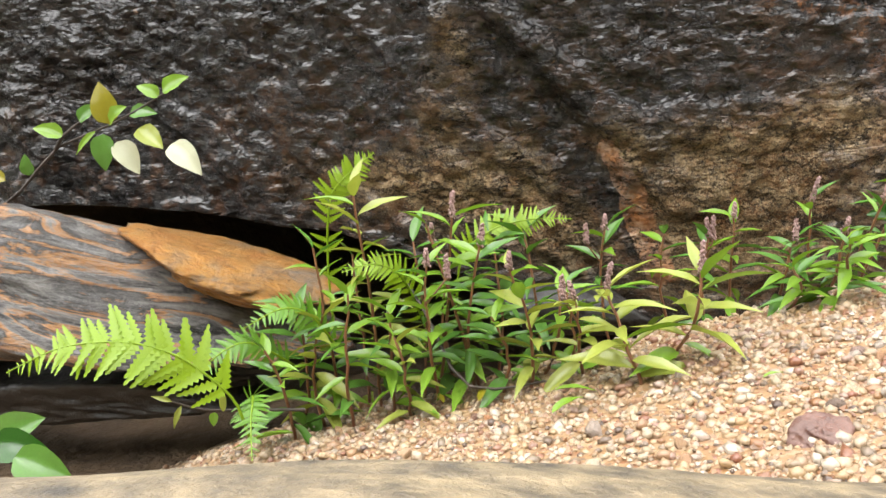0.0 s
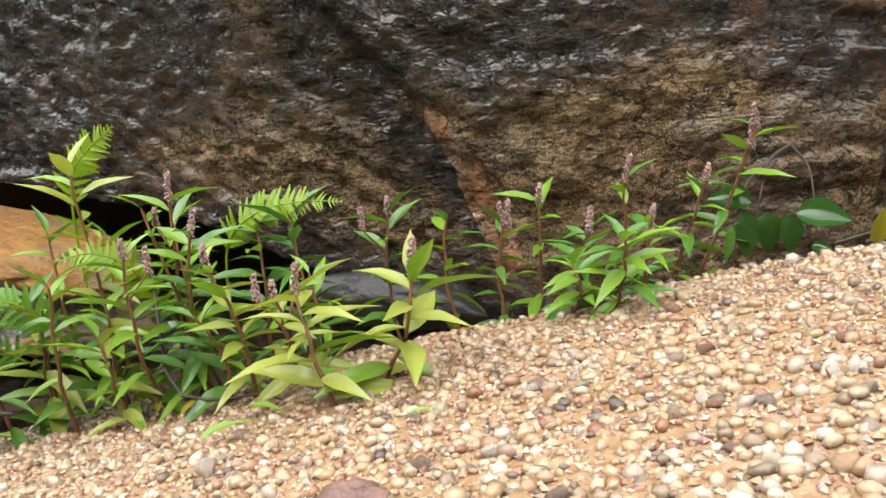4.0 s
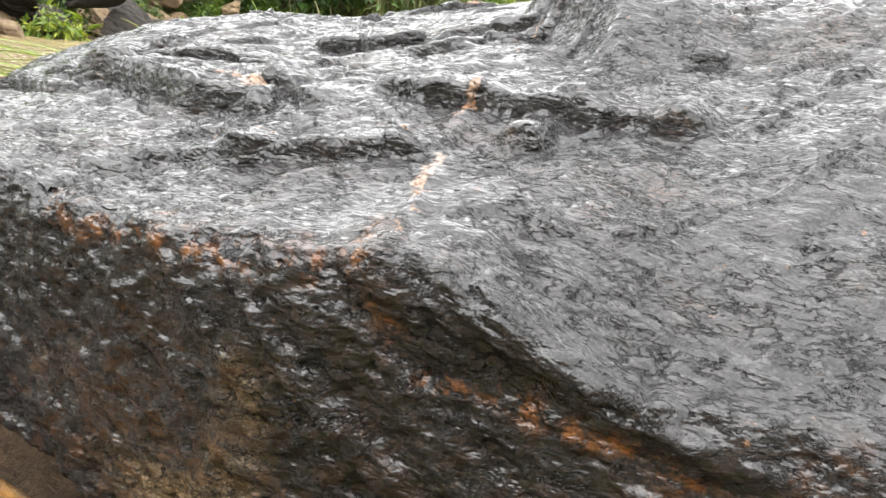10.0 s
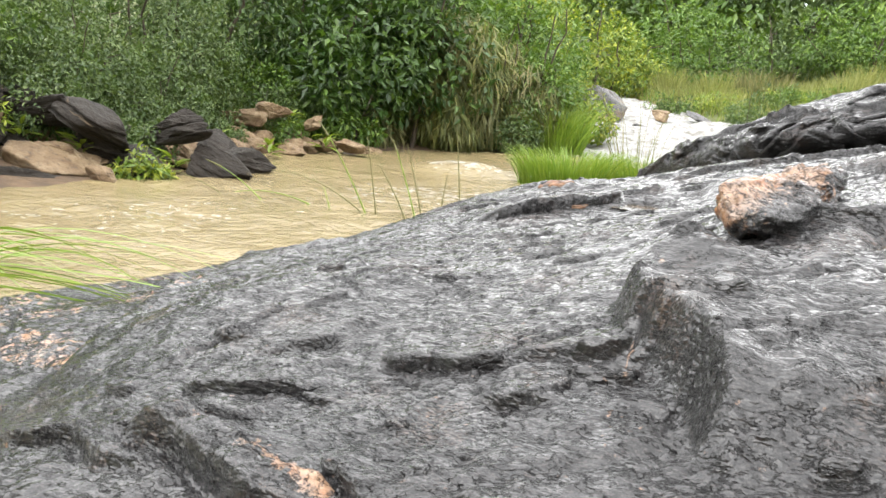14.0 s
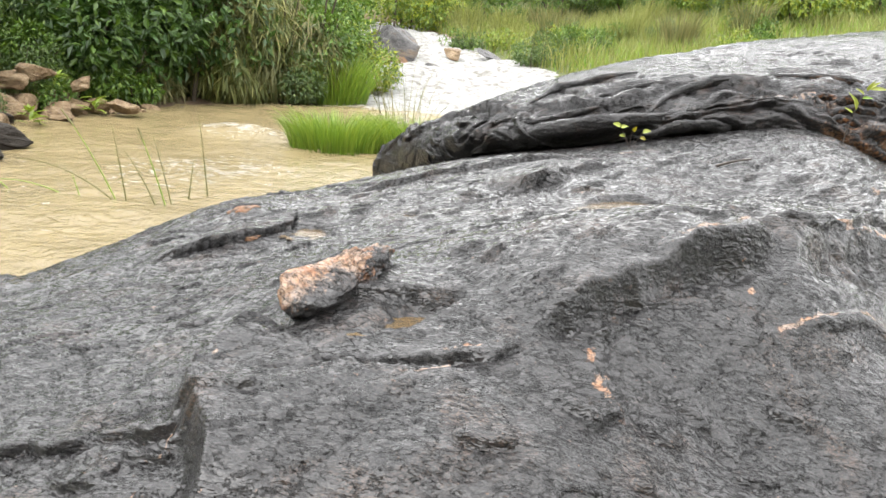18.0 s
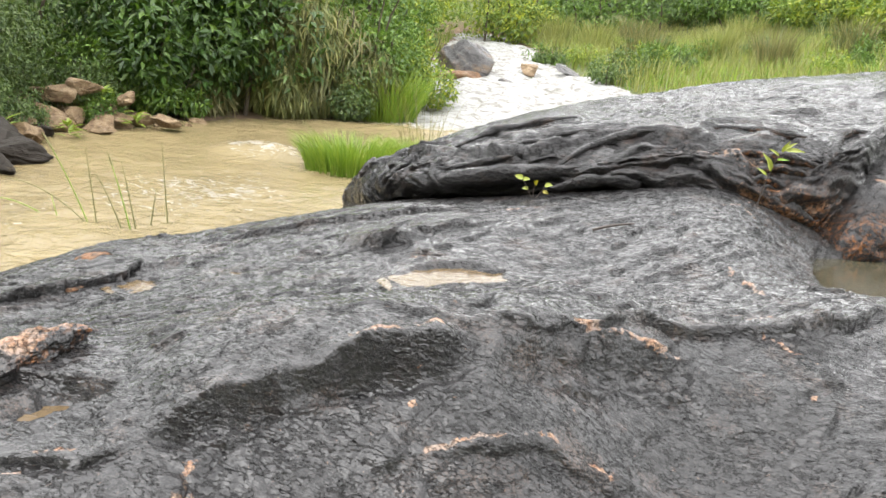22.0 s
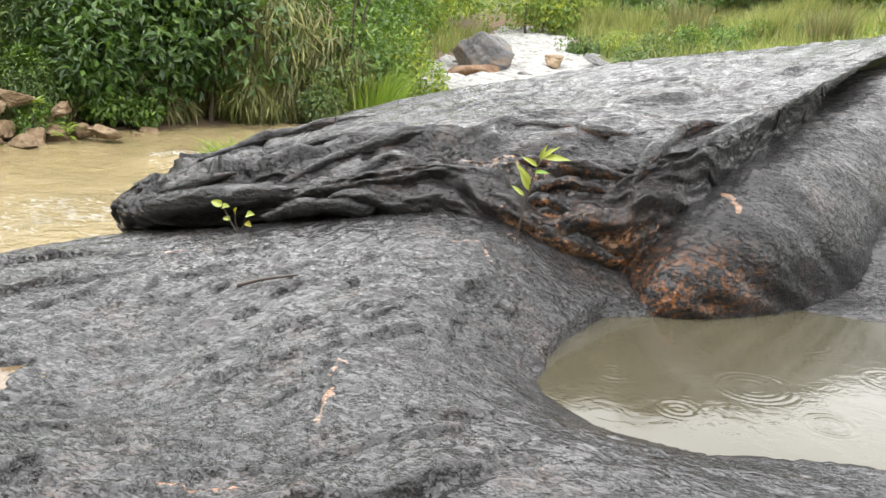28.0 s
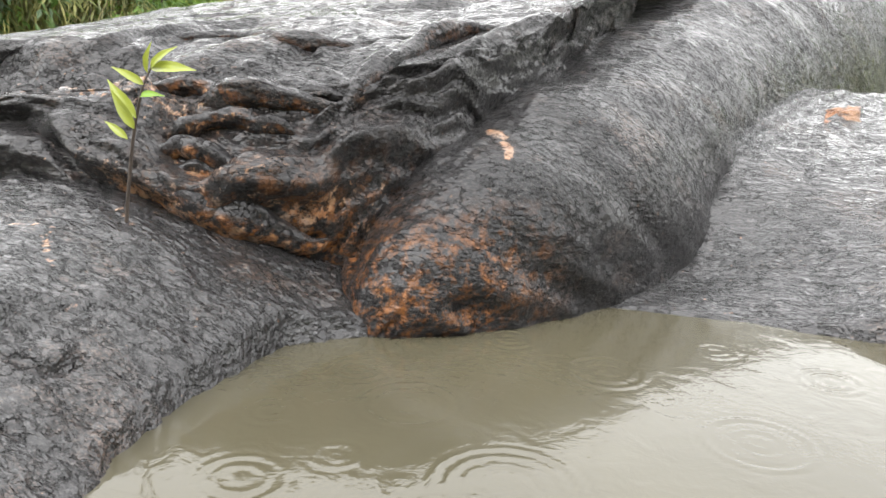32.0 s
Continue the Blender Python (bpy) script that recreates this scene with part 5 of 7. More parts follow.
def bush(name, x, y, spread, height, material, leaf, count, seed, label, category="bush", lobes=9, droop=0.4, stems=5, narrow=0.42):
    """A shrub: stems from the foot and a crown of single leaves in uneven lobes."""
    rng = np.random.default_rng(seed)
    z0 = float(ground_level(np.array([x]), np.array([y]))[0]) - 0.05
    root = tagged(new(name), label, category)
    root.location = (x, y, z0)
    paths, radii = [], []
    P, D, N = [], [], []
    for k in range(lobes):
        a = rng.uniform(0, 2 * np.pi)
        rr = spread * math.sqrt(rng.uniform(0, 1)) * 0.75
        top = height * rng.uniform(0.35, 1.0) * (1 - 0.25 * (rr / spread) ** 2)
        c = np.array([rr * math.cos(a), rr * math.sin(a), top * 0.62])
        rad = np.array([spread * rng.uniform(0.35, 0.6), spread * rng.uniform(0.35, 0.6), top * rng.uniform(0.35, 0.5)])
        n = count // lobes
        d = unit(rng.normal(size=(n, 3)))
        clump = 1 + 0.22 * fbm(d[:, 0] * 3 + k, d[:, 1] * 3 + d[:, 2] * 2, 3, seed + k)
        p = c + d * rad * (rng.uniform(0.62, 1.0, n) ** 0.6 * clump)[:, None]
        keep = p[:, 2] > 0.02
        p, d = p[keep], d[keep]
        P.append(p)
        D.append(d * 0.6 + rng.normal(size=p.shape) * 0.6 + np.array([0, 0, -droop]))
        N.append(d + np.array([0, 0, 0.9]) + rng.normal(size=p.shape) * 0.35)
    for k in range(stems):
        a, b = rng.uniform(0, 2 * np.pi), rng.uniform(0.2, 0.9)
        foot = np.array([0.25 * spread * math.cos(a), 0.25 * spread * math.sin(a), 0.0])
        tip = np.array([spread * b * math.cos(a), spread * b * math.sin(a), height * rng.uniform(0.4, 0.9)])
        t = np.linspace(0, 1, 7)[:, None]
        wig = rng.normal(size=(7, 3)) * 0.04 * spread
        paths.append(foot + (tip - foot) * t + np.array([0, 0, 0.15 * height]) * (t * (1 - t) * 2) + wig * t)
        radii.append((0.012 * height, 0.004 * height))
    P, D, N = np.concatenate(P), np.concatenate(D), np.concatenate(N)
    L = leaf * rng.uniform(0.6, 1.25, len(P))
    for path, rad in zip(paths, radii):
        part("stem", tube_mesh("stem", [path], [rad], 5), BARK, root)
    part("crown", leaves_mesh("crown", P, D, N, L, L * narrow * rng.uniform(0.8, 1.2, len(P))), material, root)
    return root


def grass_clump(name, x, y, spread, height, count, material, seed, label, bend=0.35, width=0.010, category="grass", z=None, flat=1.0, segs=4):
    rng = np.random.default_rng(seed)
    n = count
    a, r = rng.uniform(0, 2 * np.pi, n), np.sqrt(rng.uniform(0, 1, n)) * spread
    bx, by = x + r * np.cos(a), y + r * np.sin(a) * flat
    bz = ground_level(bx, by) - 0.03 if z is None else np.full(n, z)
    B = np.stack([bx, by, bz], -1)
    h = height * rng.uniform(0.45, 1.1, n)
    out = np.stack([np.cos(a), np.sin(a), np.zeros(n)], -1) * (bend * h * rng.uniform(0.2, 1.3, n))[:, None] + rng.normal(size=(n, 3)) * 0.12 * h[:, None] * np.array([1, 1, 0.2])
    T = B + out + np.array([0, 0, 1.0]) * h[:, None]
    bow = np.stack([-out[:, 0] * 0.15, -out[:, 1] * 0.15, h * 0.16], -1)
    c = np.array([x, y, float(bz.mean())])
    me = blades_mesh(name, B - c, T - c, bow, width * rng.uniform(0.6, 1.2, n), segs, rng)
    return thing(name, me, material, label, category, kind="stuff", m=Matrix.Translation(c))


# ---- far bank: rocks, bushes, reeds ----
def bank_stone(x, y, z, size, rot, seed, material, label, name="bank_rock", cuts=7):
    me = stone_mesh(name, size, seed, 0.07, cuts + 5, 40, 4 if material == STONE_DARK else 0, (0.36, 0.72))
    return thing(name, me, material, label, "rock", "rocks on the far bank", m=pose(x, y, z, *rot))


for i, (x, y, z, w, d, h, rz) in enumerate([(-6.45, 9.75, 0.52, 0.75, 0.6, 0.45, 10), (-5.85, 9.95, 0.44, 0.9, 0.5, 0.22, -8), (-6.7, 10.1, 0.82, 0.8, 0.6, 0.4, 20), (-6.35, 10.3, 0.9, 0.6, 0.5, 0.3, -20),
                                            (-5.9, 10.6, 0.8, 0.5, 0.4, 0.25, 10), (-5.75, 8.75, 0.48, 0.6, 0.5, 0.34, 30), (-6.9, 9.5, 0.5, 0.55, 0.5, 0.4, 0), (-5.5, 10.9, 0.55, 0.5, 0.4, 0.22, 5), (-6.5, 9.2, 0.36, 0.45, 0.4, 0.28, 15)]):
    bank_stone(x, y, z, (w, d, h), (6 * (i % 3) - 6, -8 + 5 * (i % 4), rz), 300 + i, STONE_TAN, "pale tan boulder on the muddy river bank")
for i, (x, y, z, w, d, h, rx, ry, rz) in enumerate([(-6.5, 6.3, 0.62, 1.2, 0.7, 0.24, 0, 24, 10), (-6.1, 6.5, 0.80, 1.1, 0.6, 0.26, 5, -10, -5), (-5.6, 6.6, 0.66, 0.9, 0.6, 0.34, 0, 26, 20), (-6.0, 6.2, 0.36, 1.3, 0.6, 0.34, 0, 14, 0),
                                                     (-5.3, 6.75, 0.40, 0.9, 0.5, 0.3, 0, 20, -10), (-6.9, 6.3, 0.95, 1.1, 0.7, 0.3, 8, 18, 10), (-5.0, 7.3, 0.42, 0.8, 0.5, 0.34, 0, 25, 10), (-5.4, 7.3, 0.75, 1.0, 0.6, 0.28, 0, -15, 0), (-6.6, 5.7, 0.34, 1.2, 0.7, 0.5, 0, 10, 0),
                                                     (-5.6, 5.7, 0.24, 1.0, 0.7, 0.42, 0, 8, 15), (-5.2, 7.9, 0.42, 0.8, 0.6, 0.36, 0, 12, 30), (-5.2, 4.4, 0.34, 1.0, 0.8, 0.6, 0, 8, 15), (-5.7, 8.3, 0.5, 0.9, 0.6, 0.4, 0, 18, 20)]):
    bank_stone(x + 0.2, y - 0.2, z, (w * 1.15, d * 1.2, h * 1.25), (rx, ry, rz), 330 + i, STONE_DARK, "dark tilted slab of layered rock on the bank")
for i in range(34):
    rr = random.Random(1700 + i)
    x, y = rr.uniform(-6.9, -5.2), rr.uniform(5.1, 7.9)
    y += 0.35 * (x + 6.0)
    w = rr.uniform(0.5, 1.15)
    z = float(ground_level(np.array([x]), np.array([y]))[0]) + rr.uniform(0.0, 0.25)
    bank_stone(x, y, z, (w, w * rr.uniform(0.5, 0.8), w * rr.uniform(0.24, 0.42)), (rr.uniform(-10, 14), rr.uniform(-4, 30), rr.uniform(-30, 30)), 1720 + i, STONE_DARK if rr.random() < 0.6 else STONE_TAN, "dark tilted slab of layered rock on the bank")
for i in range(26):
    rr = random.Random(1800 + i)
    x, y = rr.uniform(-6.8, -5.6), rr.uniform(9.1, 10.9)
    w = rr.uniform(0.3, 0.75)
    z = float(ground_level(np.array([x]), np.array([y]))[0]) + rr.uniform(0.0, 0.18)
    bank_stone(x, y, z, (w, w * rr.uniform(0.6, 0.9), w * rr.uniform(0.35, 0.6)), (rr.uniform(-10, 10), rr.uniform(-10, 16), rr.uniform(-30, 30)), 1850 + i, STONE_TAN, "pale tan boulder on the muddy river bank")
for i in range(34):
    rr = random.Random(700 + i)
    t = rr.random()
    x, y = (-5.0 - 1.4 * t + rr.uniform(-0.15, 0.35), 6.0 + 4.4 * t + rr.uniform(-0.2, 0.2)) if i < 22 else (-6.4 + 1.3 * t, 10.0 + 2.2 * t + rr.uniform(-0.2, 0.5))
    w = rr.uniform(0.16, 0.42)
    bank_stone(x - 0.15, y, float(ground_level(np.array([x - 0.15]), np.array([y]))[0]) + 0.04, (w, w * 0.8, w * 0.55), (rr.uniform(-12, 12), rr.uniform(-15, 15), rr.uniform(0, 180)), 720 + i, STONE_TAN if rr.random() < 0.6 else STONE_DARK, "angular stone fallen on the earth bank")
for i, (x, y, z, w, d, h, mat) in enumerate([(-4.95, 22.2, 1.45, 2.1, 1.6, 1.75, STONE_RAPID), (-4.75, 21.9, 0.95, 2.5, 1.5, 1.15, STONE_RUST), (-3.7, 21.8, 0.98, 1.0, 0.8, 0.7, STONE_RAPID), (-3.5, 23.2, 1.5, 1.2, 0.9, 0.35, STONE_TAN), (-2.6, 24.0, 1.45, 1.0, 0.8, 0.3, STONE_RAPID), (-5.8, 22.6, 1.2, 0.5, 0.5, 0.5, STONE_RAPID)]):
    bank_stone(x, y, z, (w, d, h), (5, 10 - 8 * i, 40 + 25 * i), 361 + i, mat, "wet angular boulder standing in the white rapids" if mat != STONE_RUST else "rusty brown foot of the boulder in the rapids", "rapids_boulder", 8)

BUSHES = [
    (-6.1, 6.35, 0.45, 0.75, LEAF_FINE, 0.05, 4000, "low bramble hanging over the bank rocks"),
    (-5.55, 7.05, 0.35, 0.55, LEAF_FINE, 0.05, 3000, "low bramble hanging over the bank rocks"),
    (-6.6, 8.0, 0.55, 0.95, LEAF_FINE, 0.05, 4500, "low bramble hanging over the bank rocks"),
    (-5.0, 6.4, 0.25, 0.35, LEAF_LIGHT, 0.08, 900, "small leafy weed at the water's edge"),
    (-6.5, 9.3, 0.4, 0.6, LEAF_FINE, 0.05, 3000, "low bramble hanging over the bank rocks"),
    (-6.3, 10.6, 0.4, 0.6, LEAF_MID, 0.06, 2500, "low leafy bramble on the earth bank"),
    (-5.9, 4.9, 0.5, 0.8, LEAF_FINE, 0.06, 4000, "low bramble hanging over the bank rocks"),
    (-6.7, 5.0, 0.7, 1.1, LEAF_FINE, 0.06, 6000, "low bramble hanging over the bank rocks"),
    (-6.5, 4.1, 0.7, 1.0, LEAF_MID, 0.07, 5000, "low leafy bramble on the earth bank"),
    (-7.2, 4.5, 0.9, 1.5, LEAF_FINE, 0.07, 6000, "low bramble hanging over the bank rocks"),
    (-6.3, 3.2, 0.8, 1.1, LEAF_FINE, 0.07, 6000, "low bramble hanging over the bank rocks"),
    (-6.15, 5.5, 0.35, 0.5, LEAF_LIGHT, 0.07, 2500, "low leafy bramble on the earth bank"),
    (-6.9, 6.9, 0.7, 0.9, LEAF_FINE, 0.06, 5000, "low bramble hanging over the bank rocks"),
    (-7.6, 8.0, 1.0, 1.5, LEAF_FINE, 0.06, 7000, "low bramble hanging over the bank rocks"),
    (-7.2, 5.9, 0.8, 1.3, LEAF_FINE, 0.07, 6000, "low bramble hanging over the bank rocks"),
    (-8.4, 5.6, 1.3, 2.2, LEAF_MID, 0.10, 7000, "dense bank shrub with small dark leaflets"),
    (-8.4, 4.2, 1.4, 2.2, LEAF_FINE, 0.08, 7000, "dense bank shrub with small dark leaflets"),
    (-7.0, 10.7, 0.6, 0.9, LEAF_FINE, 0.06, 5000, "low bramble hanging over the bank rocks"),
    (-6.7, 8.9, 0.5, 0.7, LEAF_FINE, 0.06, 4000, "low bramble hanging over the bank rocks"),
    (-6.6, 7.5, 0.5, 0.7, LEAF_FINE, 0.06, 4000, "low bramble hanging over the bank rocks"),
    (-7.0, 7.5, 0.8, 1.2, LEAF_FINE, 0.06, 6000, "low bramble hanging over the bank rocks"),
    (-7.0, 8.6, 0.8, 1.2, LEAF_FINE, 0.06, 6000, "low bramble hanging over the bank rocks"),
    (-7.4, 9.9, 0.8, 1.2, LEAF_FINE, 0.06, 6000, "low bramble hanging over the bank rocks"),
    (-7.2, 11.2, 0.8, 1.4, LEAF_MID, 0.08, 5000, "low leafy bramble on the earth bank"),
    (-7.6, 6.4, 0.9, 1.4, LEAF_MID, 0.09, 6000, "low leafy bramble on the earth bank"),
    (-6.4, 8.0, 0.6, 0.8, LEAF_FINE, 0.05, 4500, "low bramble hanging over the bank rocks"),
    (-7.4, 5.2, 1.0, 1.6, LEAF_MID, 0.10, 5000, "low leafy bramble on the earth bank"),
    (-6.2, 11.9, 0.6, 1.1, LEAF_MID, 0.10, 4000, "low leafy bramble on the earth bank"),
    (-8.6, 7.2, 1.5, 2.4, LEAF_FINE, 0.07, 9000, "dense bank shrub with small dark leaflets"),
    (-7.9, 9.4, 1.4, 2.2, LEAF_FINE, 0.07, 9000, "dense bank shrub with small dark leaflets"),
    (-8.3, 11.2, 1.7, 3.2, LEAF_FINE, 0.08, 9000, "dense bank shrub with small dark leaflets"),
    (-7.0, 12.4, 1.5, 3.4, LEAF_DARK, 0.17, 6500, "leafy bush with broad glossy hanging leaves"),
    (-6.0, 13.2, 1.3, 3.3, LEAF_DARK, 0.17, 6500, "leafy bush with broad glossy hanging leaves"),
    (-6.6, 14.8, 1.8, 4.2, LEAF_MID, 0.17, 6500, "tall leafy bush with broad leaves"),
    (-4.5, 15.0, 1.1, 2.5, LEAF_MID, 0.12, 6500, "waterside bush with mid-green leaves"),
    (-3.95, 15.9, 0.8, 1.7, LEAF_LIGHT, 0.10, 4500, "light green waterside shrub"),
    (-5.6, 17.4, 1.5, 3.6, LEAF_MID, 0.14, 6000, "tall leafy bush with broad leaves"),
    (-10.4, 9.0, 2.2, 4.6, LEAF_MID, 0.16, 7000, "tall bank tree with dense green crown"),
    (-9.6, 13.6, 2.3, 5.2, LEAF_DARK, 0.16, 7000, "tall bank tree with dense green crown"),
    (-8.2, 17.5, 2.4, 5.6, LEAF_MID, 0.18, 7000, "tall bank tree with dense green crown"),
    (-7.4, 21.5, 1.8, 4.0, LEAF_LIGHT, 0.14, 6000, "light green bush beside the rapids"),
    (-11.0, 5.0, 2.4, 4.4, LEAF_DARK, 0.16, 7000, "tall bank tree with dense green crown"),
]
for i, (x, y, s, h, mat, leaf, n, label) in enumerate(BUSHES):
    bush("bush", x, y, s, h, mat, leaf, n, 400 + i, label, lobes=11)
FAR = [(-9.5, 27, 2.4, 4.2, LEAF_LIGHT), (-7.6, 33, 2.6, 4.4, LEAF_LIGHT), (-4.6, 36, 2.6, 4.0, LEAF_MID), (-1.8, 38, 2.6, 3.8, LEAF_FINE), (1.2, 37, 2.4, 3.6, LEAF_MID), (4.0, 36, 2.2, 3.2, LEAF_LIGHT), (6.4, 31, 2.0, 3.0, LEAF_LIGHT),
       (8.5, 33, 2.6, 4.4, LEAF_MID), (11.5, 36, 3.0, 5.0, LEAF_LIGHT), (-12, 31, 3.5, 7.0, LEAF_MID), (-13, 22, 3.2, 6.5, LEAF_DARK), (-15, 14, 3.5, 6.5, LEAF_DARK), (-16, 7, 3.5, 6.5, LEAF_MID)]
for i, (x, y, s, h, mat) in enumerate(FAR):
    bush("meadow_shrub", x, y, s, h, mat, 0.20, 5000, 440 + i, "shrub at the far edge of the meadow", lobes=12)
for i, x in enumerate(np.linspace(-34, 30, 17)):
    y = 52 + 6 * math.sin(i * 2.3)
    bush("tree", float(x), y, 5.5, 8.5 + 1.5 * math.sin(i * 1.7), (LEAF_DARK, LEAF_MID, LEAF_FINE)[i % 3], 0.55, 6000, 470 + i, "broad green tree closing the valley", "tree", lobes=14, stems=3)

for i, (x, y, sp, h, mat) in enumerate([(-5.2, 14.5, 0.9, 2.5, GRASS_OLIVE), (-4.7, 14.5, 0.8, 2.2, GRASS_DRY), (-5.7, 14.2, 0.8, 2.5, GRASS_DRY), (-4.3, 14.7, 0.6, 1.5, GRASS_OLIVE), (-5.3, 13.8, 0.6, 1.5, GRASS_OLIVE), (-6.2, 13.0, 0.7, 1.3, GRASS_DRY)]):
    bush("reed_grass", x, y, sp, h, mat, 0.34, 6500, 5010 + i, "tall drooping reed grass on the far bank", "grass", lobes=16, droop=1.5, stems=7, narrow=0.075)
bush("bush", -5.25, 14.0, 0.8, 2.2, LEAF_MID, 0.10, 5500, 5051, "leafy creeper hanging over the reed grass", lobes=8)
bush("bush", -4.5, 14.2, 0.7, 1.6, LEAF_FINE, 0.08, 5000, 5052, "leafy creeper hanging over the reed grass", lobes=8)
grass_clump("waterside_grass", -3.75, 14.6, 0.5, 0.9, 900, GRASS_FRESH, 503, "fresh green grass at the water's edge", 0.6, 0.016)
grass_clump("waterside_grass", -6.9, 10.9, 0.6, 0.5, 300, GRASS_DRY, 505, "dry hanging grass on the earth bank", 0.7, 0.012)
grass_clump("grass_tuft", -2.15, 9.9, 0.55, 0.46, 1700, GRASS_FRESH, 506, "bright green grass tuft at the edge of the rock", 0.6, 0.012, z=0.34)
grass_clump("grass_tuft", -1.35, 10.2, 0.5, 0.42, 1300, GRASS_FRESH, 507, "bright green grass tuft at the edge of the rock", 0.6, 0.012, z=0.36)
grass_clump("sedge_tuft", -1.6, 10.8, 0.3, 1.15, 60, GRASS_DRY, 508, "thin dry sedge stalks with seed heads", 0.5, 0.008, z=0.36)


def meadow(seed, count, x0, x1, y0, y1, h, width, material, name, label):
    rng = np.random.default_rng(seed)
    x, y = rng.uniform(x0, x1, count * 3), rng.uniform(y0, y1, count * 3)
    d = to_polygon(x, y, RIVER)
    ok = (d > 0.15) & (fbm(x * 0.5, y * 0.5, 3, seed) > rng.uniform(-0.9, 0.5, len(x)))
    x, y = x[ok][:count], y[ok][:count]
    z = ground_level(x, y) - 0.03
    B = np.stack([x, y, z], -1)
    hh = h * rng.uniform(0.4, 1.1, len(x)) * (0.8 + 0.8 * np.clip(fbm(x * 0.7, y * 0.7, 3, seed + 5) + 0.2, 0, 1))
    lean = rng.normal(size=(len(x), 3)) * 0.28 * hh[:, None] * np.array([1, 1, 0])
    T = B + lean + np.stack([0 * hh, 0 * hh, hh], -1)
    me = blades_mesh(name, B, T, np.stack([-lean[:, 0] * 0.2, -lean[:, 1] * 0.2, hh * 0.08], -1), width * rng.uniform(0.6, 1.3, len(x)), 2, rng)
    return thing(name, me, material, label, "grass", kind="stuff")


meadow(520, 26000, -9, 14, 17, 40, 0.55, 0.03, GRASS, "meadow_grass", "yellow-green grass of the river meadow")
meadow(521, 9000, -9, 14, 17, 34, 0.40, 0.03, GRASS_FRESH, "meadow_grass", "fresh green grass of the river meadow")
for i in range(26):
    rr = random.Random(2100 + i)
    x, y = rr.uniform(-3.5, 9.0), rr.uniform(19.5, 34.0)
    x += 0.0 if y < 24 else -1.5
    bush("meadow_weed", x, y, rr.uniform(0.35, 0.8), rr.uniform(0.5, 1.15), (LEAF_MID, LEAF_FINE, LEAF_LIGHT)[i % 3], 0.10, 900, 2150 + i, "leafy weed standing in the meadow grass", "weed", lobes=6, stems=3)
for i, (x, y) in enumerate([(-3.0, 30), (-1.2, 28), (0.8, 29), (2.4, 27), (-4.8, 32), (4.6, 29), (1.5, 33), (-2.2, 33.5)]):
    grass_clump("tussock", x, y, 0.55, 1.1, 320, GRASS_DRY if i % 2 else GRASS, 540 + i, "tall tussock of meadow grass", 0.35, 0.025, "tussock")

# reeds between rock and river
REEDS = [((-2.6, 6.2, 0.22), (-3.13, 6.25, 0.96)), ((-2.55, 6.2, 0.23), (-2.71, 6.25, 0.88)), ((-2.32, 6.2, 0.3), (-2.62, 6.25, 0.71)), ((-2.25, 6.2, 0.33), (-2.5, 6.25, 0.88)), ((-2.2, 6.2, 0.34), (-2.38, 6.25, 0.85)), ((-1.91, 6.2, 0.43), (-2.01, 6.25, 1.02)), ((-3.28, 6.2, 0.05), (-4.16, 6.25, 0.57)), ((-3.45, 6.2, -0.03), (-4.48, 6.25, 0.44)), ((-2.55, 6.2, 0.23), (-3.53, 6.25, 0.55)), ((-2.79, 6.2, 0.18), (-3.87, 6.25, 0.34)), ((-2.06, 6.2, 0.39), (-2.05, 6.25, 0.67)), ((-4.01, 6.2, -0.26), (-4.64, 6.25, -0.22)), ((-2.9, 6.2, 0.14), (-3.05, 6.25, 0.47))]
for i, (b, t) in enumerate(REEDS):
    rng = np.random.default_rng(560 + i)
    b, t = np.array(b), np.array(t)
    k = np.linspace(0, 1, 12)[:, None]
    path = (t - b) * k + np.array([0, 0, 0.10]) * (4 * k * (1 - k)) * np.linalg.norm((t - b)[:2])
    reed = tagged(new("reed"), "thin dark green reed stalk standing at the water", "reed", "reeds by the river")
    reed.location = b
    part("stalk", tube_mesh("stalk", [path], [(0.006, 0.0025)], 5), GRASS_DRY if i % 3 else GRASS_FRESH, reed)
    if i in (0, 3, 6):
        part("seed_head", tube_mesh("seed_head", [path[-3:]], [(0.009, 0.004)], 6), GRASS_DRY, reed)
rng = np.random.default_rng(590)
n = 46
B = np.stack([rng.uniform(-3.5, -3.0, n), rng.uniform(2.7, 3.5, n), rng.uniform(0.24, 0.30, n)], -1)
T = B + np.stack([rng.uniform(0.5, 1.9, n), rng.uniform(-0.1, 0.35, n), rng.uniform(-0.02, 0.16, n)], -1)
thing("bent_grass", blades_mesh("bent_grass", B, T, np.stack([0 * T[:, 0], 0 * T[:, 0], rng.uniform(0.06, 0.16, n)], -1), np.full(n, 0.011), 8, rng), GRASS_FRESH, "long green grass laid flat by the current", "grass", kind="stuff")


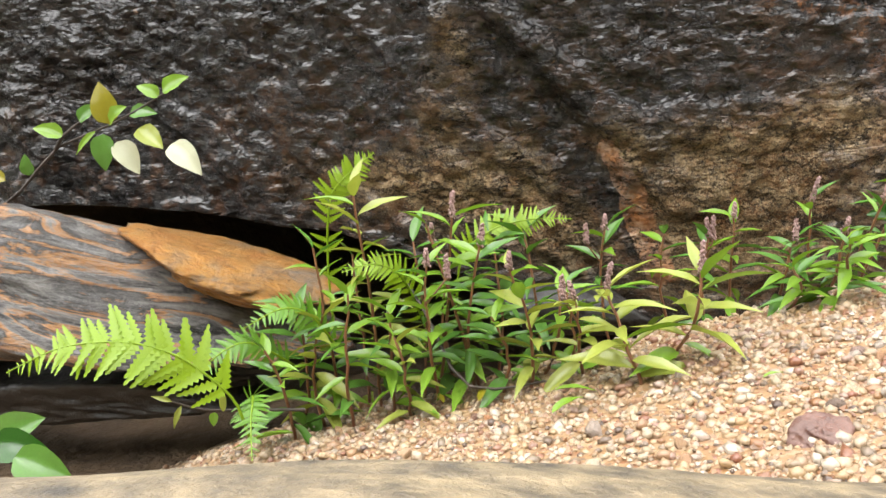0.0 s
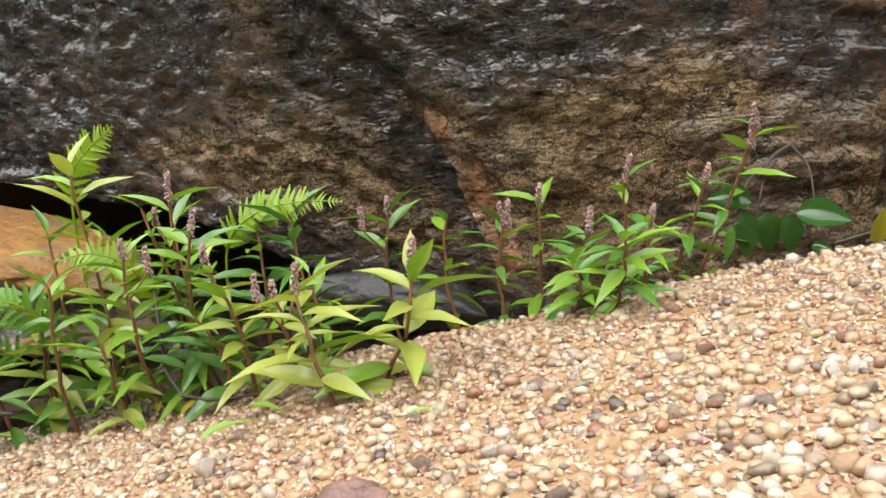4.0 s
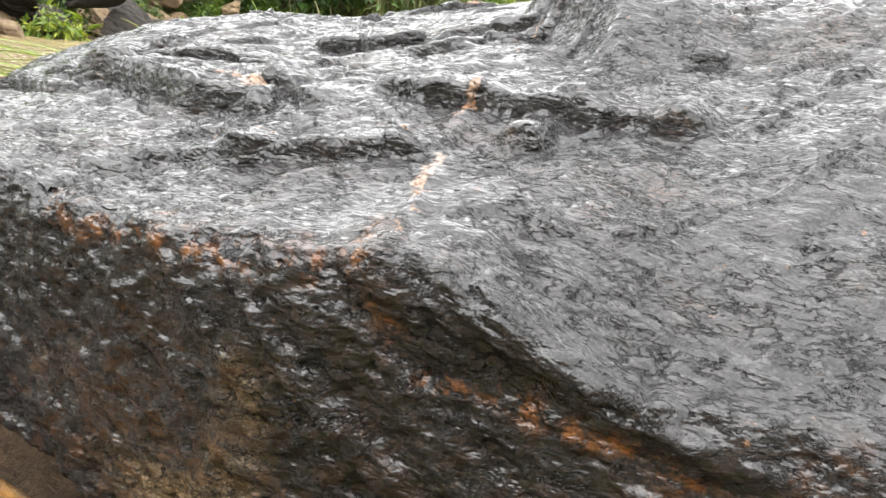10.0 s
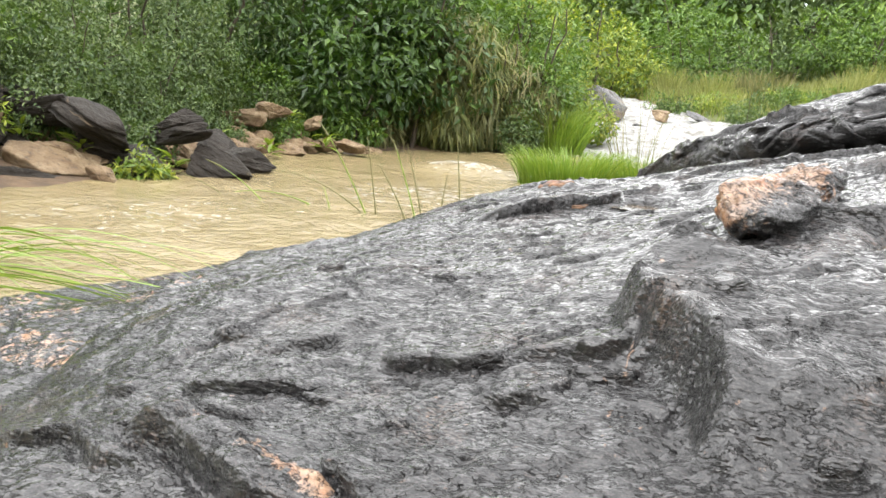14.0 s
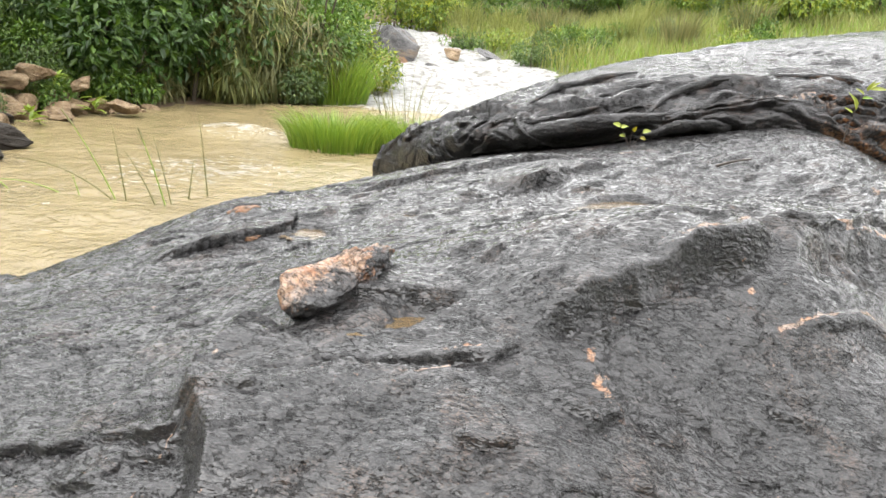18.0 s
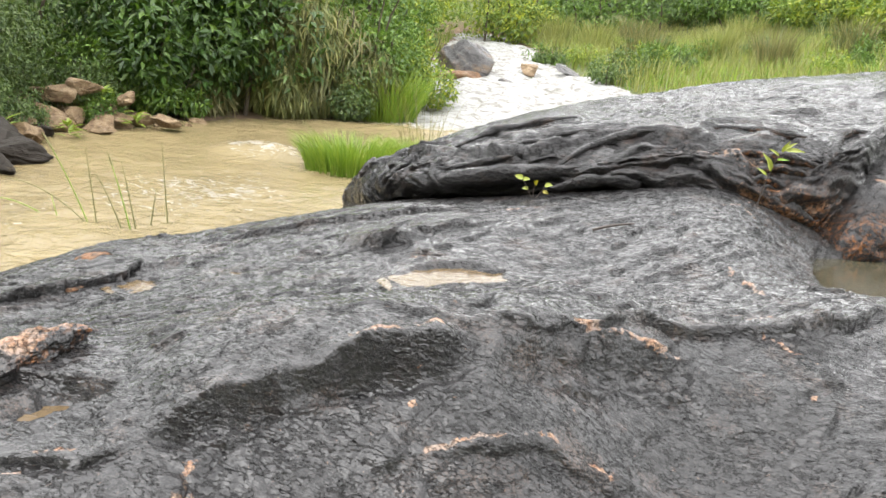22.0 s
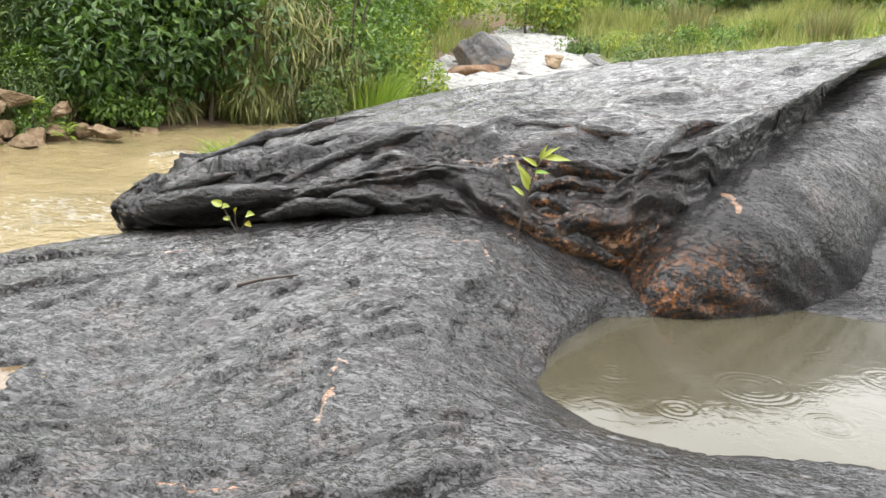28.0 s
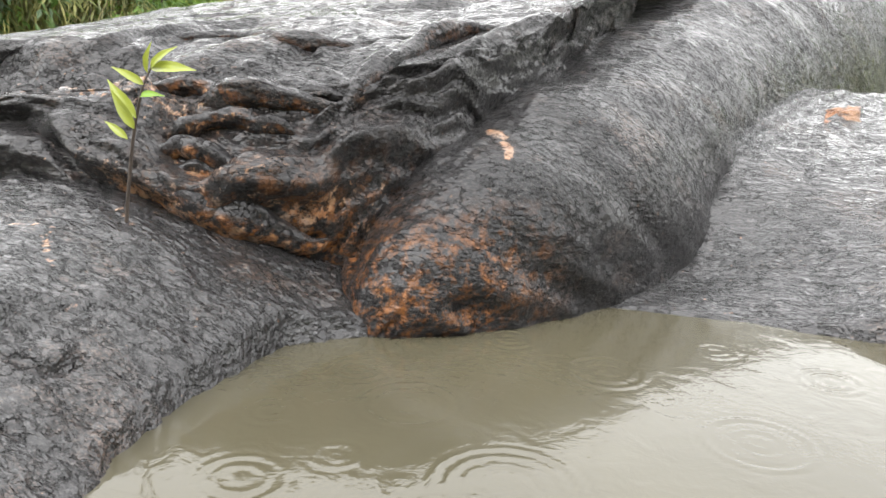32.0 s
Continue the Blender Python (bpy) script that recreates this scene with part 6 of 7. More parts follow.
# ---- stones round the gravel bed ----
def banded_stone():
    n = Nodes("banded_stone")
    band = n.noise(7.0, 5, 0.6, (0.8, 2.0, 4.5), 0.9, (0, 22, 0))
    c = n.ramp(band, (0.36, (0.012, 0.012, 0.014)), (0.45, (0.20, 0.19, 0.18)), (0.50, (0.42, 0.20, 0.065)), (0.54, (0.03, 0.028, 0.028)), (0.66, (0.24, 0.23, 0.215)))
    c = n.mix(n.ramp(n.noise(160.0, 4, 0.7), (0.5, 0.0), (0.72, 0.55)), c, (0.30, 0.28, 0.26))
    n.set(Base_Color=c, Roughness=0.38, Normal=n.bump(n.noise(45.0, 6, 0.7, (0.6, 1, 2.2), 0.5), 0.9, 0.012))
    return n.mat


BANDED = banded_stone()
def quartz_material():
    n = Nodes("weathered_quartz")
    c = n.mix(n.ramp(n.noise(12.0, 5, 0.65), (0.38, 0.0), (0.62, 1.0)), (0.34, 0.11, 0.02), (0.40, 0.215, 0.11))
    c = n.mix(n.ramp(n.noise(30.0, 6, 0.7), (0.50, 0.0), (0.60, 0.95)), c, (0.030, 0.024, 0.022))
    c = n.mix(n.ramp(n.noise(300.0, 3, 0.7), (0.5, 0.0), (0.75, 0.5)), c, (0.44, 0.34, 0.26))
    n.set(Base_Color=c, Roughness=0.35, Coat_Weight=0.35, Coat_Roughness=0.12, Coat_IOR=1.33, Specular_IOR_Level=0.25, Normal=n.bump(n.noise(38.0, 6, 0.7), 1.0, 0.03))
    return n.mat


QUARTZ = quartz_material()
QUARTZ_PALE = stone_colours("rusty_quartz", (0.36, 0.12, 0.015), (0.52, 0.25, 0.05), (0.22, 0.18, 0.14), 11.0, 0.35, 0.02)
# dark stone, made near-black to carry the shade under the overhang
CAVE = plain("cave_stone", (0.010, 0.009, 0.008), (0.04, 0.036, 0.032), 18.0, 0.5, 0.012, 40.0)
LICHEN = plain("foreground_stone", (0.045, 0.034, 0.02), (0.36, 0.27, 0.15), 40.0, 0.5, 0.012, 110.0)


def rock(name, x, y, z, size, rot, seed, material, label, rough=0.10, cuts=7, n=44):
    return thing(name, stone_mesh(name, size, seed, rough, cuts, n), material, label, "rock", m=pose(x, y, z, *rot))


rock("banded_rock", -0.56, 1.20, 0.000, (0.86, 0.30, 0.21), (4, 17, 4), 811, BANDED, "grey rock with orange bands under the boulder")
rock("orange_rock", -0.35, 1.22, 0.020, (0.38, 0.22, 0.066), (6, 17, 6), 842, QUARTZ_PALE, "orange weathered stone slab beside the boulder", 0.14, 6)
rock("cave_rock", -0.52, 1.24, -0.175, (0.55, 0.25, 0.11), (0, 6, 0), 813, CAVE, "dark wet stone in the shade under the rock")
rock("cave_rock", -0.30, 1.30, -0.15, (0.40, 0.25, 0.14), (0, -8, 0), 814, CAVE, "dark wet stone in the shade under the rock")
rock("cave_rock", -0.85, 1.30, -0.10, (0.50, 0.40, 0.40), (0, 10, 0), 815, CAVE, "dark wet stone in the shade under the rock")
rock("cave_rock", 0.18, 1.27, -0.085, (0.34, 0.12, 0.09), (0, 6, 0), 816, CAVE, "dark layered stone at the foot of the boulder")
rock("foreground_rock", 0.12, 0.24, 0.005, (1.6, 0.34, 0.21), (0, 2, -3), 818, LICHEN, "rough grey-brown stone in front of the gravel", 0.05, 4, 60)


def quartz_ridge(x, y, z, size, rot, seed, label, pink=1.0):
    """A craggy block of the bedrock, pink quartz on its upper side and bare dark gneiss below."""
    me = stone_mesh("quartz_outcrop", size, seed, 0.12, 11, 90, 0, (0.42, 0.72))
    co = np.empty(len(me.vertices) * 3, np.float32)
    me.vertices.foreach_get("co", co)
    v = co.reshape(-1, 3)
    crag = 0.020 * ridged(v[:, 0] * 14 + v[:, 2] * 9, v[:, 1] * 9 - v[:, 2] * 6, 4, seed)[:, None] * unit(v)
    me.vertices.foreach_set("co", (v - crag).ravel().astype(np.float32))
    up = v[:, 2] / size[2] - 0.9 * v[:, 0] / size[0]
    stain = step(-0.15, 0.25, up + 0.30 * fbm(v[:, 0] * 12, v[:, 1] * 12 + v[:, 2] * 9, 4, seed + 1))
    attribute(me, "vein", pink * stain)
    attribute(me, "rust", step(0.0, 0.4, fbm(v[:, 0] * 9 + 3, v[:, 1] * 9 + v[:, 2] * 7, 3, seed + 2) + 0.1) * 0.9)
    attribute(me, "dry", np.zeros(len(v)))
    return thing("quartz_outcrop", me, ROCK, label, "rock", m=pose(x, y, z, *rot))


quartz_ridge(0.285, 2.70, 0.995, (0.28, 0.48, 0.22), (12, 4, -24), 826, "orange quartz block standing out of the wet rock")
quartz_ridge(0.345, 2.70, 0.955, (0.16, 0.26, 0.12), (8, 14, -16), 822, "dark broken lump beside the orange quartz block", 0.4)
rock("quartz_outcrop", -0.60, 3.95, 0.845, (0.17, 0.15, 0.09), (0, -10, 20), 823, QUARTZ, "small pink quartz knob on the wet rock", 0.14, 6, 24)
rock("quartz_outcrop", -0.46, 3.63, 0.815, (0.15, 0.13, 0.06), (0, -12, 40), 824, QUARTZ, "small pink quartz knob on the wet rock", 0.14, 6, 24)
rock("quartz_outcrop", 3.60, 6.98, 1.34, (0.42, 0.3, 0.20), (0, -20, 20), 825, QUARTZ, "orange weathered rock above the pool", 0.14, 8)
rock("pool_foot_rock", 2.50, 5.56, 1.07, (0.16, 0.14, 0.13), (0, 10, 20), 831, ROCK, "wet rock lump at the edge of the pool", 0.16, 7)
rock("pool_foot_rock", 2.60, 5.56, 1.05, (0.12, 0.10, 0.13), (0, -10, 50), 832, ROCK, "wet rock lump at the edge of the pool", 0.16, 7)
rock("pool_foot_rock", 2.38, 5.52, 1.12, (0.20, 0.16, 0.12), (0, 14, 10), 833, ROCK, "wet rock lump at the edge of the pool", 0.16, 7)
rock("pool_foot_rock", 2.98, 4.52, 1.03, (0.42, 0.20, 0.12), (0, 0, 10), 834, ROCK, "low wet rock rising from the pool's near edge", 0.12, 6)

# ---- plants: leaves ----
LEAF_PALE = leaf_material("knotweed_pale", (0.36, 0.47, 0.05), (0.48, 0.56, 0.12), (0.60, 0.64, 0.26), 0.26, 0.3, gain=0.92)
LEAF_GREEN = leaf_material("knotweed_green", (0.18, 0.38, 0.03), (0.28, 0.52, 0.06), (0.46, 0.62, 0.10), 0.25, 0.3, gain=0.92)
LEAF_DEEP = leaf_material("knotweed_deep", (0.08, 0.22, 0.04), (0.14, 0.33, 0.06), (0.26, 0.45, 0.12), 0.2, 0.25, gain=0.92)
FERN = leaf_material("fern_green", (0.26, 0.48, 0.015), (0.38, 0.62, 0.02), (0.50, 0.68, 0.03), 0.4, 0.4, gain=0.92)
FERN_DEEP = leaf_material("fern_deep", (0.10, 0.28, 0.012), (0.16, 0.38, 0.02), (0.26, 0.48, 0.03), 0.4, 0.3, gain=0.92)
GLOSS_LEAF = leaf_material("glossy_leaf", (0.02, 0.085, 0.012), (0.035, 0.13, 0.018), (0.06, 0.16, 0.02), 0.16, 0.2, gain=0.92)
YELLOW_LEAF = leaf_material("yellow_leaf", (0.36, 0.30, 0.02), (0.42, 0.38, 0.03), (0.46, 0.40, 0.04), 0.3, 0.35, gain=0.92)
WHITE_LEAF = leaf_material("pale_leaf", (0.70, 0.74, 0.58), (0.75, 0.78, 0.62), None, 0.4, 0.2, gain=0.92)
STEM = plain("red_stem", (0.17, 0.055, 0.025), (0.30, 0.14, 0.06), 90.0, 0.4)
STEM_DARK = plain("dark_twig", (0.035, 0.025, 0.02), (0.09, 0.065, 0.05), 60.0, 0.7)
FLOWER = plain("pink_flower", (0.26, 0.13, 0.11), (0.50, 0.33, 0.31), 300.0, 0.6)


def blade_leaf(kind, seed):
    """A leaf of length 1 along x: blade with a folded midrib, droop and a wavy rim."""
    rng = np.random.default_rng(seed)
    rows = 9
    t = np.linspace(0, 1, rows)
    if kind == "lance":
        w = 0.125 * np.sin(np.pi * t ** 0.72) ** 1.05
    elif kind == "ovate":
        w = 0.31 * np.sin(np.pi * t ** 0.72) ** 0.8
    else:
        w = 0.24 * np.sin(np.pi * t ** 0.8) ** 0.7
    w[0] = w[-1] = 0.006
    bend = rng.uniform(0.10, 0.32)
    V = []
    for k in range(rows):
        for s in (-1, -0.5, 0, 0.5, 1):
            wave = 0.03 * math.sin(k * 1.9 + s + seed) * abs(s)
            V.append((t[k] - 0.12 * bend * t[k] ** 2, s * w[k], 0.24 * w[k] * abs(s) * 2 - bend * t[k] ** 2 + wave * w[k] * 3))
    return np_mesh("leaf", np.array(V), grid_faces(rows, 5))


LEAF_SHAPES = {}


def leaf_mesh(kind, variant, material):
    key = (kind, variant, material.name)
    if key not in LEAF_SHAPES:
        LEAF_SHAPES[key] = blade_leaf(kind, variant + 3)
        LEAF_SHAPES[key].materials.append(material)
    return LEAF_SHAPES[key]


def put_leaf(parent, at, direction, length, material, kind="lance", variant=0, up=(0, 0, 1), twist=0.0, width=1.0):
    d = Vector(direction).normalized()
    side = Vector(up).cross(d)
    if side.length < 1e-3:
        side = Vector((0, 1, 0)).cross(d)
    side.normalize()
    m = Matrix((d, side, d.cross(side))).transposed().to_4x4() @ Matrix.Rotation(twist, 4, "X")
    return part("leaf", leaf_mesh(kind, variant, material), None, parent, m=Matrix.Translation(at) @ m @ Matrix.Diagonal((length, length * width, length, 1)))


def spike_mesh(length, seed):
    """A flower spike: small bead buds round an axis."""
    rng = np.random.default_rng(seed)
    oc = np.array([(1, 0, 0), (-1, 0, 0), (0, 1, 0), (0, -1, 0), (0, 0, 1), (0, 0, -1)], float)
    of = np.array([(0, 2, 4), (2, 1, 4), (1, 3, 4), (3, 0, 4), (2, 0, 5), (1, 2, 5), (3, 1, 5), (0, 3, 5)])
    V, F = [], []
    n = 46
    for i in range(n):
        t = i / n
        a = i * 2.4
        r = 0.0028 * (1 - 0.45 * t)
        c = np.array([r * math.cos(a), r * math.sin(a), t * length]) + rng.normal(size=3) * 0.0006
        F.append(of + 6 * i)
        V.append(c + oc * rng.uniform(0.0012, 0.0021) * np.array([1, 1, 1.3]))
    return np_mesh("flower_spike", np.concatenate(V), np.concatenate(F))


SPIKES = [spike_mesh(0.026, 1), spike_mesh(0.032, 2), spike_mesh(0.020, 3)]
for me in SPIKES:
    me.materials.append(FLOWER)


def knotweed(x, y, tip, size, material, leaves, spike, seed, label, second=None):
    """Upright knotweed: jointed reddish stem, lance leaves round it, a bead-like flower spike."""
    rng = random.Random(seed)
    z = float(sand_level(np.array([x]), np.array([y]))[0]) - 0.004
    root = tagged(new("knotweed_plant"), label, "plant", "knotweed in the gravel")
    root.location = (x, y, z)
    t = np.array(tip) - np.array((x, y, z))
    k = np.linspace(0, 1, 9)[:, None]
    bow = np.array([rng.uniform(-0.012, 0.012), rng.uniform(-0.012, 0.004), 0.0])
    path = t * k + bow * (4 * k * (1 - k)) + np.array([[rng.uniform(-0.002, 0.002), rng.uniform(-0.002, 0.002), 0] for _ in range(9)])
    part("stem", tube_mesh("stem", [path], [(0.0024, 0.0014)], 6), STEM, root)
    a0 = rng.uniform(0, 6.28)
    size, leaves = size * 1.1, int(leaves * 1.6)
    for i in range(leaves):
        f = 0.12 + 0.88 * (i / max(1, leaves - 1)) ** 0.85
        p = path[0] + (path[-1] - path[0]) * f + bow * (4 * f * (1 - f))
        a = a0 + i * 2.4 + rng.uniform(-0.4, 0.4)
        rise = -0.15 + 0.55 * f + 0.5 * max(0, f - 0.75) / 0.25 + rng.uniform(-0.45, 0.4)
        d = (math.cos(a), math.sin(a) * 0.9, rise)
        mat = material if rng.random() < 0.75 else {LEAF_PALE: LEAF_GREEN, LEAF_GREEN: LEAF_DEEP, LEAF_DEEP: LEAF_GREEN}[material]
        put_leaf(root, p, d, size * rng.uniform(0.65, 1.1) * (1.05 - 0.35 * f), mat, "lance", rng.randrange(5), twist=rng.uniform(-0.5, 0.5))
    if spike:
        sp = part("flower_spike", SPIKES[seed % 3], None, root, "pinkish knotweed flower spike", Matrix.Translation(path[-1]) @ pose(0, 0, 0, rng.uniform(-14, 14), rng.uniform(-14, 14), 0))
        if rng.random() < 0.35:
            q = path[6]
            end = q + np.array([rng.uniform(-0.03, 0.03), rng.uniform(-0.02, 0.01), 0.03])
            side_stem = part("side_stem", tube_mesh("side_stem", [np.stack([q, (q + end) / 2, end])], [(0.0012, 0.0009)], 5), STEM, root)
            part("flower_spike", SPIKES[(seed + 1) % 3], None, side_stem, "pinkish knotweed flower spike", Matrix.Translation(end))
    return root


PALE, MIDG, DEEP = "pale yellow-green knotweed plant in coarse gravel", "bright green knotweed plant with red stem in gravel", "dark glossy green knotweed plant under the boulder"
PLANTS = [
    (0.22, 0.89, (0.26, 0.88, 0.045), 0.092, LEAF_PALE, 9, 1, PALE), (0.19, 0.85, (0.16, 0.87, 0.035), 0.085, LEAF_PALE, 9, 1, PALE), (0.08, 0.94, (0.06, 0.91, 0.055), 0.070, LEAF_PALE, 9, 1, MIDG),
    (0.02, 0.99, (0.03, 0.95, 0.075), 0.072, LEAF_DEEP, 11, 1, DEEP), (-0.03, 1.00, (0.00, 0.98, 0.105), 0.075, LEAF_GREEN, 10, 1, MIDG), (-0.10, 1.02, (-0.115, 1.00, 0.145), 0.080, LEAF_PALE, 13, 0, PALE),
    (-0.17, 1.00, (-0.16, 0.98, -0.005), 0.072, LEAF_PALE, 9, 0, PALE), (0.11, 1.08, (0.09, 1.08, 0.075), 0.080, LEAF_DEEP, 11, 0, DEEP), (0.36, 1.12, (0.37, 1.10, 0.065), 0.066, LEAF_GREEN, 9, 1, MIDG),
    (0.41, 1.05, (0.42, 1.03, 0.045), 0.062, LEAF_DEEP, 11, 1, DEEP), (0.44, 0.98, (0.45, 0.95, 0.055), 0.070, LEAF_GREEN, 12, 0, MIDG), (0.50, 1.10, (0.54, 1.05, 0.085), 0.062, LEAF_GREEN, 9, 1, MIDG),
    (0.53, 1.12, (0.595, 1.08, 0.135), 0.066, LEAF_GREEN, 9, 1, MIDG), (0.28, 1.08, (0.27, 1.07, 0.055), 0.070, LEAF_GREEN, 7, 0, MIDG), (0.21, 1.10, (0.20, 1.10, 0.06), 0.070, LEAF_DEEP, 9, 1, DEEP),
    (0.33, 1.09, (0.33, 1.08, 0.045), 0.060, LEAF_DEEP, 8, 1, DEEP), (0.45, 1.09, (0.46, 1.08, 0.085), 0.055, LEAF_DEEP, 7, 1, MIDG), (0.05, 1.06, (0.05, 1.08, 0.065), 0.075, LEAF_DEEP, 11, 0, DEEP),
    (-0.05, 1.07, (-0.05, 1.09, 0.06), 0.075, LEAF_DEEP, 11, 0, DEEP), (0.14, 1.00, (0.13, 1.00, 0.02), 0.062, LEAF_GREEN, 8, 0, MIDG), (-0.12, 1.07, (-0.13, 1.08, 0.05), 0.075, LEAF_GREEN, 11, 0, DEEP),
    (-0.20, 1.03, (-0.20, 1.02, 0.0), 0.075, LEAF_DEEP, 10, 0, DEEP), (0.0, 1.02, (-0.01, 1.02, 0.03), 0.075, LEAF_GREEN, 9, 0, MIDG), (0.10, 0.98, (0.12, 0.97, 0.015), 0.070, LEAF_GREEN, 8, 0, MIDG),
    (-0.08, 0.98, (-0.08, 0.97, 0.0), 0.072, LEAF_GREEN, 10, 0, MIDG), (0.39, 1.00, (0.40, 0.99, 0.02), 0.060, LEAF_GREEN, 8, 0, MIDG), (0.47, 1.05, (0.48, 1.03, 0.05), 0.055, LEAF_GREEN, 8, 1, MIDG),
    (-0.06, 0.95, (-0.07, 0.93, -0.02), 0.07, LEAF_PALE, 7, 0, PALE), (-0.13, 0.96, (-0.12, 0.94, 0.03), 0.07, LEAF_GREEN, 8, 0, MIDG), (-0.02, 0.96, (-0.03, 0.93, 0.06), 0.065, LEAF_GREEN, 8, 1, MIDG),
    (0.05, 0.95, (0.04, 0.92, 0.0), 0.065, LEAF_DEEP, 8, 0, DEEP), (-0.20, 0.96, (-0.22, 0.94, -0.03), 0.065, LEAF_DEEP, 8, 0, DEEP), (0.14, 0.94, (0.13, 0.90, 0.02), 0.07, LEAF_PALE, 7, 1, PALE),
    (0.025, 1.00, (-0.03, 0.98, 0.10), 0.07, LEAF_GREEN, 8, 0, MIDG), (-0.15, 1.05, (-0.17, 1.03, 0.07), 0.07, LEAF_GREEN, 9, 0, MIDG),
]
for i, (x, y, tip, size, mat, n, spike, label) in enumerate(PLANTS):
    knotweed(x, y, tip, size, mat, n, spike, 900 + i, label)


# ---- ferns ----
def pinna_mesh(seed, lobes=7):
    """A lobed leaflet of length 1 along x."""
    V = []
    rows = lobes * 2 + 1
    for k in range(rows):
        t = k / (rows - 1)
        w = 0.17 * (1 - t) ** 0.6 * (1.0 if k % 2 else 0.45) + 0.010
        if k == 0:
            w = 0.05
        for s in (-1, 0, 1):
            V.append((t + (0.03 if s else 0), s * w, 0.05 * abs(s) * w * 4 - 0.10 * t * t))
    return np_mesh("pinna", np.array(V), grid_faces(rows, 3))


PINNAE = {m.name: pinna_mesh(1) for m in (FERN, FERN_DEEP)}
for m in (FERN, FERN_DEEP):
    PINNAE[m.name].materials.append(m)


def fern_frond(points, width, pairs, material, label, face):
    """A fern frond: arching midrib with paired lobed leaflets."""
    p = resample(points, 40)
    rng = random.Random(pairs * 31 + int(abs(points[0][0]) * 1000))
    root = tagged(new("fern_frond"), label, "fern", "ferns by the boulder")
    base = p[0].copy()
    root.location = base
    q = p - base
    part("midrib", tube_mesh("midrib", [q], [(0.0018, 0.0007)], 5), FERN, root)
    t = unit(np.gradient(q, axis=0))
    for k in range(pairs):
        f = 0.12 + 0.86 * k / (pairs - 1)
        i = int(f * 39)
        shape = math.sin(math.pi * min(1, 0.18 + f * 0.82) ** 0.85) ** 0.8
        ln = width * max(0.12, shape)
        side = Vector(t[i]).cross(Vector(face)).normalized()
        for s in (-1, 1):
            jit = rng.uniform(-0.22, 0.22)
            d = (side * s + Vector(t[i]) * (0.5 + jit) + Vector(face) * rng.uniform(-0.3, 0.25)).normalized()
            z = d.cross(Vector(t[i]) * s).normalized()
            if z.dot(Vector(face)) < 0:
                z = -z
            m = Matrix((d, z.cross(d), z)).transposed().to_4x4()
            part("pinna", PINNAE[material.name], None, root, m=Matrix.Translation(q[i]) @ m @ Matrix.Diagonal((ln * rng.uniform(0.8, 1.1), ln, ln, 1)))
    return root


fern_frond([(-0.23, 0.87, -0.11), (-0.24, 0.86, -0.06), (-0.27, 0.85, -0.02), (-0.30, 0.84, 0.005), (-0.34, 0.83, 0.02), (-0.40, 0.83, 0.018), (-0.46, 0.83, -0.005)], 0.046, 28, FERN, "bright green fern frond arching over the gravel", (0.1, -0.75, 0.65))
fern_frond([(-0.16, 1.08, -0.06), (-0.16, 1.07, 0.04), (-0.15, 1.06, 0.12), (-0.13, 1.06, 0.15), (-0.09, 1.06, 0.18)], 0.027, 24, FERN, "bright green fern frond standing by the boulder", (0.2, -0.9, 0.3))
fern_frond([(0.0, 1.10, -0.06), (0.01, 1.09, 0.03), (0.05, 1.08, 0.07), (0.10, 1.08, 0.082), (0.155, 1.08, 0.08)], 0.027, 26, FERN, "bright green fern frond standing by the boulder", (0.3, -0.8, 0.5))
fern_frond([(-0.24, 0.92, -0.09), (-0.23, 0.90, -0.07), (-0.225, 0.86, -0.085), (-0.22, 0.83, -0.115)], 0.026, 20, FERN_DEEP, "dark green fern frond hanging low over gravel", (0, -0.8, 0.6))
fern_frond([(-0.20, 1.00, -0.07), (-0.24, 0.97, -0.03), (-0.27, 0.95, -0.03), (-0.31, 0.93, -0.06)], 0.029, 21, FERN_DEEP, "dark green fern frond hanging low over gravel", (0, -0.7, 0.7))
fern_frond([(-0.14, 1.00, -0.06), (-0.17, 0.97, 0.0), (-0.20, 0.95, 0.015), (-0.24, 0.93, 0.0)], 0.029, 21, FERN_DEEP, "dark green fern frond hanging low over gravel", (0, -0.7, 0.7))
fern_frond([(-0.04, 1.04, -0.04), (-0.06, 1.0, 0.03), (-0.09, 0.98, 0.055), (-0.13, 0.97, 0.05)], 0.028, 20, FERN, "bright green fern frond standing by the boulder", (0.1, -0.75, 0.6))


# ---- shrubs and vines at the foot of the boulder ----
def twig_plant(name, label, category, stems, leaves, scale=0.8, thick=1.0):
    """Twigs along given lines and leaves with place, direction, length, material and kind."""
    root = tagged(new(name), label, category)
    base = np.array(stems[0][0], float)
    root.location = base
    for line in stems:
        part("twig", tube_mesh("twig", [resample([np.array(q) - base for q in line], 10)], [(0.0022 * thick, 0.0011 * thick)], 6), STEM_DARK, root)
    for i, (p, d, ln, mat, kind) in enumerate(leaves):
        put_leaf(root, np.array(p) - base, d, ln * scale, mat, kind, i % 5, up=(0.1, -0.75, 0.6), width=1.0)
    return root


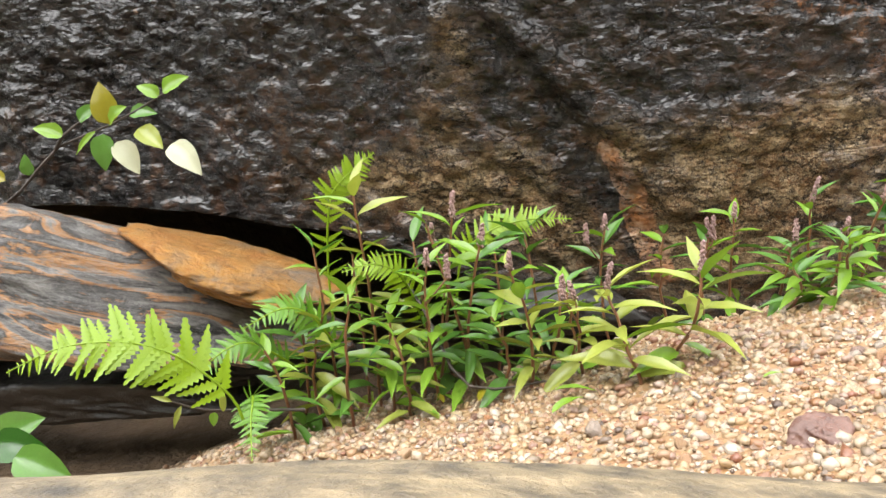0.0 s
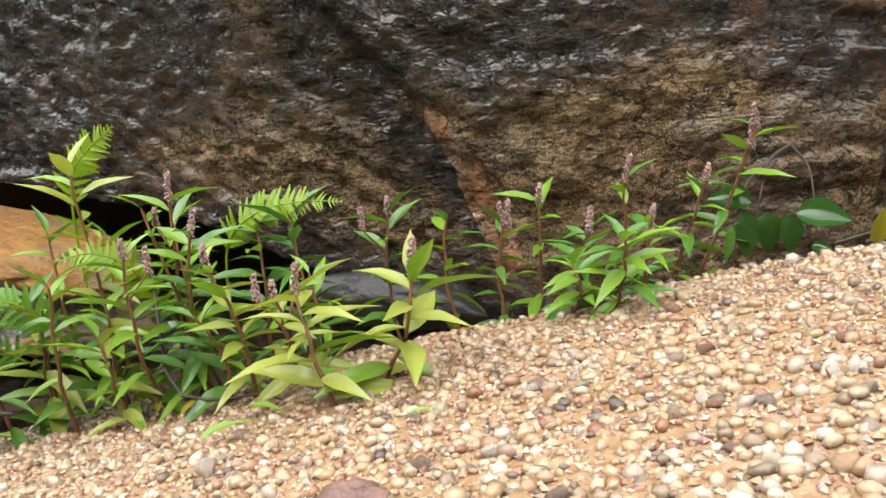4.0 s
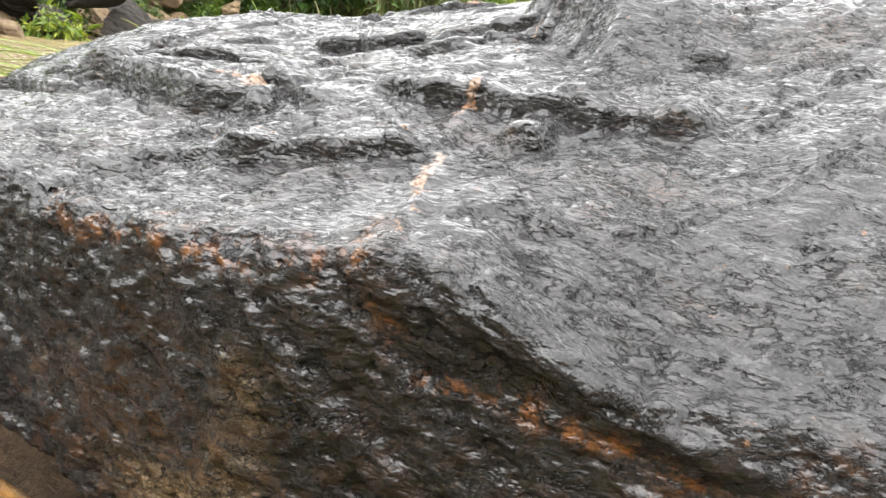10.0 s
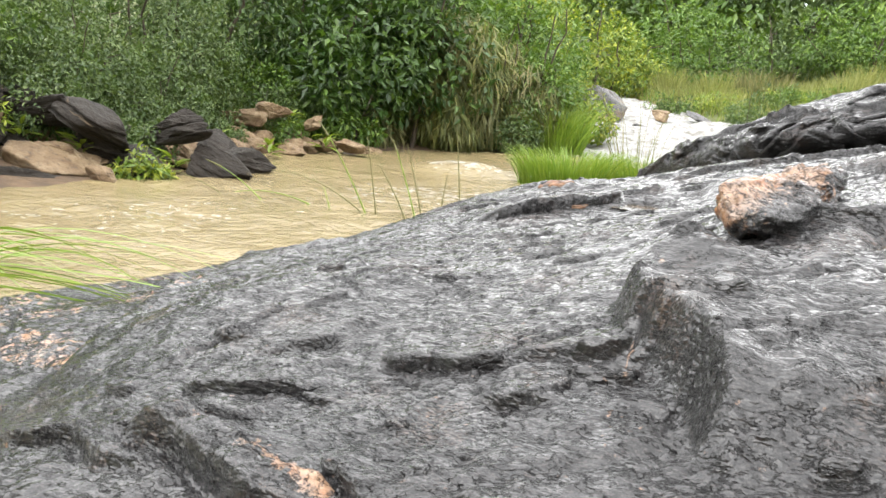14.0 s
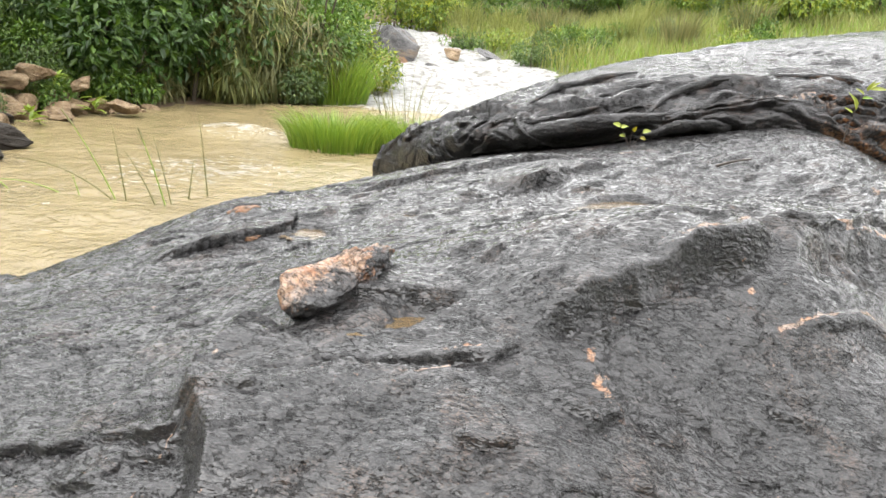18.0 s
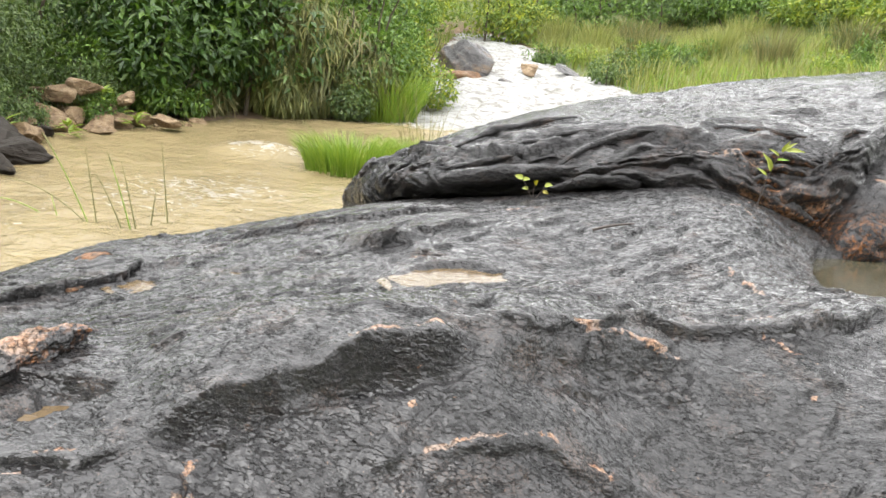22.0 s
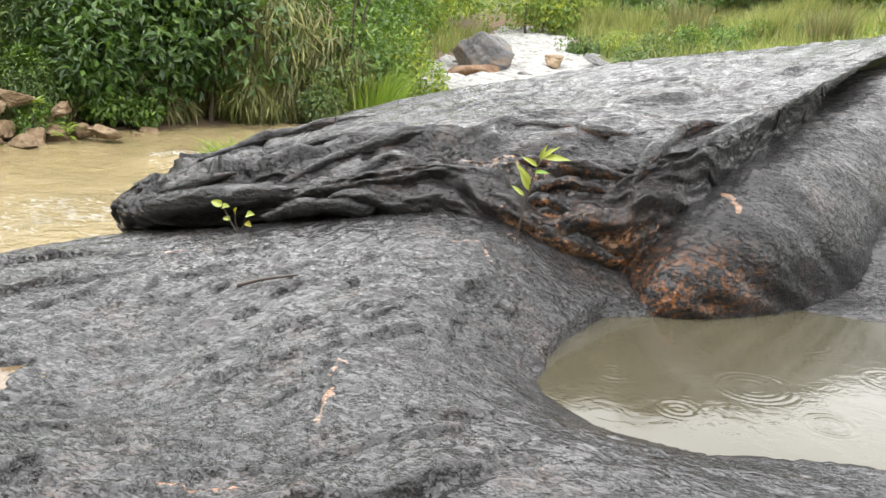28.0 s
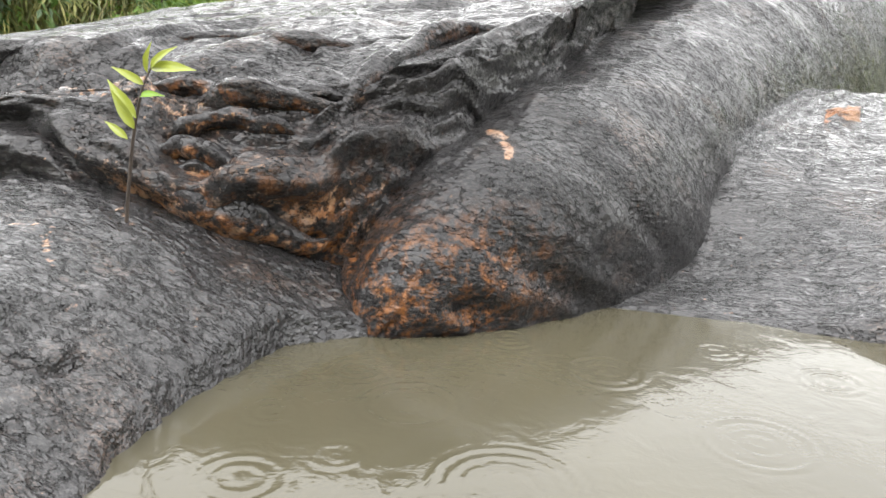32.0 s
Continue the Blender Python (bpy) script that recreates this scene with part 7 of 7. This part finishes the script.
twig_plant("bank_shrub", "small shrub twig with glossy and pale leaves", "shrub",
           [[(-0.739, 1.331, 0.090), (-0.628, 1.257, 0.145), (-0.561, 1.232, 0.201), (-0.480, 1.220, 0.228), (-0.431, 1.220, 0.250), (-0.388, 1.220, 0.272)], [(-0.561, 1.232, 0.201), (-0.542, 1.220, 0.219), (-0.511, 1.220, 0.241)]],
           [((-0.542, 1.220, 0.219), (-0.8, -0.2, 0.35), 0.042, LEAF_GREEN, "ovate"), ((-0.517, 1.220, 0.238), (0.7, -0.2, 0.6), 0.040, LEAF_DEEP, "ovate"), ((-0.474, 1.220, 0.232), (-0.1, -0.2, 1.0), 0.060, YELLOW_LEAF, "ovate"),
            ((-0.468, 1.207, 0.232), (0.3, -0.3, 0.3), 0.045, LEAF_GREEN, "ovate"), ((-0.444, 1.220, 0.244), (0.9, -0.2, 0.1), 0.040, LEAF_DEEP, "ovate"), ((-0.394, 1.220, 0.272), (0.9, -0.2, 0.5), 0.045, LEAF_GREEN, "ovate"),
            ((-0.400, 1.220, 0.265), (-0.7, -0.2, 0.6), 0.035, LEAF_GREEN, "ovate"), ((-0.493, 1.214, 0.223), (-0.8, -0.2, -0.6), 0.045, LEAF_GREEN, "lance"), ((-0.480, 1.207, 0.219), (0.0, -0.3, -1.0), 0.052, LEAF_DEEP, "ovate"),
            ((-0.462, 1.207, 0.207), (0.6, -0.3, -0.8), 0.055, WHITE_LEAF, "ovate"), ((-0.431, 1.207, 0.223), (0.6, -0.3, -0.4), 0.050, LEAF_PALE, "ovate"), ((-0.388, 1.207, 0.198), (0.7, -0.4, -0.5), 0.062, WHITE_LEAF, "ovate"),
            ((-0.653, 1.257, 0.158), (-0.8, 0, 0.3), 0.04, YELLOW_LEAF, "ovate"), ((-0.616, 1.257, 0.164), (0.0, -0.3, 0.9), 0.032, LEAF_DEEP, "ovate")], 1.0, 1.25)
twig_plant("vine", "vine with broad dark glossy leaves under the boulder", "vine",
           [[(0.66, 1.20, 0.10), (0.625, 1.15, 0.09), (0.61, 1.13, 0.05), (0.60, 1.12, 0.0)], [(0.66, 1.20, 0.10), (0.665, 1.14, 0.08), (0.665, 1.12, 0.04)], [(0.66, 1.20, 0.10), (0.60, 1.14, 0.07), (0.585, 1.12, 0.035)]],
           [((0.592, 1.115, 0.04), (0.0, -0.25, -1), 0.062, GLOSS_LEAF, "ovate"), ((0.612, 1.112, 0.04), (0.15, -0.2, -1), 0.060, GLOSS_LEAF, "ovate"), ((0.634, 1.112, 0.035), (0.2, -0.2, -1), 0.055, GLOSS_LEAF, "ovate"),
            ((0.645, 1.115, 0.035), (1, -0.3, 0.0), 0.072, GLOSS_LEAF, "ovate"), ((0.60, 1.12, 0.05), (-1, -0.1, 0.25), 0.060, GLOSS_LEAF, "ovate"), ((0.575, 1.10, 0.03), (-0.2, -0.3, -1), 0.055, LEAF_DEEP, "lance"), ((0.66, 1.11, 0.0), (0.5, -0.3, 0.0), 0.03, GLOSS_LEAF, "ovate")])
twig_plant("bank_shrub", "low shrub with yellow-green and dark leaves", "shrub",
           [[(0.76, 1.12, 0.005), (0.80, 1.11, 0.025), (0.845, 1.10, 0.045), (0.90, 1.09, 0.07)], [(0.80, 1.11, 0.025), (0.83, 1.13, 0.08), (0.85, 1.14, 0.12)], [(0.74, 1.13, 0.0), (0.80, 1.13, 0.02), (0.92, 1.12, 0.03)]],
           [((0.725, 1.11, 0.0), (0.15, -0.3, 1), 0.052, YELLOW_LEAF, "broad"), ((0.80, 1.11, 0.02), (-0.55, -0.1, 1), 0.085, LEAF_GREEN, "lance"), ((0.80, 1.105, 0.025), (1, -0.2, 0.3), 0.04, LEAF_GREEN, "lance"),
            ((0.845, 1.10, 0.05), (0.3, -0.3, 1), 0.055, YELLOW_LEAF, "broad"), ((0.835, 1.13, 0.12), (-0.3, -0.3, -1), 0.085, LEAF_DEEP, "ovate"), ((0.87, 1.12, 0.10), (0.8, -0.3, -0.4), 0.06, GLOSS_LEAF, "ovate"),
            ((0.85, 1.14, 0.155), (0.5, -0.3, 0.2), 0.04, LEAF_GREEN, "ovate"), ((0.87, 1.10, 0.05), (1, -0.2, 0.1), 0.06, LEAF_DEEP, "ovate"), ((0.89, 1.10, 0.06), (0.6, -0.3, 0.8), 0.05, LEAF_GREEN, "ovate")])
twig_plant("bank_shrub", "dark broad leaves in the shade by the cave", "shrub",
           [[(-0.52, 0.92, -0.14), (-0.47, 0.86, -0.09), (-0.44, 0.82, -0.07)]],
           [((-0.49, 0.84, -0.085), (0.9, -0.2, 0.5), 0.085, LEAF_DEEP, "ovate"), ((-0.48, 0.82, -0.08), (0.9, -0.3, 0.1), 0.075, GLOSS_LEAF, "ovate"), ((-0.45, 0.80, -0.085), (1, -0.2, -0.25), 0.075, LEAF_DEEP, "ovate")])
twig_plant("creeper", "creeping knotweed runner with small leaves", "plant",
           [[(-0.18, 0.93, -0.10), (-0.24, 0.90, -0.085), (-0.28, 0.88, -0.075), (-0.31, 0.87, -0.06)]],
           [((-0.31, 0.87, -0.06), (-0.8, 0, 0.3), 0.03, LEAF_PALE, "lance"), ((-0.30, 0.87, -0.065), (-0.4, -0.3, -0.8), 0.035, LEAF_PALE, "lance"), ((-0.26, 0.885, -0.08), (0.1, -0.3, 1), 0.04, LEAF_PALE, "lance"), ((-0.27, 0.885, -0.08), (-0.1, -0.4, -0.9), 0.02, LEAF_GREEN, "ovate")])
twig_plant("dry_root", "dark crooked root lying on the gravel", "root",
           [[(-0.06, 1.04, 0.02), (-0.03, 0.98, -0.02), (0.0, 0.93, -0.075), (0.05, 0.92, -0.085), (0.09, 0.92, -0.078), (0.12, 0.91, -0.082)]], [])
twig_plant("dry_twigs", "dead dark twigs lying under the shrub", "twig",
           [[(0.70, 1.16, -0.01), (0.80, 1.14, 0.02), (0.95, 1.12, 0.03)], [(0.72, 1.12, 0.0), (0.84, 1.12, 0.03), (1.0, 1.10, 0.05)], [(0.78, 1.15, 0.02), (0.88, 1.11, 0.015), (0.96, 1.08, 0.025)], [(0.82, 1.16, 0.10), (0.80, 1.13, 0.05), (0.79, 1.12, 0.0)]], [])
# sapling and small seedling on the bedrock, twig on the slab
twig_plant("sapling", "young yellow-green sapling growing from a rock crack", "sapling",
           [[(2.13, 5.38, 1.20), (2.145, 5.38, 1.32), (2.17, 5.375, 1.45), (2.195, 5.37, 1.53), (2.215, 5.37, 1.57)]],
           [((2.215, 5.37, 1.57), (1, -0.2, 0.1), 0.085, LEAF_PALE, "lance"), ((2.215, 5.37, 1.57), (0.7, -0.3, 0.7), 0.06, LEAF_PALE, "lance"), ((2.21, 5.37, 1.56), (0.2, -0.5, 0.6), 0.06, LEAF_PALE, "lance"), ((2.20, 5.37, 1.54), (-0.5, -0.3, 0.4), 0.055, LEAF_PALE, "lance"),
            ((2.18, 5.37, 1.48), (-0.6, -0.2, 0.9), 0.075, LEAF_PALE, "lance"), ((2.175, 5.37, 1.46), (-0.3, -0.3, 0.8), 0.07, LEAF_PALE, "lance"), ((2.19, 5.37, 1.52), (0.7, -0.3, 0.2), 0.05, LEAF_GREEN, "lance"), ((2.16, 5.37, 1.44), (-0.6, -0.1, 0.5), 0.05, LEAF_PALE, "lance")], 1.15, 1.8)
twig_plant("seedling", "small seedling with reddish stems in a rock crevice", "seedling",
           [[(1.040, 5.32, 1.160), (1.010, 5.31, 1.210), (0.980, 5.30, 1.270)], [(1.040, 5.32, 1.160), (1.040, 5.30, 1.220), (1.050, 5.29, 1.255)], [(1.040, 5.32, 1.160), (1.080, 5.30, 1.210), (1.100, 5.29, 1.250)]],
           [((0.980, 5.30, 1.270), (-0.8, -0.3, 0.3), 0.05, LEAF_PALE, "ovate"), ((0.980, 5.30, 1.265), (0.7, -0.3, 0.3), 0.04, LEAF_PALE, "ovate"), ((1.050, 5.29, 1.250), (0.2, -0.4, 0.5), 0.035, YELLOW_LEAF, "ovate"), ((1.100, 5.29, 1.250), (0.8, -0.3, 0.3), 0.045, LEAF_PALE, "ovate"),
            ((1.010, 5.31, 1.220), (-0.9, -0.3, 0.1), 0.035, LEAF_PALE, "ovate"), ((1.090, 5.30, 1.220), (0.8, -0.3, -0.2), 0.035, YELLOW_LEAF, "ovate")], 1.0, 1.5)
zt = rock_level(np.array([1.45, 1.53, 1.62]), np.array([4.79, 4.83, 4.87])) + 0.006
twig_plant("fallen_twig", "short dark twig lying on wet rock", "twig", [[(1.45, 4.79, zt[0]), (1.53, 4.83, zt[1] + 0.002), (1.62, 4.87, zt[2])]], [], 1.0, 3.0)


for i, (x, y, z) in enumerate([(-6.05, 6.1, 0.55), (-5.5, 6.25, 0.45), (-5.05, 6.9, 0.35), (-5.9, 8.5, 0.5), (-5.5, 8.0, 0.4), (-6.15, 10.4, 0.75), (-5.6, 10.4, 0.5), (-6.7, 6.0, 0.75), (-5.7, 9.3, 0.4)]):
    rr = random.Random(680 + i)
    weed = tagged(new("bank_weed"), "small bright green weed between the bank rocks", "plant", "weeds on the bank")
    weed.location = (x, y, z)
    for k in range(16):
        a = rr.uniform(0, 6.28)
        put_leaf(weed, (0.03 * math.cos(a), 0.03 * math.sin(a), rr.uniform(0, 0.16)), (math.cos(a), math.sin(a), rr.uniform(0.0, 0.9)), rr.uniform(0.12, 0.24), LEAF_LIGHT, "lance", k % 5)
for x, y, turn, ln, mat, label in [(0.088, 0.789, 40, 0.048, LEAF_GREEN, "green"), (0.10, 0.866, -20, 0.045, LEAF_GREEN, "green"), (0.275, 0.74, 15, 0.022, LEAF_GREEN, "green"), (0.02, 0.90, 75, 0.035, YELLOW_LEAF, "yellow"), (-0.02, 0.93, 110, 0.030, YELLOW_LEAF, "yellow")]:
    leaf = tagged(new("fallen_leaf"), "fallen narrow %s leaf lying on coarse gravel" % label, "leaf", "leaves on the gravel")
    leaf.location = (x, y, float(sand_level(np.array([x]), np.array([y]))[0]) + 0.012)
    put_leaf(leaf, (0, 0, 0), (math.cos(radians(turn)), math.sin(radians(turn)), 0.35), ln, mat, "lance", 2)


# ---- gravel ----
def pebble_material():
    n = Nodes("pebbles")
    cols = ((0.0, (0.80, 0.62, 0.38)), (0.14, (0.50, 0.24, 0.10)), (0.26, (0.90, 0.78, 0.58)), (0.42, (0.72, 0.50, 0.26)), (0.56, (0.98, 0.94, 0.84)), (0.68, (0.40, 0.15, 0.08)), (0.78, (0.84, 0.68, 0.46)), (0.92, (0.12, 0.075, 0.065)), (1.0, (0.92, 0.80, 0.58)))
    c = n.ramp(n.rand(True), *cols)
    c = n.mix(n.ramp(n.noise(260.0, 4, 0.6), (0.40, 0.0), (0.7, 0.3)), c, (0.48, 0.32, 0.19))
    n.set(Base_Color=n.mix(1.0, c, (0.60, 0.55, 0.50), "MULTIPLY"), Roughness=0.33, Normal=n.bump(n.noise(500.0, 3), 0.4, 0.001))
    return n.mat


def pebble_object_material():
    n = Nodes("single_pebbles")
    c = n.ramp(n.rand(), (0.0, (0.97, 0.93, 0.84)), (0.2, (0.22, 0.10, 0.08)), (0.4, (0.80, 0.53, 0.28)), (0.6, (0.95, 0.78, 0.53)), (0.78, (0.56, 0.25, 0.10)), (0.9, (0.16, 0.135, 0.125)), (1.0, (0.95, 0.86, 0.68)))
    c = n.mix(n.ramp(n.noise(180.0, 5, 0.65), (0.35, 0.0), (0.7, 0.5)), c, (0.42, 0.27, 0.16))
    n.set(Base_Color=n.mix(1.0, c, (0.72, 0.685, 0.64), "MULTIPLY"), Roughness=0.35, Normal=n.bump(n.noise(260.0, 4), 0.6, 0.0016))
    return n.mat


def ico(sub):
    bm = bmesh.new()
    bmesh.ops.create_icosphere(bm, subdivisions=sub, radius=1.0)
    V = np.array([v.co[:] for v in bm.verts])
    F = np.array([[v.index for v in f.verts] for f in bm.faces])
    bm.free()
    return V, F


def scatter(count, x0, x1, y0, y1, rmin, rmax, seed, sub):
    rng = np.random.default_rng(seed)
    V0, F0 = ico(sub)
    if sub == 0:
        V0 = np.array([(1, 0, 0), (-1, 0, 0), (0, 1, 0), (0, -1, 0), (0, 0, 1), (0, 0, -1)], float)
        F0 = np.array([(0, 2, 4), (2, 1, 4), (1, 3, 4), (3, 0, 4), (2, 0, 5), (1, 2, 5), (3, 1, 5), (0, 3, 5)])
    x = rng.uniform(x0, x1, count)
    y = y0 + (y1 - y0) * rng.uniform(0, 1, count) ** 1.15
    r = rmin * (rmax / rmin) ** (rng.uniform(0, 1, count) ** 1.7)
    z = sand_level(x, y) + r * rng.uniform(-0.1, 0.55, count)
    S = np.stack([r * rng.uniform(0.85, 1.4, count), r * rng.uniform(0.8, 1.15, count), r * rng.uniform(0.6, 0.95, count)], -1)
    a, b = rng.uniform(0, 6.28, count), rng.uniform(-0.5, 0.5, count)
    P = V0[None] * (1 + 0.17 * rng.normal(size=(count, len(V0), 1))) * S[:, None]
    ca, sa, cb, sb = np.cos(a)[:, None], np.sin(a)[:, None], np.cos(b)[:, None], np.sin(b)[:, None]
    X, Z = P[..., 0] * cb + P[..., 2] * sb, -P[..., 0] * sb + P[..., 2] * cb
    X, Y = X * ca - P[..., 1] * sa, X * sa + P[..., 1] * ca
    V = np.stack([X + x[:, None], Y + y[:, None], Z + z[:, None]], -1).reshape(-1, 3)
    F = (F0[None] + (np.arange(count) * len(V0))[:, None, None]).reshape(-1, 3)
    return V, F


PEBBLE, PEBBLE_ONE = pebble_material(), pebble_object_material()
fine_gravel = part("fine_gravel", np_mesh("fine_gravel", *scatter(36000, -0.6, 1.1, 0.30, 1.30, 0.0016, 0.0040, 951, 0), False), PEBBLE, sand)
coarse_gravel = part("coarse_gravel", np_mesh("coarse_gravel", *scatter(21000, -0.55, 1.1, 0.30, 1.25, 0.0024, 0.0068, 952, 1)), PEBBLE, sand)
tagged(fine_gravel, kind="stuff")
tagged(coarse_gravel, kind="stuff")
PEB = [stone_mesh("pebble", (2, 2, 1.5), 960 + k, 0.10, 6, 9) for k in range(6)]
for me in PEB:
    me.materials.append(PEBBLE_ONE)
rng = random.Random(97)
SINGLE = [(0.366, 0.757, 0.0085), (0.352, 0.831, 0.0065), (0.161, 0.797, 0.007), (0.662, 0.72, 0.010), (0.607, 0.653, 0.016), (0.363, 0.562, 0.009), (0.12, 0.73, 0.011), (0.16, 0.76, 0.008), (0.17, 0.79, 0.007), (0.35, 0.83, 0.008), (0.37, 0.76, 0.010), (0.06, 0.79, 0.009), (-0.06, 0.80, 0.010), (0.30, 0.65, 0.009), (0.33, 0.93, 0.007), (0.44, 0.79, 0.008), (0.56, 0.67, 0.008), (0.66, 0.72, 0.011), (0.61, 0.66, 0.016), (0.50, 0.96, 0.006), (0.47, 0.71, 0.007)]
for i in range(295):
    if i < len(SINGLE):
        x, y, r = SINGLE[i]
    else:
        x, y, r = rng.uniform(-0.3, 1.0), rng.uniform(0.42, 1.08), rng.uniform(0.0042, 0.0085)
    z = float(sand_level(np.array([x]), np.array([y]))[0]) + r * 0.35
    part("pebble", PEB[i % 6], None, sand, m=pose(x, y, z, rng.uniform(-25, 25), rng.uniform(-25, 25), rng.uniform(0, 360)) @ Matrix.Diagonal((r, r * rng.uniform(0.75, 1), r, 1)))
thing("reddish_stone", stone_mesh("reddish_stone", (0.050, 0.040, 0.034), 978, 0.16, 8, 36), plain("reddish_stone", (0.10, 0.042, 0.03), (0.24, 0.12, 0.085), 60.0, 0.4, 0.003, 160.0), "dark reddish wet stone lying on the gravel", "stone", m=pose(0.265, 0.595, -0.017, 8, -12, 20))
